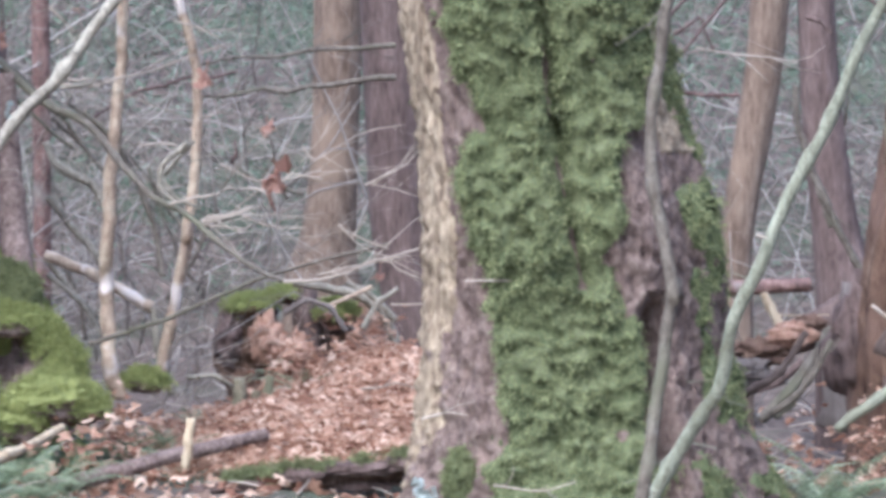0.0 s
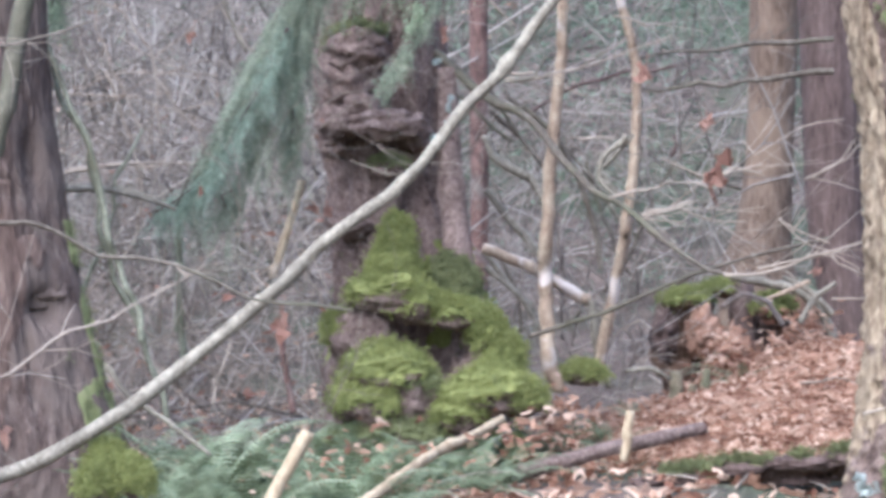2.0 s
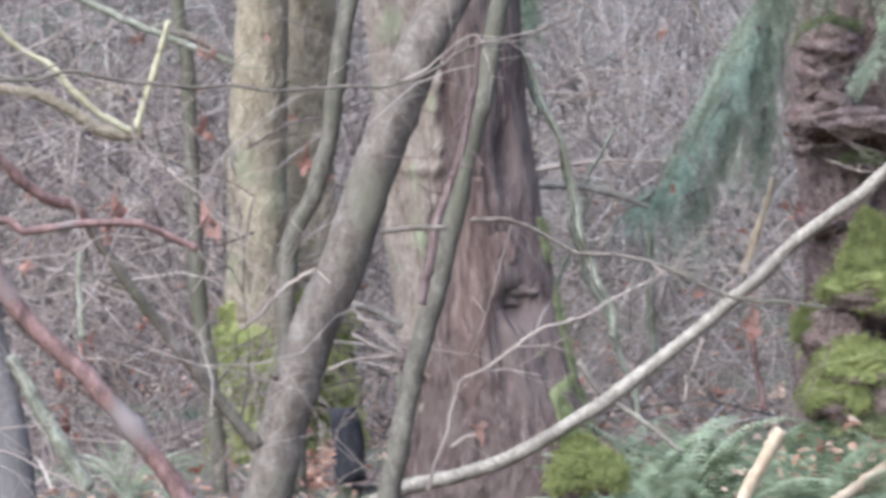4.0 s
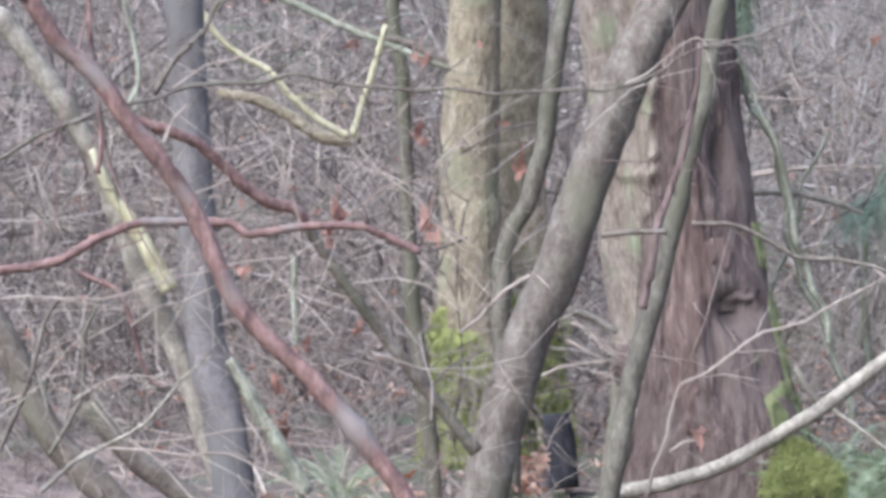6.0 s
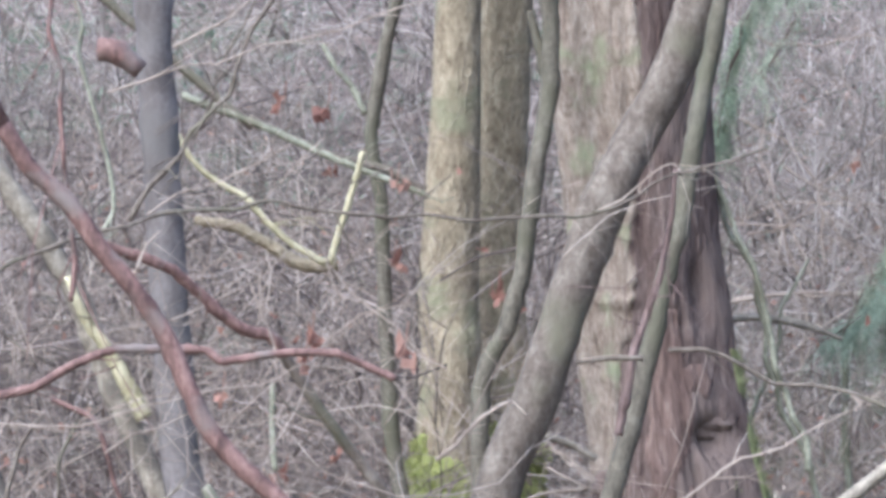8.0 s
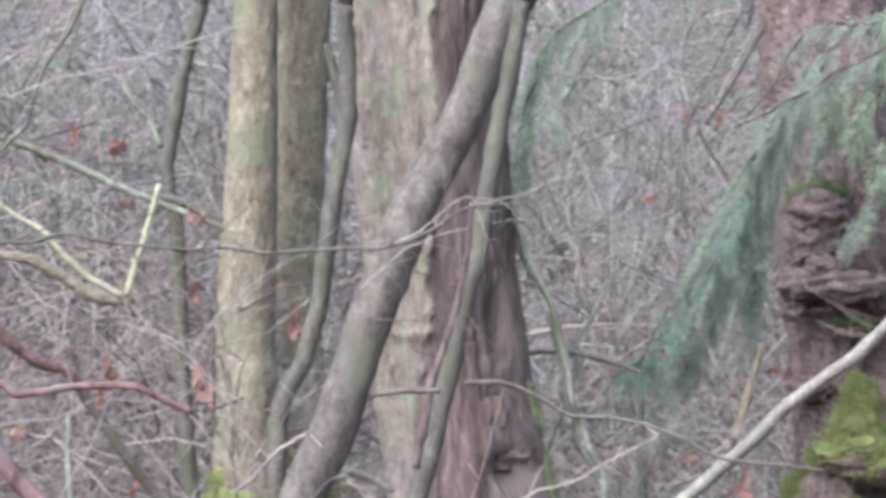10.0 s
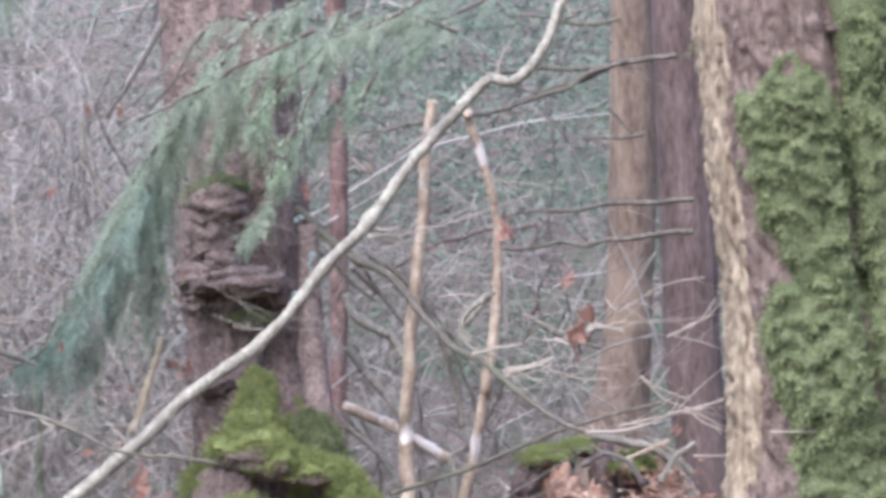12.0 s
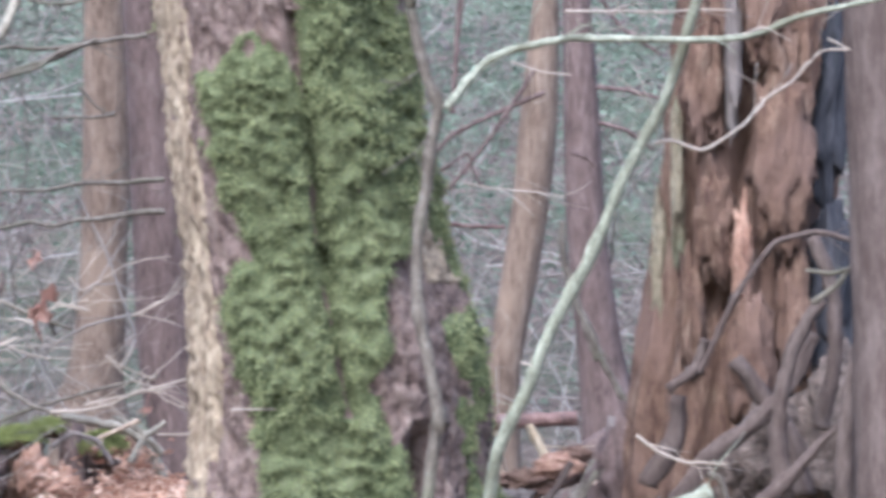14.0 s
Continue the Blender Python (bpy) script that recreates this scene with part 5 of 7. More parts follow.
tagged(limb("brush_stem", [(-2.83, 13.71, 1.19), (-2.73, 13.74, 1.29), (-2.63, 13.76, 1.44), (-2.57, 13.77, 1.64)], 0.0071, 0.0041, TWIG, None), "thin bare brown twig crossing the brush", "shoot", "brush shoots")
tagged(limb("brush_stem", [(-2.83, 14.12, 2.02), (-2.74, 14.14, 1.79), (-2.70, 14.15, 1.58), (-2.72, 14.15, 1.37)], 0.0063, 0.0084, TWIG, None), "thin bare brown twig crossing the brush", "shoot", "brush shoots")
tagged(limb("brush_stem", [(-2.66, 14.36, 1.98), (-2.53, 14.39, 1.77), (-2.47, 14.40, 1.58)], 0.0053, 0.0074, TWIG, None), "thin bare brown twig crossing the brush", "shoot", "brush shoots")
tagged(limb("brush_stem", [(-2.82, 14.32, 2.15), (-2.66, 14.36, 2.04), (-2.45, 14.40, 2.00)], 0.0053, 0.0042, TWIG, None), "thin bare brown twig crossing the brush", "shoot", "brush shoots")
tagged(limb("brush_stem", [(-2.99, 14.50, 1.90), (-2.82, 14.53, 1.94), (-2.61, 14.57, 1.88), (-2.48, 14.60, 1.92)], 0.0065, 0.0043, TWIG, None), "thin bare brown twig crossing the brush", "shoot", "brush shoots")
tagged(limb("brush_stem", [(-2.41, 14.19, 2.25), (-2.31, 14.21, 2.09), (-2.21, 14.22, 2.22)], 0.0063, 0.0042, TWIG, None), "thin bare brown twig crossing the brush", "shoot", "brush shoots")
tagged(limb("brush_stem", [(-2.77, 13.72, 0.95), (-2.59, 13.75, 1.01), (-2.43, 13.79, 1.11), (-2.25, 13.82, 1.13)], 0.0061, 0.0041, TWIG, None), "thin bare brown twig crossing the brush", "shoot", "brush shoots")
tagged(limb("brush_stem", [(-2.71, 13.94, 1.10), (-2.58, 13.96, 1.02), (-2.38, 13.99, 0.90)], 0.0062, 0.0052, TWIG, None), "thin bare brown twig crossing the brush", "shoot", "brush shoots")
tagged(limb("brush_stem", [(-2.37, 13.95, 2.40), (-2.36, 13.96, 2.27), (-2.32, 13.97, 2.15), (-2.28, 13.98, 2.08)], 0.0083, 0.0052, PALE_BARK, None), "pale bare stem leaning in the brush", "shoot", "brush shoots")
tagged(limb("brush_stem", [(-2.01, 13.58, 2.73), (-2.10, 13.58, 2.57), (-2.22, 13.57, 2.38)], 0.0090, 0.0060, GREY_BARK, None), "thin grey bare stem in the brush", "shoot", "brush shoots")
tagged(limb("brush_stem", [(-1.88, 13.60, 2.69), (-1.98, 13.60, 2.53), (-2.10, 13.59, 2.37)], 0.0070, 0.0050, GREY_BARK, None), "thin grey bare stem in the brush", "shoot", "brush shoots")
tagged(limb("brush_stem", [(-2.96, 14.07, 1.65), (-2.71, 14.12, 1.68), (-2.46, 14.16, 1.68)], 0.0094, 0.0063, TWIG, None), "thin bare brown twig crossing the brush", "shoot", "brush shoots")
tagged(limb("brush_stem", [(-2.88, 13.68, 1.59), (-2.70, 13.71, 1.58), (-2.56, 13.74, 1.54)], 0.0132, 0.0071, PALE_BARK, None), "pale bare stem leaning in the brush", "shoot", "brush shoots")
tagged(limb("brush_stem", [(-3.01, 14.22, 2.69), (-2.84, 14.26, 2.61), (-2.51, 14.32, 2.62), (-2.32, 14.35, 2.61)], 0.0064, 0.0042, TWIG, None), "thin bare brown twig crossing the brush", "shoot", "brush shoots")
tagged(limb("brush_stem", [(-2.73, 12.58, 2.11), (-2.68, 12.59, 1.93), (-2.59, 12.61, 1.76), (-2.53, 12.63, 1.46), (-2.46, 12.64, 1.24), (-2.42, 12.64, 1.08)], 0.0084, 0.0112, OLIVE_BARK, None), "slender pale green shoot in the brush", "shoot", "brush shoots")
tagged(limb("brush_stem", [(-2.97, 14.25, 2.33), (-2.81, 14.29, 2.25), (-2.70, 14.32, 2.08), (-2.66, 14.33, 1.78)], 0.0053, 0.0064, TWIG, None), "thin bare brown twig crossing the brush", "shoot", "brush shoots")
tagged(limb("brush_stem", [(-2.87, 14.37, 2.40), (-2.91, 14.37, 2.19), (-2.83, 14.40, 2.00), (-2.72, 14.42, 1.70)], 0.0053, 0.0064, TWIG, None), "thin bare brown twig crossing the brush", "shoot", "brush shoots")
tagged(limb("brush_stem", [(-2.72, 14.52, 2.08), (-2.55, 14.54, 2.19), (-2.38, 14.56, 2.36)], 0.0054, 0.0043, TWIG, None), "thin bare brown twig crossing the brush", "shoot", "brush shoots")
tagged(limb("brush_stem", [(-3.01, 14.57, 1.96), (-2.84, 14.60, 2.04), (-2.57, 14.65, 2.00)], 0.0054, 0.0043, TWIG, None), "thin bare brown twig crossing the brush", "shoot", "brush shoots")
tagged(limb("brush_stem", [(-2.48, 13.64, 1.07), (-2.47, 13.65, 1.29), (-2.48, 13.65, 1.49)], 0.0121, 0.0101, OLIVE_BARK, None), "slender pale green shoot in the brush", "shoot", "brush shoots")
tagged(limb("brush_stem", [(-2.07, 13.92, 1.61), (-2.11, 13.91, 1.45), (-2.17, 13.90, 1.26)], 0.0113, 0.0092, BROKEN_WOOD, None), "short broken pale stem in the brush", "shoot", "brush shoots")
plant = thing("broken_wood_slab", "split slab of orange broken wood by the roots", "log", (1.14, 13.13, 1.05))
mass("splinter", (1.18, 13.02, 1.10), (0.080, 0.042, 0.042), ORANGE_WOOD, plant, "", 91, 0.90)
mass("splinter", (1.08, 13.03, 1.04), (0.091, 0.042, 0.046), ROT_WOOD, plant, "", 92, 0.90)
mass("splinter", (1.25, 13.07, 1.14), (0.050, 0.034, 0.027), ROT_WOOD, plant, "", 93, 0.90)
mass("splinter", (1.01, 12.98, 0.98), (0.095, 0.042, 0.042), GREY_WOOD, plant, "", 94, 0.90)

tagged(limb("pale_stake", [(1.10, 13.14, 1.24), (1.13, 13.13, 1.17), (1.18, 13.12, 1.07)], 0.0134, 0.0192, BROKEN_WOOD, None), "pale broken stake leaning by the roots", "stick")
tagged(limb("red_brown_log", [(1.05, 14.94, 1.20), (1.23, 14.93, 1.21), (1.43, 14.91, 1.22)], 0.0305, 0.0283, RED_BARK, None), "dark red-brown log lying level behind the maple", "log")
plant = thing("root_mass", "tangle of dark upturned roots at the foot of the snag", "roots", (1.56, 12.19, 1.42))
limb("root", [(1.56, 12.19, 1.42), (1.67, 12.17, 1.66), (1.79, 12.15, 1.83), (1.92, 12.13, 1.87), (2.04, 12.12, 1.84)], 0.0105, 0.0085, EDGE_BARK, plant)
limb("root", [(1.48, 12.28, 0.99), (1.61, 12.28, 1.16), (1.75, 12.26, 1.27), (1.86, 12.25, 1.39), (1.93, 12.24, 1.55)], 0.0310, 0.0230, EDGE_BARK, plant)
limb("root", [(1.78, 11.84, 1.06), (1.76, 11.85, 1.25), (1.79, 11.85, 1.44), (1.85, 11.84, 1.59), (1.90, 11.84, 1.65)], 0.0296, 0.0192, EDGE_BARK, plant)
limb("root", [(1.85, 11.74, 1.64), (1.92, 11.73, 1.69), (1.98, 11.72, 1.77)], 0.0104, 0.0069, GREY_BARK, plant)
limb("root", [(1.83, 11.74, 1.74), (1.91, 11.73, 1.73), (1.98, 11.72, 1.75)], 0.0061, 0.0078, GREY_BARK, plant)
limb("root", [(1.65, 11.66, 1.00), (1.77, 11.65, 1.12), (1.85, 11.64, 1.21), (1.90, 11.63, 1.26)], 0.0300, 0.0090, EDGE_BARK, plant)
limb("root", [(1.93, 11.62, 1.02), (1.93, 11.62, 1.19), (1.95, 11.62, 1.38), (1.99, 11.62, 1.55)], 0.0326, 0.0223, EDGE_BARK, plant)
limb("root", [(1.35, 12.11, 1.23), (1.41, 12.10, 1.18), (1.49, 12.09, 1.14), (1.63, 12.07, 1.14)], 0.0089, 0.0062, TWIG, plant)
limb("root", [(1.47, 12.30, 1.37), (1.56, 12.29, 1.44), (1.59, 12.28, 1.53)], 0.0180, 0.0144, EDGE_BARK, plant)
limb("root", [(1.63, 12.07, 1.02), (1.61, 12.07, 1.09), (1.57, 12.08, 1.11)], 0.0124, 0.0106, GREY_BARK, plant)
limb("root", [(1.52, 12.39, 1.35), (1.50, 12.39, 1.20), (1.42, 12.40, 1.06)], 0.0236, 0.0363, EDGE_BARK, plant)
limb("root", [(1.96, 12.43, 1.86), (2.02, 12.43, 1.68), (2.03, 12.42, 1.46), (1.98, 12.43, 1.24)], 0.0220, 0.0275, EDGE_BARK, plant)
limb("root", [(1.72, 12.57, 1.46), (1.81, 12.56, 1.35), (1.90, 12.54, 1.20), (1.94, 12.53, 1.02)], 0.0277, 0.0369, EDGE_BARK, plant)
limb("root", [(1.01, 12.16, 0.87), (1.14, 12.15, 0.97), (1.23, 12.15, 1.12)], 0.0124, 0.0089, GREY_BARK, plant)
limb("root", [(1.06, 12.26, 0.87), (1.12, 12.26, 0.94), (1.18, 12.25, 1.03)], 0.0089, 0.0063, GREY_BARK, plant)
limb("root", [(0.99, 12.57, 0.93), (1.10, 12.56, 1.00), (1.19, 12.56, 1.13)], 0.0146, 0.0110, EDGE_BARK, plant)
mass("root_plate", (1.86, 13.14, 0.95), (0.387, 0.135, 0.445), DARK_BARK, plant, "earthy mass of dark roots", 4, 0.70)
# Blackened lump that puts the dark of a hollow into its colour.
mass("root_plate", (2.11, 13.02, 1.45), (0.134, 0.115, 0.384), CHAR_AND_SHADE, plant, "black lump painted as the shade of a hollow", 5, 0.60)
mass("root_plate", (1.52, 13.29, 1.06), (0.175, 0.117, 0.234), DARK_BARK, plant, "earthy mass of dark roots", 6, 0.70)

plant = thing("spreading_roots", "dark spreading roots under the leaning conifer", "roots", (1.57, 15.40, 0.99))
limb("root", [(1.63, 15.50, 1.11), (1.47, 15.50, 1.01), (1.31, 15.50, 0.93), (1.15, 15.50, 0.81)], 0.075, 0.035, DARK_BARK, plant)
limb("root", [(1.54, 15.20, 1.04), (1.46, 15.20, 0.91), (1.37, 15.20, 0.80), (1.25, 15.20, 0.68)], 0.03, 0.018, GREY_BARK, plant)
limb("root", [(1.66, 15.40, 1.21), (1.63, 15.40, 0.99), (1.59, 15.40, 0.81), (1.57, 15.40, 0.63)], 0.06, 0.085, GREY_WOOD, plant)
limb("root", [(1.47, 15.30, 1.02), (1.34, 15.30, 0.94), (1.18, 15.30, 0.85)], 0.02, 0.014, ORANGE_WOOD, plant, "split orange root")
limb("root", [(1.43, 15.30, 0.91), (1.32, 15.30, 0.82), (1.16, 15.30, 0.77)], 0.016, 0.012, DARK_BARK, plant)

# Dark mounds placed to hide the snag's base from the camera's view.
plant = thing("earth_bank", "dark earth mounds placed in front of the snag's foot to cover it", "earth", (2.03, 12.90, 1.00))
mass("mound", (1.95, 12.85, 1.12), (0.20, 0.12, 0.20), GROUND, plant, "", 11, 0.70)
mass("mound", (2.13, 12.80, 1.19), (0.18, 0.12, 0.28), GROUND, plant, "", 12, 0.70)
mass("mound", (1.85, 12.95, 1.06), (0.14, 0.10, 0.13), GROUND, plant, "", 13, 0.70)

tagged(limb("mossy_pole", [(1.18, 11.54, 0.88), (1.26, 11.54, 0.94), (1.38, 11.53, 1.02), (1.51, 11.51, 1.08)], 0.0135, 0.0270, OLIVE_BARK, None), "pale green pole leaning out of the roots", "log")
def conifer_branches(plant):
    limb("dead_branch", [(1.56, 15.48, 2.53), (1.68, 15.47, 2.52), (1.84, 15.45, 2.48)], 0.0113, 0.0079, DARK_BARK, plant)
    limb("dead_branch", [(1.57, 15.48, 2.39), (1.68, 15.47, 2.36), (1.79, 15.47, 2.28)], 0.0102, 0.0068, DARK_BARK, plant)
    limb("dead_branch", [(1.34, 15.30, 2.50), (1.15, 15.32, 2.42), (0.97, 15.34, 2.33), (0.83, 15.35, 2.17)], 0.0112, 0.0067, DARK_BARK, plant)
    limb("dead_branch", [(1.30, 15.30, 2.59), (1.13, 15.32, 2.33), (0.97, 15.34, 2.13), (0.91, 15.35, 2.08)], 0.0101, 0.0067, DARK_BARK, plant)
    limb("dead_branch", [(1.04, 15.69, 2.97), (1.02, 15.71, 2.76), (1.00, 15.73, 2.44)], 0.0138, 0.0103, DARK_BARK, plant)
    limb("dead_branch", [(1.56, 15.35, 2.89), (1.65, 15.35, 2.76), (1.81, 15.34, 2.65)], 0.0090, 0.0068, DARK_BARK, plant)
    limb("dead_branch", [(0.77, 12.36, 1.90), (0.86, 12.35, 1.89), (0.96, 12.34, 1.89)], 0.0063, 0.0063, RED_BARK, plant)
    limb("dead_branch", [(0.99, 14.94, 2.13), (1.17, 14.93, 2.11), (1.38, 14.91, 2.07)], 0.0054, 0.0054, TWIG, plant)
    limb("dead_branch", [(0.94, 15.54, 2.20), (1.05, 15.53, 2.29), (1.10, 15.54, 2.14)], 0.0068, 0.0057, DARK_BARK, plant)
    limb("dead_branch", [(1.39, 15.12, 1.99), (1.40, 15.12, 1.83), (1.47, 15.12, 1.61), (1.53, 15.11, 1.44)], 0.0133, 0.0177, GREY_BARK, plant)
    limb("dead_branch", [(1.43, 14.52, 1.59), (1.49, 14.51, 1.44), (1.58, 14.50, 1.27)], 0.0127, 0.0149, GREY_BARK, plant)
    limb("dead_branch", [(1.44, 15.30, 2.26), (1.51, 15.30, 2.24), (1.55, 15.29, 2.19)], 0.0090, 0.0067, DARK_BARK, plant)


tagged(limb("fine_twig", [(-0.33, 13.02, 1.48), (-0.25, 13.02, 1.40), (-0.16, 13.02, 1.37)], 0.0047, 0.0038, TWIG, None), "fine pale twig reaching past the far trunks", "twig", "fine twigs")
tagged(limb("fine_twig", [(-0.22, 13.02, 1.61), (-0.10, 13.02, 1.68), (-0.05, 13.02, 1.74)], 0.0066, 0.0038, TWIG, None), "fine pale twig reaching past the far trunks", "twig", "fine twigs")
tagged(limb("fine_twig", [(-1.32, 13.55, 1.97), (-1.17, 13.57, 1.98), (-0.99, 13.58, 2.03), (-0.72, 13.59, 2.11)], 0.0059, 0.0040, TWIG, None), "fine pale twig reaching past the far trunks", "twig", "fine twigs")
tagged(limb("fine_twig", [(-1.17, 12.16, 1.92), (-1.08, 12.17, 1.93), (-1.04, 12.17, 2.00)], 0.0062, 0.0044, PALE_BARK, None), "bleached bare twig beside the thin saplings", "twig", "fine twigs")
tagged(limb("fine_twig", [(-1.33, 14.96, 1.87), (-1.14, 14.97, 1.97), (-0.99, 14.98, 2.02), (-0.77, 15.00, 2.05)], 0.0076, 0.0065, DARK_BARK, None), "fine dark twig before the far trunks", "twig", "fine twigs")
tagged(limb("fine_twig", [(-0.97, 13.79, 1.65), (-0.87, 13.79, 1.76), (-0.86, 13.79, 1.77)], 0.0100, 0.0060, PALE_BARK, None), "bleached bare twig beside the thin saplings", "twig", "fine twigs")
tagged(limb("fine_twig", [(-0.97, 13.79, 1.63), (-0.93, 13.79, 1.57), (-0.84, 13.80, 1.53)], 0.0080, 0.0050, PALE_BARK, None), "bleached bare twig beside the thin saplings", "twig", "fine twigs")
tagged(limb("fine_twig", [(-0.82, 13.50, 1.49), (-0.69, 13.50, 1.52), (-0.66, 13.51, 1.54)], 0.0059, 0.0039, TWIG, None), "fine pale twig reaching past the far trunks", "twig", "fine twigs")
tagged(limb("fine_twig", [(-0.84, 13.50, 1.48), (-0.77, 13.50, 1.47), (-0.66, 13.51, 1.46)], 0.0049, 0.0039, TWIG, None), "fine pale twig reaching past the far trunks", "twig", "fine twigs")
tagged(limb("fine_twig", [(-1.24, 13.85, 1.05), (-0.96, 13.88, 1.14), (-0.66, 13.90, 1.27), (-0.43, 13.91, 1.34), (-0.17, 13.92, 1.40)], 0.0091, 0.0061, GREY_BARK, None), "fine grey twig before the far trunks", "twig", "fine twigs")
tagged(limb("fine_twig", [(-0.73, 13.80, 1.69), (-0.71, 13.80, 1.73), (-0.72, 13.80, 1.77)], 0.0080, 0.0050, DARK_BARK, None), "fine dark twig before the far trunks", "twig", "fine twigs")
tagged(limb("fine_twig", [(-1.59, 15.74, 1.32), (-1.48, 15.75, 1.18), (-1.39, 15.75, 1.08)], 0.0115, 0.0092, PALE_BARK, None), "bleached bare twig beside the thin saplings", "twig", "fine twigs")
tagged(limb("fine_twig", [(-1.55, 15.94, 1.31), (-1.47, 15.95, 1.15), (-1.45, 15.94, 0.98)], 0.0093, 0.0081, GREY_BARK, None), "fine grey twig before the far trunks", "twig", "fine twigs")
tagged(limb("fine_twig", [(-0.87, 14.39, 1.09), (-0.95, 14.38, 1.05), (-1.01, 14.37, 0.96)], 0.0073, 0.0063, TWIG, None), "fine pale twig reaching past the far trunks", "twig", "fine twigs")
tagged(limb("fine_twig", [(-0.15, 12.42, 1.23), (-0.05, 12.42, 1.23), (-0.03, 12.42, 1.25)], 0.0054, 0.0045, TWIG, None), "fine pale twig reaching past the far trunks", "twig", "fine twigs")
tagged(limb("fine_twig", [(-0.05, 11.50, 0.92), (0.03, 11.50, 0.94), (0.09, 11.50, 0.93)], 0.0050, 0.0042, TWIG, None), "fine pale twig reaching past the far trunks", "twig", "fine twigs")
tagged(limb("fine_twig", [(-0.26, 13.00, 0.93), (-0.14, 13.00, 0.94), (-0.06, 13.00, 0.93)], 0.0047, 0.0038, TWIG, None), "fine pale twig reaching past the far trunks", "twig", "fine twigs")
tagged(limb("fine_twig", [(0.08, 11.42, 1.33), (0.14, 11.42, 1.33), (0.21, 11.42, 1.33)], 0.0041, 0.0033, TWIG, None), "fine pale twig reaching past the far trunks", "twig", "fine twigs")
tagged(limb("fine_twig", [(0.16, 11.29, 0.74), (0.27, 11.28, 0.73), (0.40, 11.28, 0.75)], 0.0049, 0.0033, TWIG, None), "fine pale twig reaching past the far trunks", "twig", "fine twigs")
tagged(limb("fine_twig", [(-0.39, 13.20, 1.63), (-0.44, 13.20, 1.64), (-0.50, 13.20, 1.65), (-0.54, 13.20, 1.61)], 0.0067, 0.0038, TWIG, None), "fine pale twig reaching past the far trunks", "twig", "fine twigs")
tagged(limb("fine_twig", [(-0.58, 13.39, 1.58), (-0.62, 13.39, 1.60), (-0.68, 13.39, 1.60)], 0.0068, 0.0049, TWIG, None), "fine pale twig reaching past the far trunks", "twig", "fine twigs")
tagged(limb("fine_twig", [(-0.80, 13.38, 1.50), (-0.72, 13.39, 1.51), (-0.64, 13.39, 1.54)], 0.0078, 0.0049, TWIG, None), "fine pale twig reaching past the far trunks", "twig", "fine twigs")
tagged(limb("fine_twig", [(-0.16, 12.80, 1.40), (-0.26, 12.80, 1.44), (-0.31, 12.80, 1.47)], 0.0056, 0.0037, TWIG, None), "fine pale twig reaching past the far trunks", "twig", "fine twigs")
tagged(limb("fine_twig", [(-0.28, 12.80, 1.44), (-0.23, 12.80, 1.51)], 0.0056, 0.0028, TWIG, None), "fine pale twig reaching past the far trunks", "twig", "fine twigs")
tagged(limb("fine_twig", [(-0.86, 13.58, 1.75), (-0.94, 13.58, 1.71), (-0.96, 13.58, 1.68), (-0.97, 13.57, 1.62), (-0.92, 13.58, 1.58)], 0.0099, 0.0059, PALE_BARK, None), "bleached bare twig beside the thin saplings", "twig", "fine twigs")
tagged(limb("fine_twig", [(-0.24, 12.90, 1.61), (-0.14, 12.90, 1.66), (-0.08, 12.90, 1.74)], 0.0056, 0.0037, TWIG, None), "fine pale twig reaching past the far trunks", "twig", "fine twigs")
tagged(limb("fine_twig", [(-1.04, 13.57, 1.75), (-0.96, 13.57, 1.76), (-0.90, 13.58, 1.75)], 0.0069, 0.0040, TWIG, None), "fine pale twig reaching past the far trunks", "twig", "fine twigs")
tagged(limb("fine_twig", [(-0.45, 13.00, 1.74), (-0.39, 13.00, 1.69), (-0.26, 13.00, 1.78), (-0.11, 13.00, 1.81)], 0.0047, 0.0028, TWIG, None), "fine pale twig reaching past the far trunks", "twig", "fine twigs")
tagged(limb("fine_twig", [(-0.94, 13.96, 2.20), (-0.86, 13.97, 2.18), (-0.78, 13.98, 2.14)], 0.0061, 0.0041, TWIG, None), "fine pale twig reaching past the far trunks", "twig", "fine twigs")
tagged(limb("fine_twig", [(-1.18, 13.34, 2.23), (-1.10, 13.35, 2.29), (-1.02, 13.35, 2.35)], 0.0058, 0.0049, TWIG, None), "fine pale twig reaching past the far trunks", "twig", "fine twigs")
tagged(limb("fine_twig", [(-1.33, 13.93, 2.20), (-1.41, 13.92, 2.24), (-1.29, 13.94, 2.16)], 0.0051, 0.0041, TWIG, None), "fine pale twig reaching past the far trunks", "twig", "fine twigs")
tagged(limb("broken_branch", [(-1.65, 14.51, 2.10), (-1.53, 14.52, 2.01), (-1.38, 14.54, 1.86), (-1.28, 14.55, 1.70)], 0.0085, 0.0064, GREY_BARK, None), "dark broken branch fallen against the burl stump", "branch", "broken branches")
tagged(limb("broken_branch", [(-1.67, 14.41, 2.01), (-1.52, 14.43, 1.90), (-1.35, 14.45, 1.75)], 0.0074, 0.0053, GREY_BARK, None), "dark broken branch fallen against the burl stump", "branch", "broken branches")
tagged(limb("broken_branch", [(-1.46, 14.74, 1.87), (-1.34, 14.75, 1.76), (-1.21, 14.76, 1.59)], 0.0097, 0.0065, GREY_BARK, None), "dark broken branch fallen against the burl stump", "branch", "broken branches")
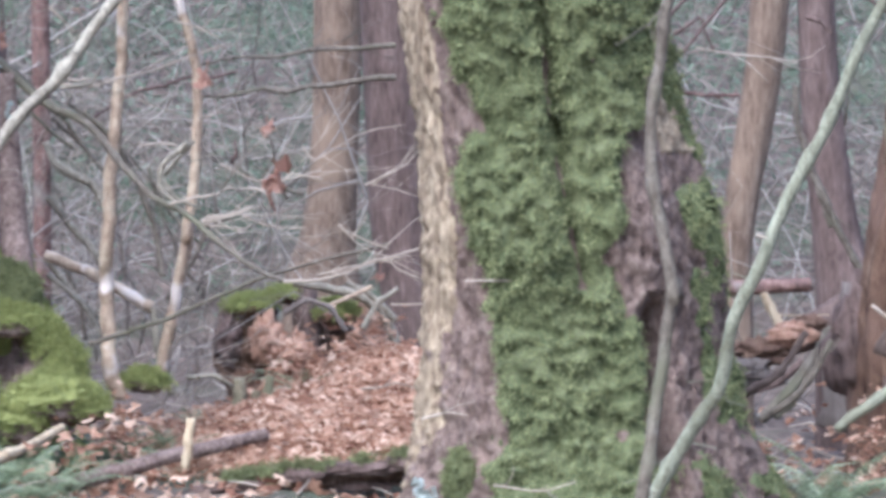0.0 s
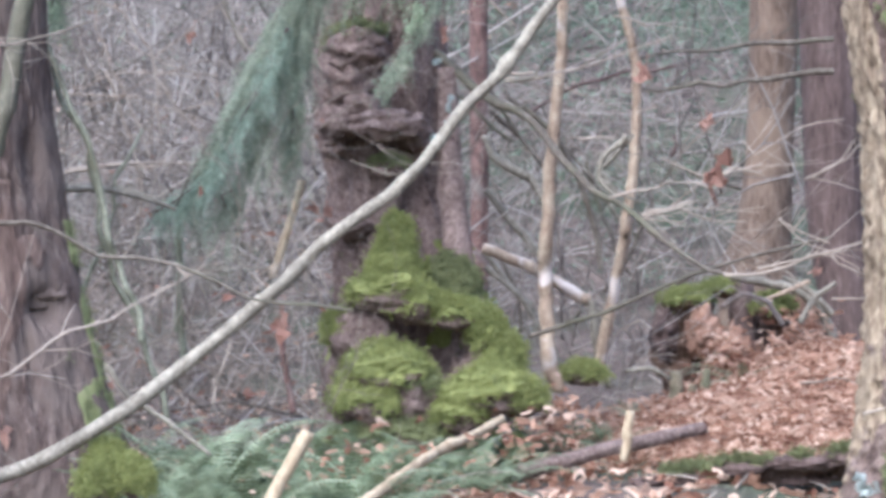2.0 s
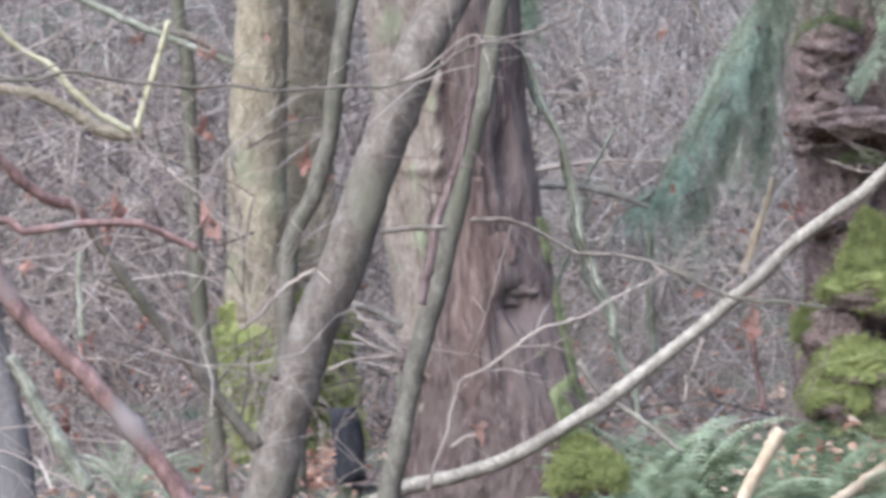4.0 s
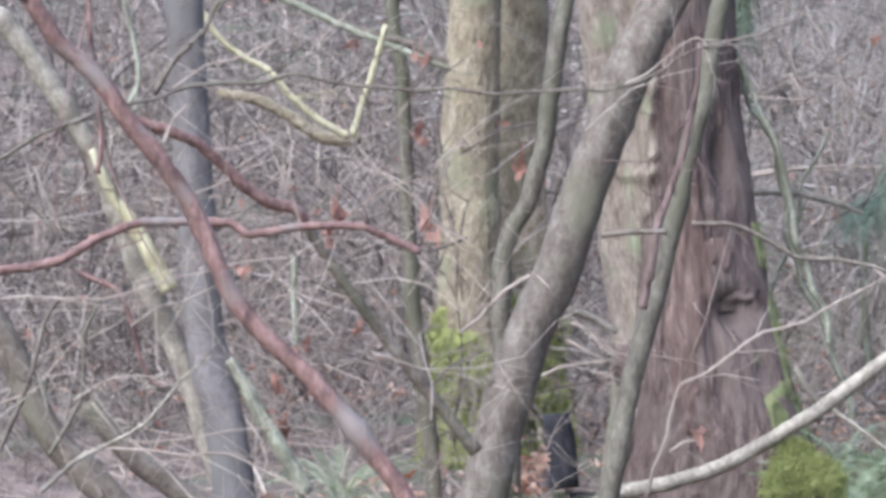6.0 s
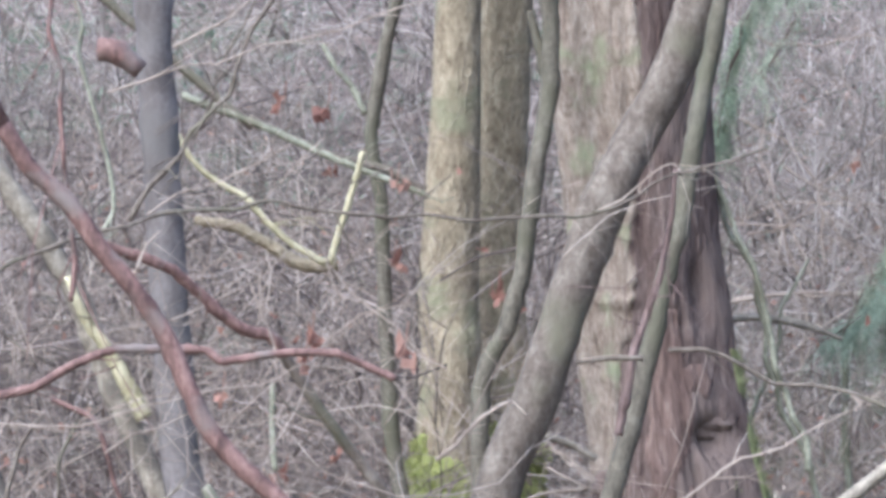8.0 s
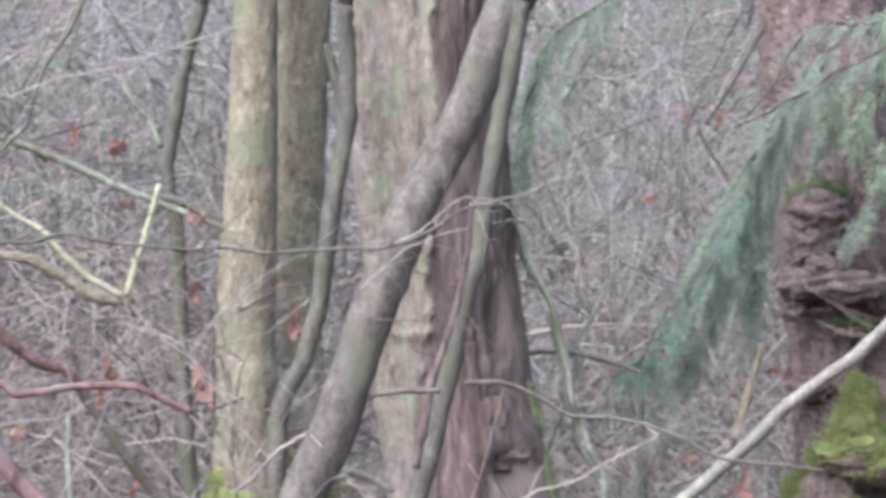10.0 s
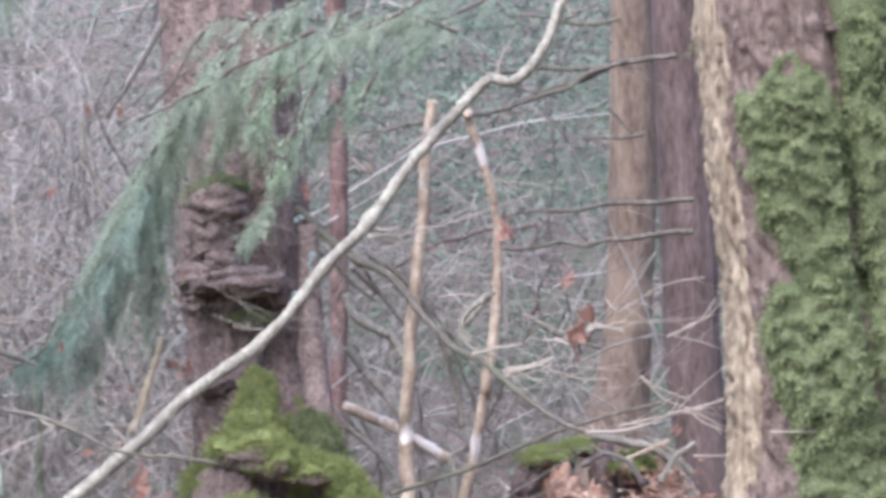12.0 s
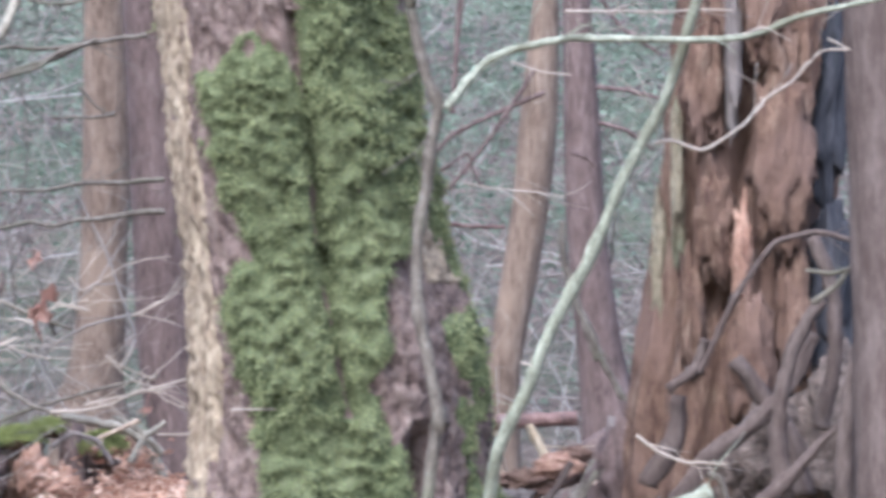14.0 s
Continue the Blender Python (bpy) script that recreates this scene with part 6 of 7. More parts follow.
tagged(limb("broken_branch", [(-1.41, 14.84, 1.93), (-1.22, 14.86, 1.76), (-1.04, 14.87, 1.54), (-0.91, 14.88, 1.39)], 0.0076, 0.0054, GREY_BARK, None), "dark broken branch fallen against the burl stump", "branch", "broken branches")
tagged(limb("broken_branch", [(-0.90, 15.48, 1.50), (-0.97, 15.48, 1.32), (-1.08, 15.47, 1.16)], 0.0090, 0.0090, GREY_BARK, None), "dark broken branch fallen against the burl stump", "branch", "broken branches")
tagged(limb("broken_branch", [(-1.15, 15.47, 1.68), (-1.06, 15.47, 1.41), (-0.97, 15.47, 1.23)], 0.0068, 0.0068, GREY_BARK, None), "dark broken branch fallen against the burl stump", "branch", "broken branches")
plant = thing("curved_root", "grey weathered root arching over the rotten stump", "root", (-0.16, 15.60, 0.88))
limb("root", [(-0.58, 15.61, 1.22), (-0.42, 15.61, 1.19), (-0.29, 15.61, 1.15), (-0.20, 15.61, 1.05), (-0.16, 15.60, 0.88)], 0.0159, 0.0227, PALE_BARK, plant)
limb("root", [(-0.37, 15.50, 1.22), (-0.27, 15.50, 1.17), (-0.17, 15.50, 1.07)], 0.0101, 0.0158, PALE_BARK, plant)
limb("root", [(-0.16, 15.40, 1.20), (-0.24, 15.40, 1.14), (-0.30, 15.39, 1.04)], 0.0090, 0.0134, PALE_BARK, plant)
limb("root", [(-0.44, 15.29, 1.13), (-0.35, 15.30, 1.17), (-0.26, 15.30, 1.21)], 0.0078, 0.0100, TAN_BARK, plant)
limb("root", [(-0.60, 15.19, 1.11), (-0.51, 15.19, 1.15), (-0.42, 15.19, 1.12), (-0.36, 15.19, 1.04)], 0.0088, 0.0110, GREY_WOOD, plant)

tagged(limb("low_dead_branch", [(-0.92, 14.17, 0.91), (-0.82, 14.18, 0.92), (-0.75, 14.18, 0.88)], 0.0103, 0.0072, PALE_BARK, None), "thin dead branch lying over the forest floor", "branch")
plant = thing("mossy_log", "dark decayed log with thin moss along the leaf bank", "log", (-0.38, 13.38, 0.60))
mass("segment", (-0.70, 13.46, 0.56), (0.118, 0.047, 0.031), DARK_BARK, plant, "", 420, 1.10)
mass("segment", (-0.50, 13.47, 0.59), (0.137, 0.047, 0.039), DARK_BARK, plant, "", 520, 1.10)
mass("segment", (-0.29, 13.48, 0.60), (0.147, 0.047, 0.043), DARK_BARK, plant, "", 630, 1.10)
mass("segment", (-0.07, 13.49, 0.62), (0.137, 0.047, 0.047), DARK_BARK, plant, "", 740, 1.10)
mass("segment", (0.05, 13.49, 0.63), (0.098, 0.047, 0.047), DARK_BARK, plant, "", 800, 1.10)
moss_ball((-0.50, 13.40, 0.61), (0.117, 0.039, 0.027), MOSS, plant, 520, 0.85, DARK_BARK)
moss_ball((-0.27, 13.40, 0.63), (0.129, 0.039, 0.027), MOSS, plant, 640, 0.85, DARK_BARK)
moss_ball((-0.66, 13.39, 0.58), (0.098, 0.039, 0.027), MOSS, plant, 440, 0.85, DARK_BARK)
moss_ball((-0.08, 13.41, 0.65), (0.117, 0.039, 0.027), MOSS, plant, 735, 0.85, DARK_BARK)

plant = thing("rotten_stump", "crumbling rotten stump with moss caps and orange rot", "stump", (-0.63, 15.75, 0.80))
mass("body", (-0.77, 15.80, 0.92), (0.12, 0.11, 0.20), ROT_WOOD, plant, "", 3, 0.90)
mass("body", (-0.70, 15.68, 0.99), (0.06, 0.06, 0.09), ORANGE_WOOD, plant, "", 5, 0.90)
mass("body", (-0.85, 15.70, 0.99), (0.05, 0.06, 0.10), DARK_BARK, plant, "", 6, 0.90)
mass("body", (-0.41, 15.95, 0.89), (0.16, 0.12, 0.22), DARK_BARK, plant, "", 7, 0.80)
mass("body", (-0.29, 15.85, 0.94), (0.12, 0.10, 0.16), ROT_WOOD, plant, "", 9, 0.90)
limb("stub", [(-0.55, 15.80, 1.21), (-0.54, 15.80, 1.05), (-0.53, 15.80, 0.78)], 0.048, 0.062, DARK_BARK, plant)
mass("body", (-0.58, 15.60, 0.90), (0.07, 0.07, 0.11), ORANGE_WOOD, plant, "", 17, 0.90)
moss_ball((-0.77, 15.75, 1.11), (0.09, 0.08, 0.035), BRIGHT_MOSS, plant, 13, 0.10, ROT_WOOD)
moss_ball((-0.63, 15.80, 1.15), (0.07, 0.07, 0.025), BRIGHT_MOSS, plant, 15, 0.30, ROT_WOOD)
moss_ball((-0.41, 15.72, 1.08), (0.075, 0.07, 0.05), BRIGHT_MOSS, plant, 14, -0.10, ROT_WOOD)

tagged(limb("small_stump", [(-0.77, 14.98, 0.87), (-0.77, 14.98, 0.77), (-0.78, 14.97, 0.67)], 0.0227, 0.0340, LICHEN_BARK, None), "small upright lichened stump in the leaves", "stump", "small stumps")
tagged(limb("small_stump", [(-0.70, 14.98, 0.82), (-0.71, 14.98, 0.76), (-0.71, 14.98, 0.69)], 0.0157, 0.0235, LICHEN_BARK, None), "small upright lichened stump in the leaves", "stump", "small stumps")
tagged(limb("small_stump", [(-0.65, 14.99, 0.88), (-0.66, 14.99, 0.80), (-0.66, 14.98, 0.71)], 0.0140, 0.0209, LICHEN_BARK, None), "small upright lichened stump in the leaves", "stump", "small stumps")
plant = thing("mossy_mound", "low mound of bright moss by the cedar foot", "moss", (-2.31, 11.55, 0.71))
moss_ball((-2.34, 11.65, 0.72), (0.05, 0.06, 0.075), BRIGHT_MOSS, plant, 21, -0.20, BURL_BARK)
moss_ball((-2.25, 11.60, 0.70), (0.036, 0.04, 0.05), BRIGHT_MOSS, plant, 22, -0.10, BURL_BARK)
moss_ball((-2.37, 11.60, 0.67), (0.04, 0.05, 0.05), BRIGHT_MOSS, plant, 23, 0.00, BURL_BARK)

plant = thing("mossy_root", "bright mossy root at the foot of the sapling", "root", (-1.06, 14.16, 0.90))
moss_ball((-1.07, 14.16, 0.89), (0.070, 0.050, 0.033), BRIGHT_MOSS, plant, 24, 0.1, BURL_BARK)

def stump_details(plant):
    mass("burl", (-1.91, 14.12, 1.99), (0.10, 0.10, 0.10), BURL_BARK, plant, "rounded dark burl", 41, 0.50)
    mass("burl", (-1.95, 14.05, 1.82), (0.085, 0.09, 0.06), BURL_BARK, plant, "rounded dark burl", 42, 0.50)
    mass("burl", (-1.78, 14.02, 1.81), (0.14, 0.10, 0.058), BURL_BARK, plant, "rounded dark burl", 43, 0.50)
    mass("burl", (-1.87, 14.06, 1.88), (0.07, 0.08, 0.05), BURL_BARK, plant, "rounded dark burl", 44, 0.50)
    mass("burl", (-1.98, 14.08, 1.74), (0.05, 0.07, 0.055), BURL_BARK, plant, "rounded dark burl", 45, 0.50)
    mass("burl", (-1.68, 14.14, 1.78), (0.06, 0.07, 0.07), BURL_BARK, plant, "rounded dark burl", 46, 0.50)
    mass("burl", (-1.89, 14.20, 1.67), (0.04, 0.06, 0.13), BURL_BARK, plant, "rounded dark burl", 47, 0.50)
    mass("burl", (-1.78, 14.16, 1.59), (0.05, 0.05, 0.16), BURL_BARK, plant, "rounded dark burl", 48, 0.50)
    mass("burl", (-1.92, 14.12, 1.44), (0.09, 0.08, 0.05), BURL_BARK, plant, "rounded dark burl", 49, 0.50)
    mass("burl", (-1.85, 13.95, 1.04), (0.13, 0.11, 0.115), BURL_BARK, plant, "bare brown bark swelling", 50, 0.45)
    mass("burl", (-1.45, 13.98, 0.85), (0.10, 0.10, 0.13), BURL_BARK, plant, "bare brown bark swelling", 66, 0.60)
    limb("buttress", [(-1.57, 14.20, 2.02), (-1.56, 14.16, 1.73), (-1.54, 14.12, 1.52), (-1.52, 14.08, 1.34), (-1.49, 14.04, 1.16), (-1.42, 14.00, 0.99), (-1.33, 13.95, 0.79)], 0.034, 0.075, BURL_BARK, plant)
    moss_ball((-1.88, 14.08, 2.09), (0.115, 0.09, 0.085), MOSS, plant, 51, 0.45, BURL_BARK)
    moss_ball((-1.77, 14.06, 1.65), (0.06, 0.04, 0.03), MOSS, plant, 52, 0.55, BURL_BARK)
    moss_ball((-1.73, 13.98, 1.38), (0.042, 0.06, 0.085), BRIGHT_MOSS, plant, 53, -0.60, BURL_BARK)
    moss_ball((-1.74, 13.95, 1.29), (0.075, 0.085, 0.085), BRIGHT_MOSS, plant, 54, -0.40, BURL_BARK)
    moss_ball((-1.75, 13.90, 1.20), (0.135, 0.11, 0.075), BRIGHT_MOSS, plant, 55, -0.15, BURL_BARK)
    moss_ball((-1.65, 13.90, 1.15), (0.10, 0.09, 0.06), BRIGHT_MOSS, plant, 56, -0.10, BURL_BARK)
    moss_ball((-1.55, 14.04, 1.25), (0.030, 0.05, 0.075), MOSS, plant, 57, 0.00, BURL_BARK)
    moss_ball((-1.50, 14.00, 1.20), (0.045, 0.06, 0.09), MOSS, plant, 58, -0.50, BURL_BARK)
    moss_ball((-1.52, 13.90, 1.12), (0.10, 0.08, 0.05), BRIGHT_MOSS, plant, 59, -0.20, BURL_BARK)
    moss_ball((-1.40, 13.93, 1.06), (0.05, 0.07, 0.06), BRIGHT_MOSS, plant, 60, -0.30, BURL_BARK)
    moss_ball((-1.33, 13.90, 0.96), (0.055, 0.07, 0.085), BRIGHT_MOSS, plant, 61, -0.40, BURL_BARK)
    moss_ball((-1.94, 13.95, 1.06), (0.04, 0.05, 0.055), BRIGHT_MOSS, plant, 62, -0.30, BURL_BARK)
    moss_ball((-1.75, 13.78, 0.91), (0.15, 0.13, 0.10), BRIGHT_MOSS, plant, 63, -0.25, BURL_BARK)
    moss_ball((-1.81, 13.74, 0.81), (0.12, 0.11, 0.09), BRIGHT_MOSS, plant, 64, -0.10, BURL_BARK)
    moss_ball((-1.64, 13.76, 0.83), (0.08, 0.09, 0.10), MOSS, plant, 65, 0.30, BURL_BARK)
    moss_ball((-1.37, 13.72, 0.85), (0.14, 0.13, 0.085), BRIGHT_MOSS, plant, 67, -0.40, BURL_BARK)
    moss_ball((-1.26, 13.74, 0.83), (0.08, 0.09, 0.06), BRIGHT_MOSS, plant, 68, -0.30, BURL_BARK)
    moss_ball((-1.46, 13.70, 0.77), (0.10, 0.1, 0.07), BRIGHT_MOSS, plant, 69, -0.10, BURL_BARK)
    moss_ball((-1.83, 13.70, 0.66), (0.14, 0.11, 0.06), MOSS, plant, 70, 0.40, BURL_BARK)
    moss_ball((-1.62, 13.70, 0.68), (0.12, 0.1, 0.06), MOSS, plant, 71, 0.60, BURL_BARK)


def snag_details(plant):
    mass("shard", (1.55, 13.18, 1.68), (0.033, 0.050, 0.289), LICHEN_BARK, plant, "", 80, 0.90)
    mass("shard", (1.67, 12.90, 2.40), (0.072, 0.049, 0.228), ROT_WOOD, plant, "", 81, 0.90)
    mass("shard", (1.70, 12.90, 1.92), (0.057, 0.049, 0.180), ROT_WOOD, plant, "", 82, 0.90)
    mass("shard", (1.79, 12.88, 1.80), (0.034, 0.049, 0.170), ORANGE_WOOD, plant, "", 83, 0.90)
    mass("shard", (1.92, 12.85, 2.17), (0.098, 0.049, 0.322), ROT_WOOD, plant, "", 84, 0.90)
    mass("shard", (1.63, 12.96, 1.60), (0.042, 0.049, 0.209), ROT_WOOD, plant, "", 85, 0.90)
    mass("shard", (1.82, 12.86, 1.45), (0.076, 0.049, 0.227), ROT_WOOD, plant, "", 86, 0.90)
    mass("shard", (1.76, 12.85, 2.49), (0.026, 0.049, 0.246), GREY_WOOD, plant, "", 87, 0.90)
    mass("shard", (1.97, 12.89, 1.60), (0.057, 0.049, 0.228), ROT_WOOD, plant, "", 88, 0.90)
    mass("shard", (1.86, 12.83, 2.60), (0.057, 0.049, 0.170), ROT_WOOD, plant, "", 89, 0.90)
    mass("shard", (1.60, 13.08, 2.05), (0.023, 0.050, 0.249), LICHEN_BARK, plant, "", 90, 0.90)
    mass("shard", (2.01, 12.90, 2.49), (0.042, 0.049, 0.209), ROT_WOOD, plant, "", 91, 0.90)
    # Solid black lumps painted as the shaded gap right of the snag.
    mass("hollow", (2.09, 12.98, 2.35), (0.075, 0.06, 0.34), CHAR_AND_SHADE, plant, "solid black lump standing in for a shaded gap", 92, 0.70)
    mass("hollow", (2.11, 12.95, 1.72), (0.085, 0.06, 0.24), CHAR_AND_SHADE, plant, "solid black lump standing in for a shaded gap", 93, 0.70)


def maple_details(plant):
    mass("knot", (0.56, 11.53, 1.545), (0.016, 0.015, 0.026), BARE_WOOD, plant, "pale oval branch scar", 94, 0.40)
    moss_ball((0.07, 11.50, 0.74), (0.022, 0.035, 0.055), MOSS, plant, 95, -0.5)
    mass("burl", (0.32, 11.52, 2.52), (0.087, 0.057, 0.027), MAPLE_BARK, plant, "knobbly bark ledge", 91, 0.90)
    mass("burl", (0.14, 11.56, 2.55), (0.057, 0.051, 0.034), MAPLE_BARK, plant, "knobbly bark ledge", 92, 0.90)
    mass("burl", (0.59, 11.59, 1.77), (0.051, 0.040, 0.071), MAPLE_BARK, plant, "rounded bark swelling", 93, 0.90)


def cedar_details(plant):
    mass("burl", (-2.73, 12.50, 1.23), (0.112, 0.074, 0.074), CEDAR_BARK, plant, "dark bark roll", 71, 0.60)
    mass("burl", (-2.84, 12.49, 0.88), (0.224, 0.112, 0.116), CEDAR_BARK, plant, "wrinkled bark swelling", 72, 0.60)
    mass("burl", (-3.03, 12.36, 1.01), (0.048, 0.056, 0.081), CEDAR_BARK, plant, "pale knot", 73, 0.50)


leaf_pile((-1.14, 13.83, 0.76), 0.10, 60)
leaf_pile((-1.25, 13.51, 0.67), 0.12, 60)
leaf_pile((1.50, 12.72, 0.69), 0.22, 200)
leaf_pile((-0.59, 15.45, 0.86), 0.12, 150)
leaf_pile((-0.31, 15.40, 0.91), 0.14, 150)
leaf_pile((-0.27, 15.60, 0.93), 0.16, 120)
leaf_pile((-3.36, 12.11, 0.66), 0.10, 50)
leaf_pile((-3.32, 11.92, 0.65), 0.10, 40)
leaf_pile((-1.57, 12.46, 0.60), 0.20, 70)
leaf_pile((-1.85, 12.40, 0.62), 0.18, 40)
fern(-2.25, 11.97, 0.62)
fern(-2.09, 11.79, 0.70)
fern(-2.07, 12.71, 0.70)
fern(-2.15, 12.80, 0.62)
fern(-1.95, 13.02, 0.70)
fern(-1.87, 13.44, 0.62)
fern(-1.73, 13.55, 0.62)
fern(-1.57, 13.78, 0.54)
fern(-1.45, 13.78, 0.62)
fern(-2.44, 13.16, 0.54)
fern(-2.13, 13.42, 0.54)
fern(-2.31, 12.17, 0.70)
fern(-1.93, 11.83, 0.70)
fern(-1.70, 12.46, 0.62)
fern(-1.50, 12.89, 0.54)
fern(-1.27, 13.94, 0.46)
fern(-0.54, 15.59, 0.46)
fern(-1.34, 12.91, 0.62)
fern(1.14, 12.00, 0.60)
fern(1.20, 11.88, 0.66)
fern(1.08, 12.10, 0.55)
fern(-1.20, 14.13, 0.54)
fern(-1.07, 14.13, 0.46)
fern(-3.06, 11.78, 0.54)
fern(-3.95, 12.14, 0.54)
fern(-0.92, 14.96, 0.39)
fern(-1.48, 12.28, 0.60)
fern(-1.15, 13.93, 0.50)
fern(-0.96, 14.14, 0.42)
fern(-0.52, 15.17, 0.42)
fern(-1.85, 13.15, 0.60)
fern(-1.70, 13.16, 0.55)
fern(-1.28, 13.21, 0.55)
fern(-2.74, 11.24, 0.46)
fern(-2.26, 11.55, 0.46)
fern(-1.46, 13.31, 0.54)
fern(-2.44, 12.75, 0.78)
fern(-2.30, 12.57, 0.83)
fern(-2.14, 12.40, 0.78)
fern(-2.16, 13.11, 0.75)
fern(-1.90, 12.83, 0.56)
fern(-2.50, 12.75, 0.62)
fern(-1.27, 13.94, 0.56)
patch_rng = np.random.default_rng(41)
for _ in range(16):
    fern(patch_rng.uniform(-2.45, -1.55), patch_rng.uniform(11.8, 13.5), patch_rng.uniform(0.45, 0.7))

bough([(-1.79, 13.45, 2.57), (-1.94, 13.45, 2.38), (-2.09, 13.45, 2.17), (-2.23, 13.45, 1.89), (-2.43, 13.45, 1.51)], 0.14, 0.9, CEDAR_GREEN)
bough([(-1.77, 13.52, 2.64), (-1.95, 13.52, 2.35), (-2.10, 13.52, 1.97), (-2.20, 13.52, 1.69), (-2.30, 13.52, 1.49)], 0.15, 0.9, CEDAR_GREEN)
bough([(-1.86, 13.60, 2.59), (-1.97, 13.60, 2.31), (-2.03, 13.60, 2.01), (-2.07, 13.60, 1.69)], 0.14, 0.8, CEDAR_GREEN)
bough([(-2.04, 13.40, 2.14), (-2.18, 13.40, 1.87), (-2.32, 13.40, 1.63), (-2.48, 13.40, 1.51)], 0.11, 1.0, SPRAY_GREEN)
bough([(-1.37, 13.45, 2.75), (-1.49, 13.45, 2.44), (-1.57, 13.45, 2.16), (-1.71, 13.45, 1.95)], 0.07, 0.8, CEDAR_GREEN)
bough([(-0.95, 13.10, 2.64), (-1.12, 13.10, 2.70), (-1.24, 13.10, 2.68), (-1.35, 13.10, 2.63)], 0.06, 0.7, CEDAR_GREEN)
bough([(-1.43, 13.50, 2.64), (-1.57, 13.50, 2.52), (-1.71, 13.50, 2.35)], 0.08, 0.7, YELLOW_GREEN)
bough([(-1.53, 13.42, 2.34), (-1.58, 13.42, 2.24), (-1.62, 13.42, 2.16)], 0.05, 0.7, YELLOW_GREEN)
bough([(-1.46, 13.35, 2.67), (-1.63, 13.33, 2.59), (-1.81, 13.32, 2.49), (-1.94, 13.31, 2.41), (-2.08, 13.29, 2.35)], 0.118, 0.2, CEDAR_GREEN)
bough([(-0.95, 13.07, 2.83), (-1.10, 13.07, 2.73), (-1.23, 13.06, 2.67), (-1.37, 13.05, 2.62)], 0.106, 0.45, CEDAR_GREEN)
bough([(-1.51, 13.73, 2.82), (-1.64, 13.72, 2.74), (-1.82, 13.70, 2.74), (-1.92, 13.70, 2.66)], 0.141, 0.45, CEDAR_GREEN)
bough([(-2.76, 13.26, 2.61), (-2.80, 13.26, 2.44), (-2.83, 13.26, 2.28), (-2.85, 13.26, 2.16)], 0.099, 0.8, YELLOW_GREEN)
bough([(-2.58, 13.88, 2.89), (-2.71, 13.86, 2.80), (-2.83, 13.85, 2.72), (-2.89, 13.84, 2.62)], 0.144, 0.8, CEDAR_GREEN)
bough([(-2.76, 14.27, 2.69), (-2.84, 14.26, 2.56), (-2.91, 14.26, 2.48)], 0.127, 0.5, CEDAR_GREEN)
bough([(-1.27, 13.67, 2.55), (-1.33, 13.67, 2.45), (-1.39, 13.67, 2.41)], 0.080, 0.5, YELLOW_GREEN)
bough([(-1.59, 13.86, 2.79), (-1.63, 13.87, 2.64), (-1.69, 13.88, 2.48), (-1.72, 13.88, 2.31)], 0.122, 0.6, YELLOW_GREEN)
bough([(-1.73, 13.86, 2.60), (-1.81, 13.86, 2.44), (-1.86, 13.87, 2.30)], 0.122, 0.6, YELLOW_GREEN)
bough([(-0.89, 15.31, 2.99), (-1.12, 15.31, 2.88), (-1.34, 15.30, 2.81), (-1.56, 15.28, 2.76)], 0.134, 0.45, CEDAR_GREEN)
bough([(-1.22, 15.51, 2.81), (-1.38, 15.50, 2.71), (-1.54, 15.49, 2.63)], 0.125, 0.6, YELLOW_GREEN)
bough([(-1.40, 14.48, 2.83), (-1.57, 14.47, 2.79), (-1.70, 14.46, 2.81)], 0.149, 0.45, CEDAR_GREEN)
bough([(-1.54, 15.10, 2.55), (-1.63, 15.10, 2.42), (-1.67, 15.10, 2.29)], 0.099, 0.5, YELLOW_GREEN)
hanging_leaf((-1.98, 13.88, 1.50), 0.040)
hanging_leaf((-2.05, 13.25, 1.10), 0.040)
hanging_leaf((-2.03, 13.14, 1.11), 0.040)
hanging_leaf((-3.66, 12.06, 2.01), 0.040)
hanging_leaf((-2.97, 8.93, 1.49), 0.045)
hanging_leaf((-2.91, 9.58, 1.50), 0.040)
hanging_leaf((-3.32, 12.06, 1.66), 0.040)
hanging_leaf((-3.41, 9.93, 0.97), 0.040)
hanging_leaf((-3.66, 11.43, 1.16), 0.040)
hanging_leaf((-3.82, 11.38, 1.09), 0.040)
hanging_leaf((-3.97, 12.38, 2.08), 0.030)
hanging_leaf((-3.77, 12.45, 1.77), 0.030)
hanging_leaf((-3.52, 10.45, 2.18), 0.040)
hanging_leaf((-3.40, 10.49, 2.18), 0.040)
hanging_leaf((-3.51, 11.52, 1.76), 0.035)
hanging_leaf((-3.09, 9.35, 1.52), 0.045)
hanging_leaf((-3.20, 10.57, 1.49), 0.035)
hanging_leaf((-3.68, 10.38, 1.37), 0.035)
hanging_leaf((-3.89, 11.35, 1.00), 0.040)
hanging_leaf((-3.35, 12.16, 1.66), 0.040)
hanging_leaf((-2.35, 13.95, 2.43), 0.030)
hanging_leaf((-2.24, 13.97, 2.43), 0.030)
hanging_leaf((-2.61, 14.73, 2.16), 0.035)
hanging_leaf((-1.56, 13.87, 2.13), 0.040)
hanging_leaf((-2.00, 14.03, 1.50), 0.045)
hanging_leaf((-1.99, 12.81, 1.12), 0.040)
hanging_leaf((-0.62, 14.01, 1.79), 0.035)
hanging_leaf((-0.23, 15.02, 1.26), 0.030)
hanging_leaf((-0.82, 13.79, 1.99), 0.035)

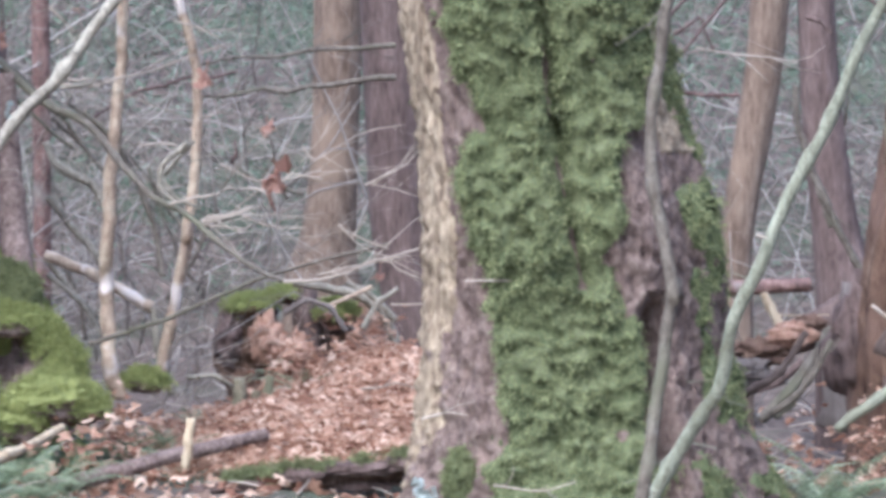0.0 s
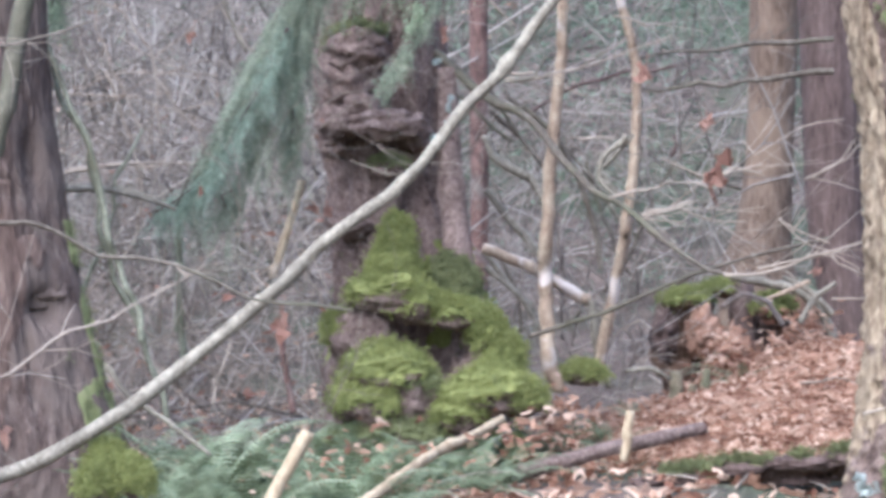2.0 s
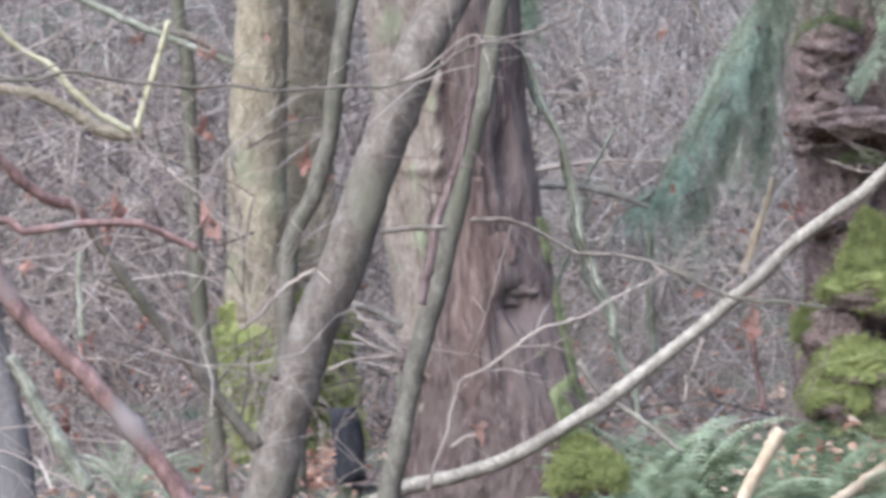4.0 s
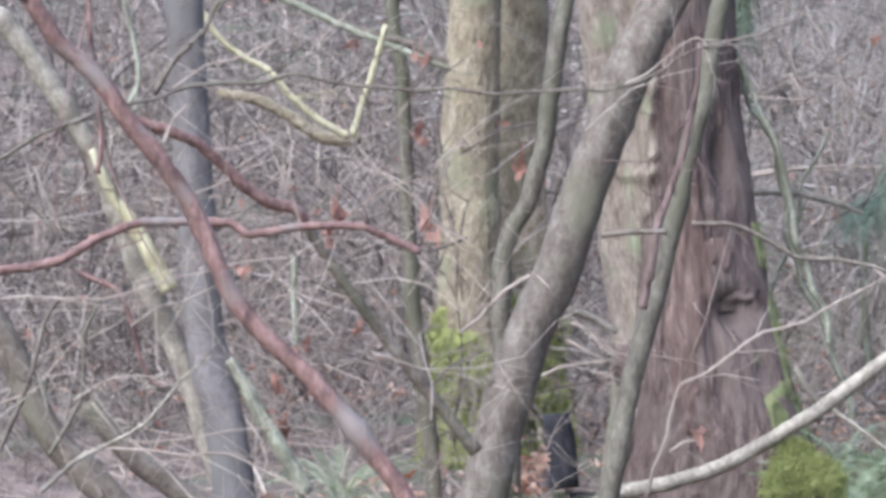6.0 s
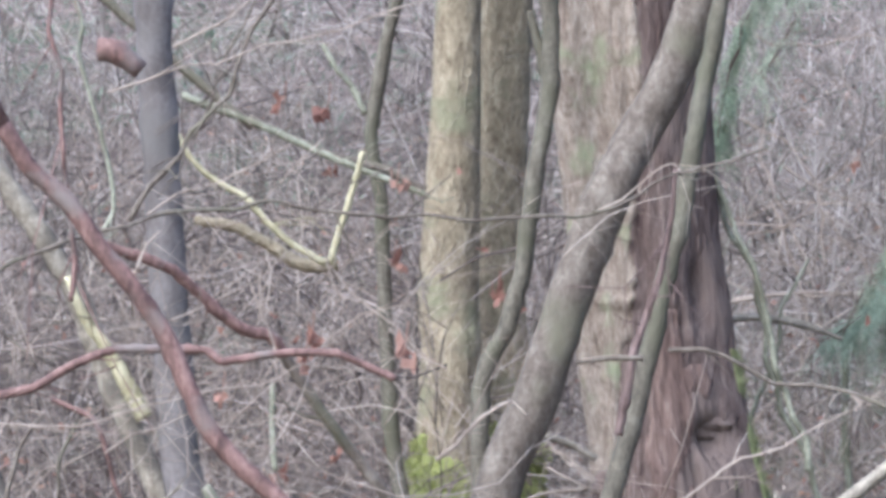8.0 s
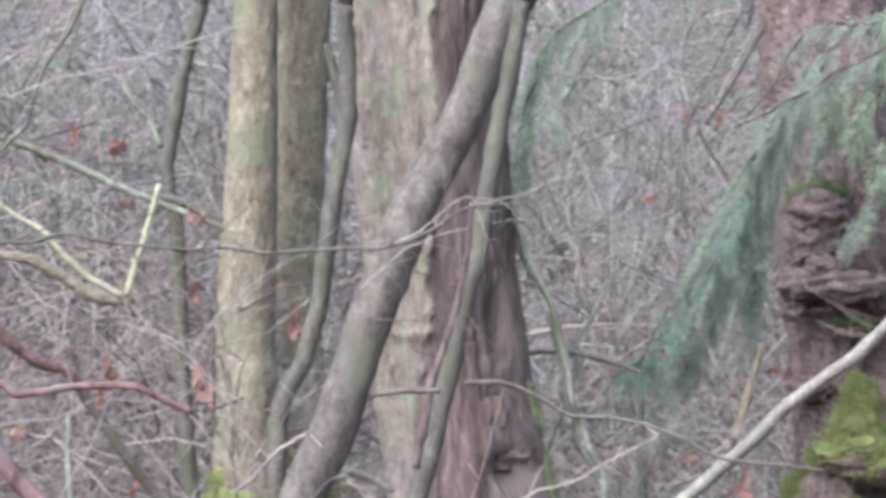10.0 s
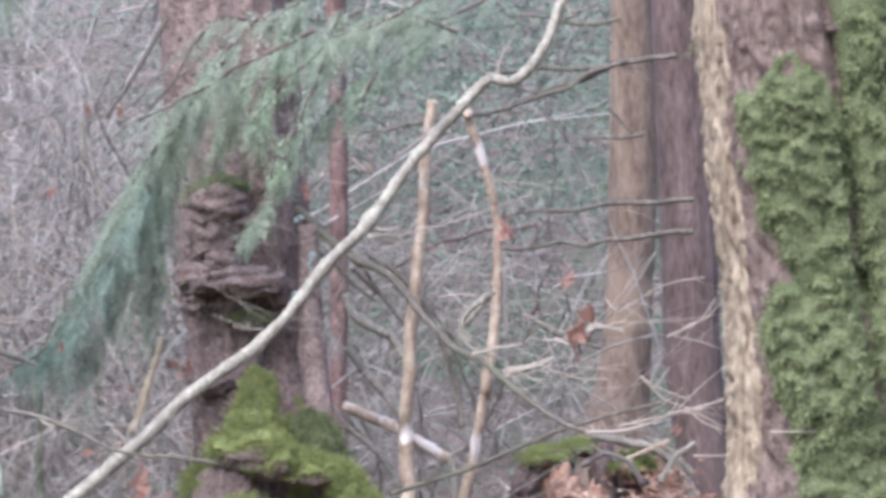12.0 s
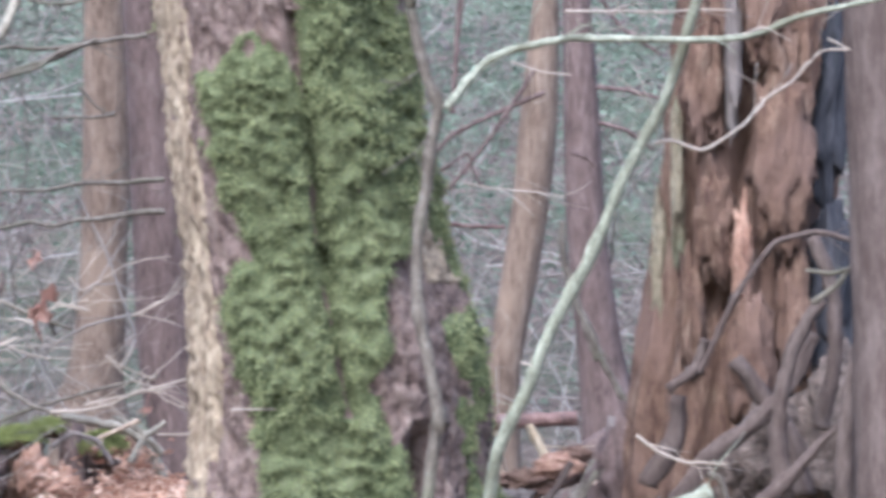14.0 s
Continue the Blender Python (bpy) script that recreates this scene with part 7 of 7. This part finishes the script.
def lichen_tuft(at, size, label):
    """A little bush of curled lichen lobes."""
    net = Net()
    for _ in range(9):
        v, q = leaf_shape(size, RNG, 0.9)
        net.add(v + np.asarray(at) + RNG.normal(size=3) * size * 0.5, q)
    tagged(part("lichen_tuft", net, LICHEN, smooth=False), label, "lichen", "lichen tufts")


lichen_tuft((-1.58, 13.90, 2.03), 0.016, "pale grey-green lichen tuft on a cedar twig")
lichen_tuft((-1.53, 13.90, 1.87), 0.016, "pale grey-green lichen tuft on a cedar twig")
lichen_tuft((-1.54, 13.90, 1.80), 0.016, "pale grey-green lichen tuft on a cedar twig")
lichen_tuft((-1.59, 13.90, 1.77), 0.016, "pale grey-green lichen tuft on a cedar twig")
lichen_tuft((-1.52, 13.90, 1.90), 0.016, "pale grey-green lichen tuft on a cedar twig")
lichen_tuft((-0.03, 11.38, 0.71), 0.030, "pale grey-green lichen tuft at the maple foot")

# ---- the standing trunks ----
def bump_at(a, a0, w):
    d = (a - a0 + math.pi) % (2 * math.pi) - math.pi
    return math.exp(-(d / w) ** 2)


def down(rows, to):
    """The lowest row carried down into the ground."""
    x, y, z, r = min(rows, key=lambda q: q[2])
    return [*rows, (x, y, min(to, z - 0.1), r * 1.08)]


def mossy_shape(a, z):
    k = 1.0
    k -= (0.16 + 0.16 * math.exp(-((z - 1.77) / 0.06) ** 2) + 0.12 * math.exp(-((z - 2.03) / 0.09) ** 2)) * bump_at(a, 0.06, 0.07) * min(1, max(0, (z - 1.25) * 4))
    k -= 0.52 * bump_at(a, 0.53, 0.085 + 0.05 * max(0, 1.2 - z)) * min(1, max(0, (1.30 - z) * 6))
    k += 0.10 * bump_at(a, -0.45, 0.35) + 0.10 * bump_at(a, 0.40, 0.2) + 0.09 * bump_at(a, 1.35, 0.25) * math.exp(-((z - 1.5) / 0.25) ** 2)
    k += 0.25 * max(0, 0.9 - z) * (bump_at(a, -1.2, 0.3) + bump_at(a, 1.4, 0.35) + bump_at(a, 0.2, 0.3))
    k += 0.10 * bump_at(a, 0.66, 0.22) * math.exp(-((z - 1.5) / 0.28) ** 2) + 0.09 * bump_at(a, 1.45, 0.35) * min(1, max(0, 4 * (1.9 - z)))
    return k


def mossy_cover(a, z):
    s = math.sin(a)
    if abs(a) > 1.75:
        return -0.2
    left = np.interp(z, (0.69, 0.82, 0.99, 1.16, 1.32, 1.49, 1.66, 1.86, 1.99, 2.16, 2.30, 2.41, 2.48), (-0.53, -0.52, -0.46, -0.55, -0.60, -0.64, -0.66, -0.69, -0.62, -0.56, -0.66, -0.48, -0.05))
    right = np.interp(z, (0.69, 0.82, 1.07, 1.26, 1.41, 1.49, 1.77, 1.82, 1.99, 2.16, 2.6), (0.44, 0.44, 0.41, 0.28, 0.20, 0.34, 0.50, 0.78, 0.88, 0.88, 0.86))
    groove = np.interp(z, (1.29, 1.57, 1.76, 2.0, 2.16, 2.5), (0.07, 0.03, 0.0, 0.03, 0.08, 0.03))
    c = min(0.42, 2.6 * (s - left), 4.5 * (right - s), 0.9 * (2.5 - z) if s < 0.06 else 1) - 0.6 * math.exp(-((s - groove) / 0.045) ** 2) * (z > 1.3)
    return c


def ridge_cover(a, z):
    s = math.sin(a) if abs(a) < 1.9 else -1
    edge = np.interp(z, (0.6, 0.9, 1.1, 1.7, 1.8, 2.0, 2.2), (0.70, 0.78, 0.86, 0.86, 0.93, 0.93, 0.84))
    return min(0.06, 3 * (s - edge)) if z < 2.6 else -1


tree = thing("mossy_maple_tree", "large old maple trunk with a thick coat of hanging green moss", "tree", MOSSY_ROWS[0][:3])
ob, v = trunk("trunk", down(MOSSY_ROWS, 0.3), MAPLE_BARK, tree, mossy_shape, bark=0.055, sides=220, step=0.01, furrow=44, stretch=0.16)
skin_on("bare_wood", v, lambda a, z: np.interp(z, (0.70, 0.95, 1.2, 2.6), (-0.35, 0.0, 0.28, 0.36)) - 4.5 * (math.sin(a) + 0.88) if -1.9 < a < 0 else (0.45 - 4 * abs(math.sin(a) - 0.90) if 0 < a < 1.8 and 1.7 < z < 2.4 else -1),
        BARE_WOOD, tree, "strip of bare tan wood")
maple_details(tree)
moss_on(v, mossy_cover, tree, MOSS, "thick hanging green moss", thick=0.052, size=0.0125, density=3.2, seed=3, blades=5, droop=0.75, bed=SHADED_MOSS_BED, width=0.22)

moss_on(v, ridge_cover, tree, MOSS, "thin yellow-green moss on one edge", thick=0.018, size=0.014, density=3.0, seed=8, blades=4, droop=0.5, bed=SHADED_MOSS_BED)

for name, rows, mat, label in (("far_trunk", FARL_ROWS, FAR_BARK, "smooth brown conifer trunk standing behind the mossy maple"),
                               ("far_trunk", FARR_ROWS, DARK_BARK, "dark brown conifer trunk beside a paler one"),
                               ("far_trunk", RTA_ROWS, FAR_BARK, "slim brown conifer trunk leaning a little"),
                               ("far_trunk", RTB_ROWS, DARK_BARK, "dark reddish conifer trunk with a spreading foot"),
                               ("far_trunk", REDT_ROWS, RED_BARK, "thin reddish cedar trunk behind the stump"),
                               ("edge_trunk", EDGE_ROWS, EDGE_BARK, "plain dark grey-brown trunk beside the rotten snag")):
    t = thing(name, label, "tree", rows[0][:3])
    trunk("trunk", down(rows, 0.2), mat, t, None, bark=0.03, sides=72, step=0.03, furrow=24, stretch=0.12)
    if rows is FARR_ROWS:
        far_trunk_branches(t)
    if rows is RTB_ROWS:
        conifer_branches(t)

tree = thing("rotten_snag", "broken orange-brown rotten cedar snag with hollows", "snag", SNAG_ROWS[0][:3])


def snag_shape(a, z):
    k = 1.0 - 0.28 * bump_at(a, -0.85, 0.10) * min(1, max(0, 4 * (2.1 - z))) - 0.16 * bump_at(a, -0.17, 0.07) - 0.35 * bump_at(a, 1.15, 0.16)
    k -= 0.35 * bump_at(a, -0.41, 0.16) * math.exp(-((z - 1.70) / 0.10) ** 2)
    return k + 0.08 * bump_at(a, -0.5, 0.12) + 0.06 * bump_at(a, 0.4, 0.3)


trunk("trunk", down(SNAG_ROWS, 0.3), ROT_WOOD, tree, snag_shape, bark=0.085, sides=140, step=0.016, furrow=16, stretch=0.1, top=3.6)
snag_details(tree)

tree = thing("big_cedar_tree", "large cedar trunk with stringy red-brown bark and a flared foot", "tree", CEDAR_ROWS[0][:3])


def cedar_shape(a, z):
    k = 1 - 0.05 * bump_at(a, 0.15, 0.08) - 0.06 * bump_at(a, -0.5, 0.10) * min(1, max(0, z - 1.0)) + 0.05 * bump_at(a, -0.9, 0.2)
    k += 0.13 * bump_at(a, 1.35, 0.40) * min(1, max(0, 4 * (1.85 - z)))
    k -= 0.36 * bump_at(a, 0.80, 0.22) * math.exp(-((z - 1.19) / 0.055) ** 2) + 0.22 * bump_at(a, 0.95, 0.16) * math.exp(-((z - 1.68) / 0.11) ** 2)
    return k - 0.12 * bump_at(a, 0.45, 0.10) * math.exp(-((z - 1.05) / 0.2) ** 2) + 0.05 * math.exp(-((z - 1.64) / 0.02) ** 2) * bump_at(a, -0.3, 0.6)


def lichen_cover(a, z):
    s = math.sin(a) if abs(a) < 1.6 else math.copysign(1, a)
    edge = np.interp(z, (0.6, 1.04, 1.32, 1.58, 1.66, 2.2, 3.0), (-0.75, -0.55, -0.40, -0.10, 0.10, 0.20, 0.35))
    return 1.6 * (edge - s)


def strip_cover(a, z):
    s = math.sin(a) if abs(a) < 1.6 else 2
    mid, half = np.interp(z, (0.8, 1.1, 1.4, 1.6), (0.05, 0.10, 0.38, 0.45)), np.interp(z, (0.8, 1.1, 1.4, 1.6), (0.15, 0.26, 0.36, 0.2))
    return 1.5 * (half - abs(s - mid)) if 0.8 < z < 1.62 else -1


ob, v = trunk("trunk", down(CEDAR_ROWS, 0.3), CEDAR_BARK, tree, cedar_shape, bark=0.035, sides=170, step=0.012, furrow=36, stretch=0.13)
skin_on("lichen_crust", v, lichen_cover, CEDAR_LICHEN, tree, "pale grey-tan lichened bark", 0.010)
skin_on("bare_strip", v, strip_cover, CEDAR_STRIP, tree, "smooth red-brown inner bark", 0.005)
moss_on(v, lambda a, z: (0.10 if 1.30 < a < 1.55 and z < 1.48 else (-0.05 if 0.95 < a < 1.3 and z < 1.08 else -1)), tree, MOSS, "strip of bright moss", thick=0.010, size=0.012, density=2.0, seed=4)
cedar_details(tree)

for rows, label in ((LEFTA_ROWS, "pale lichen-grey trunk with a mossy foot"), (LEFTB_ROWS, "grey lichened trunk growing close beside its twin")):
    tree = thing("lichened_trunk", label, "tree", rows[0][:3], "pair of lichened trunks")
    ob, v = trunk("trunk", down(rows, 0.3), LICHEN_BARK, tree, None, bark=0.035, sides=96, step=0.016, furrow=20, stretch=0.4)
    moss_on(v, lambda a, z: (1.5 * (1.15 - z) if abs(a) < 1.7 else -1), tree, BRIGHT_MOSS, "bright moss round the foot", thick=0.035, size=0.018, density=2.2, seed=5)

tree = thing("mossy_burl_stump", "old cedar trunk with burls and a swollen mossy foot", "stump", STUMP_ROWS[0][:3])


def stump_shape(a, z):
    k = 1 - 0.42 * bump_at(a, 0.42, 0.20) * math.exp(-((z - 1.05) / 0.14) ** 2) - 0.38 * bump_at(a, 0.50, 0.22) * math.exp(-((z - 1.55) / 0.10) ** 2) - 0.40 * bump_at(a, -0.05, 0.6) * math.exp(-((z - 1.86) / 0.055) ** 2) - 0.16 * bump_at(a, 0.25, 0.10) * min(1, max(0, z - 1.3))
    return k - 0.05 * bump_at(a, -0.6, 0.12) * math.exp(-((z - 1.7) / 0.2) ** 2) + 0.08 * bump_at(a, 0.7, 0.2)


ob, v = trunk("trunk", down(STUMP_ROWS, 0.3), BURL_BARK, tree, stump_shape, bark=0.06, sides=140, step=0.014, furrow=18, stretch=0.2)
moss_on(v, lambda a, z: ((-0.25 + 0.4 * bump_at(a, 0.9, 0.5)) if z < 1.4 and abs(a) < 1.8 else -1), tree, BRIGHT_MOSS, "bright green moss cushions", thick=0.02, size=0.018, density=1.5, seed=6)
stump_details(tree)

# ---- brush behind ----
rng = np.random.default_rng(11)
net = Net()


def shoot(net, base, lean, length, r, rng, depth=0):
    n = 6 if depth == 0 else 4
    p = np.zeros((n, 3))
    d = np.array(lean, float)
    q = np.array(base, float)
    for i in range(n):
        p[i] = q
        d = d + rng.normal(size=3) * 0.22 + np.array([0, 0, -0.06])
        d /= np.linalg.norm(d)
        q = q + d * length / (n - 1)
    tube(net, p, np.linspace(r, r * 0.35, n), 4 if depth == 0 else 3)
    if depth < 2:
        for _ in range(rng.integers(3, 7) if depth == 0 else rng.integers(1, 4)):
            i = rng.integers(1, n)
            g = (p[i] - p[i - 1]) / np.linalg.norm(p[i] - p[i - 1]) + rng.normal(size=3) * 0.6
            shoot(net, p[i], g / np.linalg.norm(g), length * rng.uniform(0.25, 0.5), r * 0.5, rng, depth + 1)


def thicket(name, label, n, near, far, bearings, length, r, mat, seed):
    g, web = np.random.default_rng(seed), Net()
    for _ in range(n):
        y = g.uniform(near, far)
        x = y * math.tan(radians(g.uniform(*bearings)))
        lean = g.normal(size=3) * 0.6 + np.array([0, 0, 0.7])
        z = ground_height(x, y) - 0.05 + max(0, g.uniform(-0.6, 1.4))
        shoot(web, (x, y, z), lean / np.linalg.norm(lean), g.uniform(*length), g.uniform(*r), g)
    tagged(part(name, web, mat), label, "brush", kind="stuff")


thicket("brush_thicket", "dense tangle of brush on the slope, coloured dark for shade", 620, 15, 21, (-26, -14.5), (0.8, 2.2), (0.003, 0.009), SHADED_BRUSH, 11)
thicket("brush_thicket", "dense tangle of bare brown brush on the slope", 380, 15.5, 21, (-15, -7.5), (0.8, 2.2), (0.003, 0.009), BRUSH, 19)
thicket("far_thicket", "far bare brush covering the hillside", 1000, 20, 30, (-26, -5), (1.2, 3.2), (0.004, 0.012), BRUSH, 12)
thicket("brush_thicket", "bare twiggy brush between the conifer trunks", 430, 17, 22, (-7.5, 11), (0.8, 2.2), (0.003, 0.008), BRUSH, 13)
thicket("low_brush", "low brown brambles over the leaf litter", 420, 12.6, 16, (-26, -13), (0.3, 0.9), (0.002, 0.005), SHADED_BRUSH, 18)
thicket("low_brush", "low pale dead twigs over the forest floor", 260, 13.5, 17, (-26, -7.5), (0.4, 1.0), (0.002, 0.005), TWIG, 14)

thicket("fine_thicket", "fine bare twigs crossing in front of the trunks", 120, 10.6, 13.6, (-25, -14.5), (0.4, 1.1), (0.0014, 0.003), TWIG, 15)
thicket("fine_thicket", "fine pale twigs close in the left thicket", 70, 8.2, 10.6, (-23.5, -16.8), (0.4, 1.0), (0.0012, 0.0022), TWIG, 20)
thicket("fine_thicket", "fine bare twigs between the cedar and the stump", 130, 13, 15.5, (-12.8, -8), (0.4, 1.2), (0.0014, 0.003), TWIG, 16)
thicket("fine_thicket", "fine pale dead twigs round the bare saplings", 80, 14.2, 17, (-7, -2.5), (0.4, 1.2), (0.0015, 0.003), TWIG, 17)

# ---- conifer greenery in the distance ----
g, web = np.random.default_rng(21), Net()
for _ in range(11500):
    y = g.uniform(20, 31)
    az = g.uniform(-7, 13) if g.random() < 0.9 else g.uniform(-24, -6)
    x = y * math.tan(radians(az))
    c = np.array([x, y, ground_height(x, y) + g.uniform(0.0, 4.2) if g.random() < 0.55 else ground_height(x, y) + g.uniform(1.2, 4.2)])
    for _ in range(16):
        d = np.array([g.normal() * 0.8, g.normal() * 0.8, -0.5 + 0.3 * g.normal()])
        d /= np.linalg.norm(d)
        l = g.uniform(0.03, 0.10)
        s = np.cross(d, g.normal(size=3))
        s /= np.linalg.norm(s)
        q = c + g.normal(size=3) * 0.10
        web.add([q, q + d * l * 0.5 + s * l * 0.10, q + d * l, q + d * l * 0.5 - s * l * 0.10], [(0, 1, 2, 3)])
tagged(part("far_conifer_greenery", web, FAR_GREEN, smooth=False), "hazy green conifer undergrowth on the far slope", "undergrowth", kind="stuff")

# ---- fallen leaves ----
g, web = np.random.default_rng(31), Net()


def on_ground(x, y, h=0.02):
    return x, y, ground_height(x, y) + h


strew(web, 13000, lambda q: on_ground(-0.22 - abs(q.normal()) * 0.5 + 0.3 * q.random(), q.uniform(13.7, 15.6), q.uniform(0, 0.07)), 0.034, g, 0.05, 0.28)
strew(web, 2200, lambda q: on_ground(q.uniform(-3.2, 0.6), q.uniform(11.3, 15.2), q.uniform(0, 0.04)), 0.05, g)
strew(web, 2600, lambda q: on_ground(q.uniform(-4.2, 4), q.uniform(11, 18.5), q.uniform(0, 0.03)), 0.05, g)
strew(web, 1200, lambda q: on_ground(q.uniform(-11, -2.5), q.uniform(18, 30), q.uniform(0, 0.04)), 0.07, g)
tagged(part("leaf_litter", web, DEAD_LEAF, smooth=False), "deep litter of dry pinkish-brown fallen leaves", "leaves", kind="stuff")

g, web = np.random.default_rng(33), Net()


def in_brush(q):
    y = q.uniform(12.5, 20)
    x = y * math.tan(radians(q.uniform(-25, -8)))
    return x, y, ground_height(x, y) + abs(q.normal()) * 0.7


strew(web, 420, in_brush, 0.036, g)
tagged(part("caught_leaves", web, RUST_LEAF, smooth=False), "rust-brown dead leaves caught in the brush", "leaves", kind="stuff")

# ---- fallen sticks on the floor ----
g, web = np.random.default_rng(34), Net()
for _ in range(420):
    x, y = g.uniform(-6, 3.5), g.uniform(11, 18)
    a, l = g.uniform(0, math.pi), g.uniform(0.1, 0.6)
    p = [(x + math.cos(a) * l * u, y + math.sin(a) * l * u, ground_height(x, y) + 0.02 + 0.10 * l * math.sin(u * 3) * g.uniform(0, 1.5)) for u in (-0.5, -0.1, 0.2, 0.5)]
    tube(web, spline(p, 6), np.linspace(1, 0.6, 6) * g.uniform(0.002, 0.008), 5)
tagged(part("stick_litter", web, TWIG), "small dead sticks strewn on the forest floor", "sticks", kind="stuff")
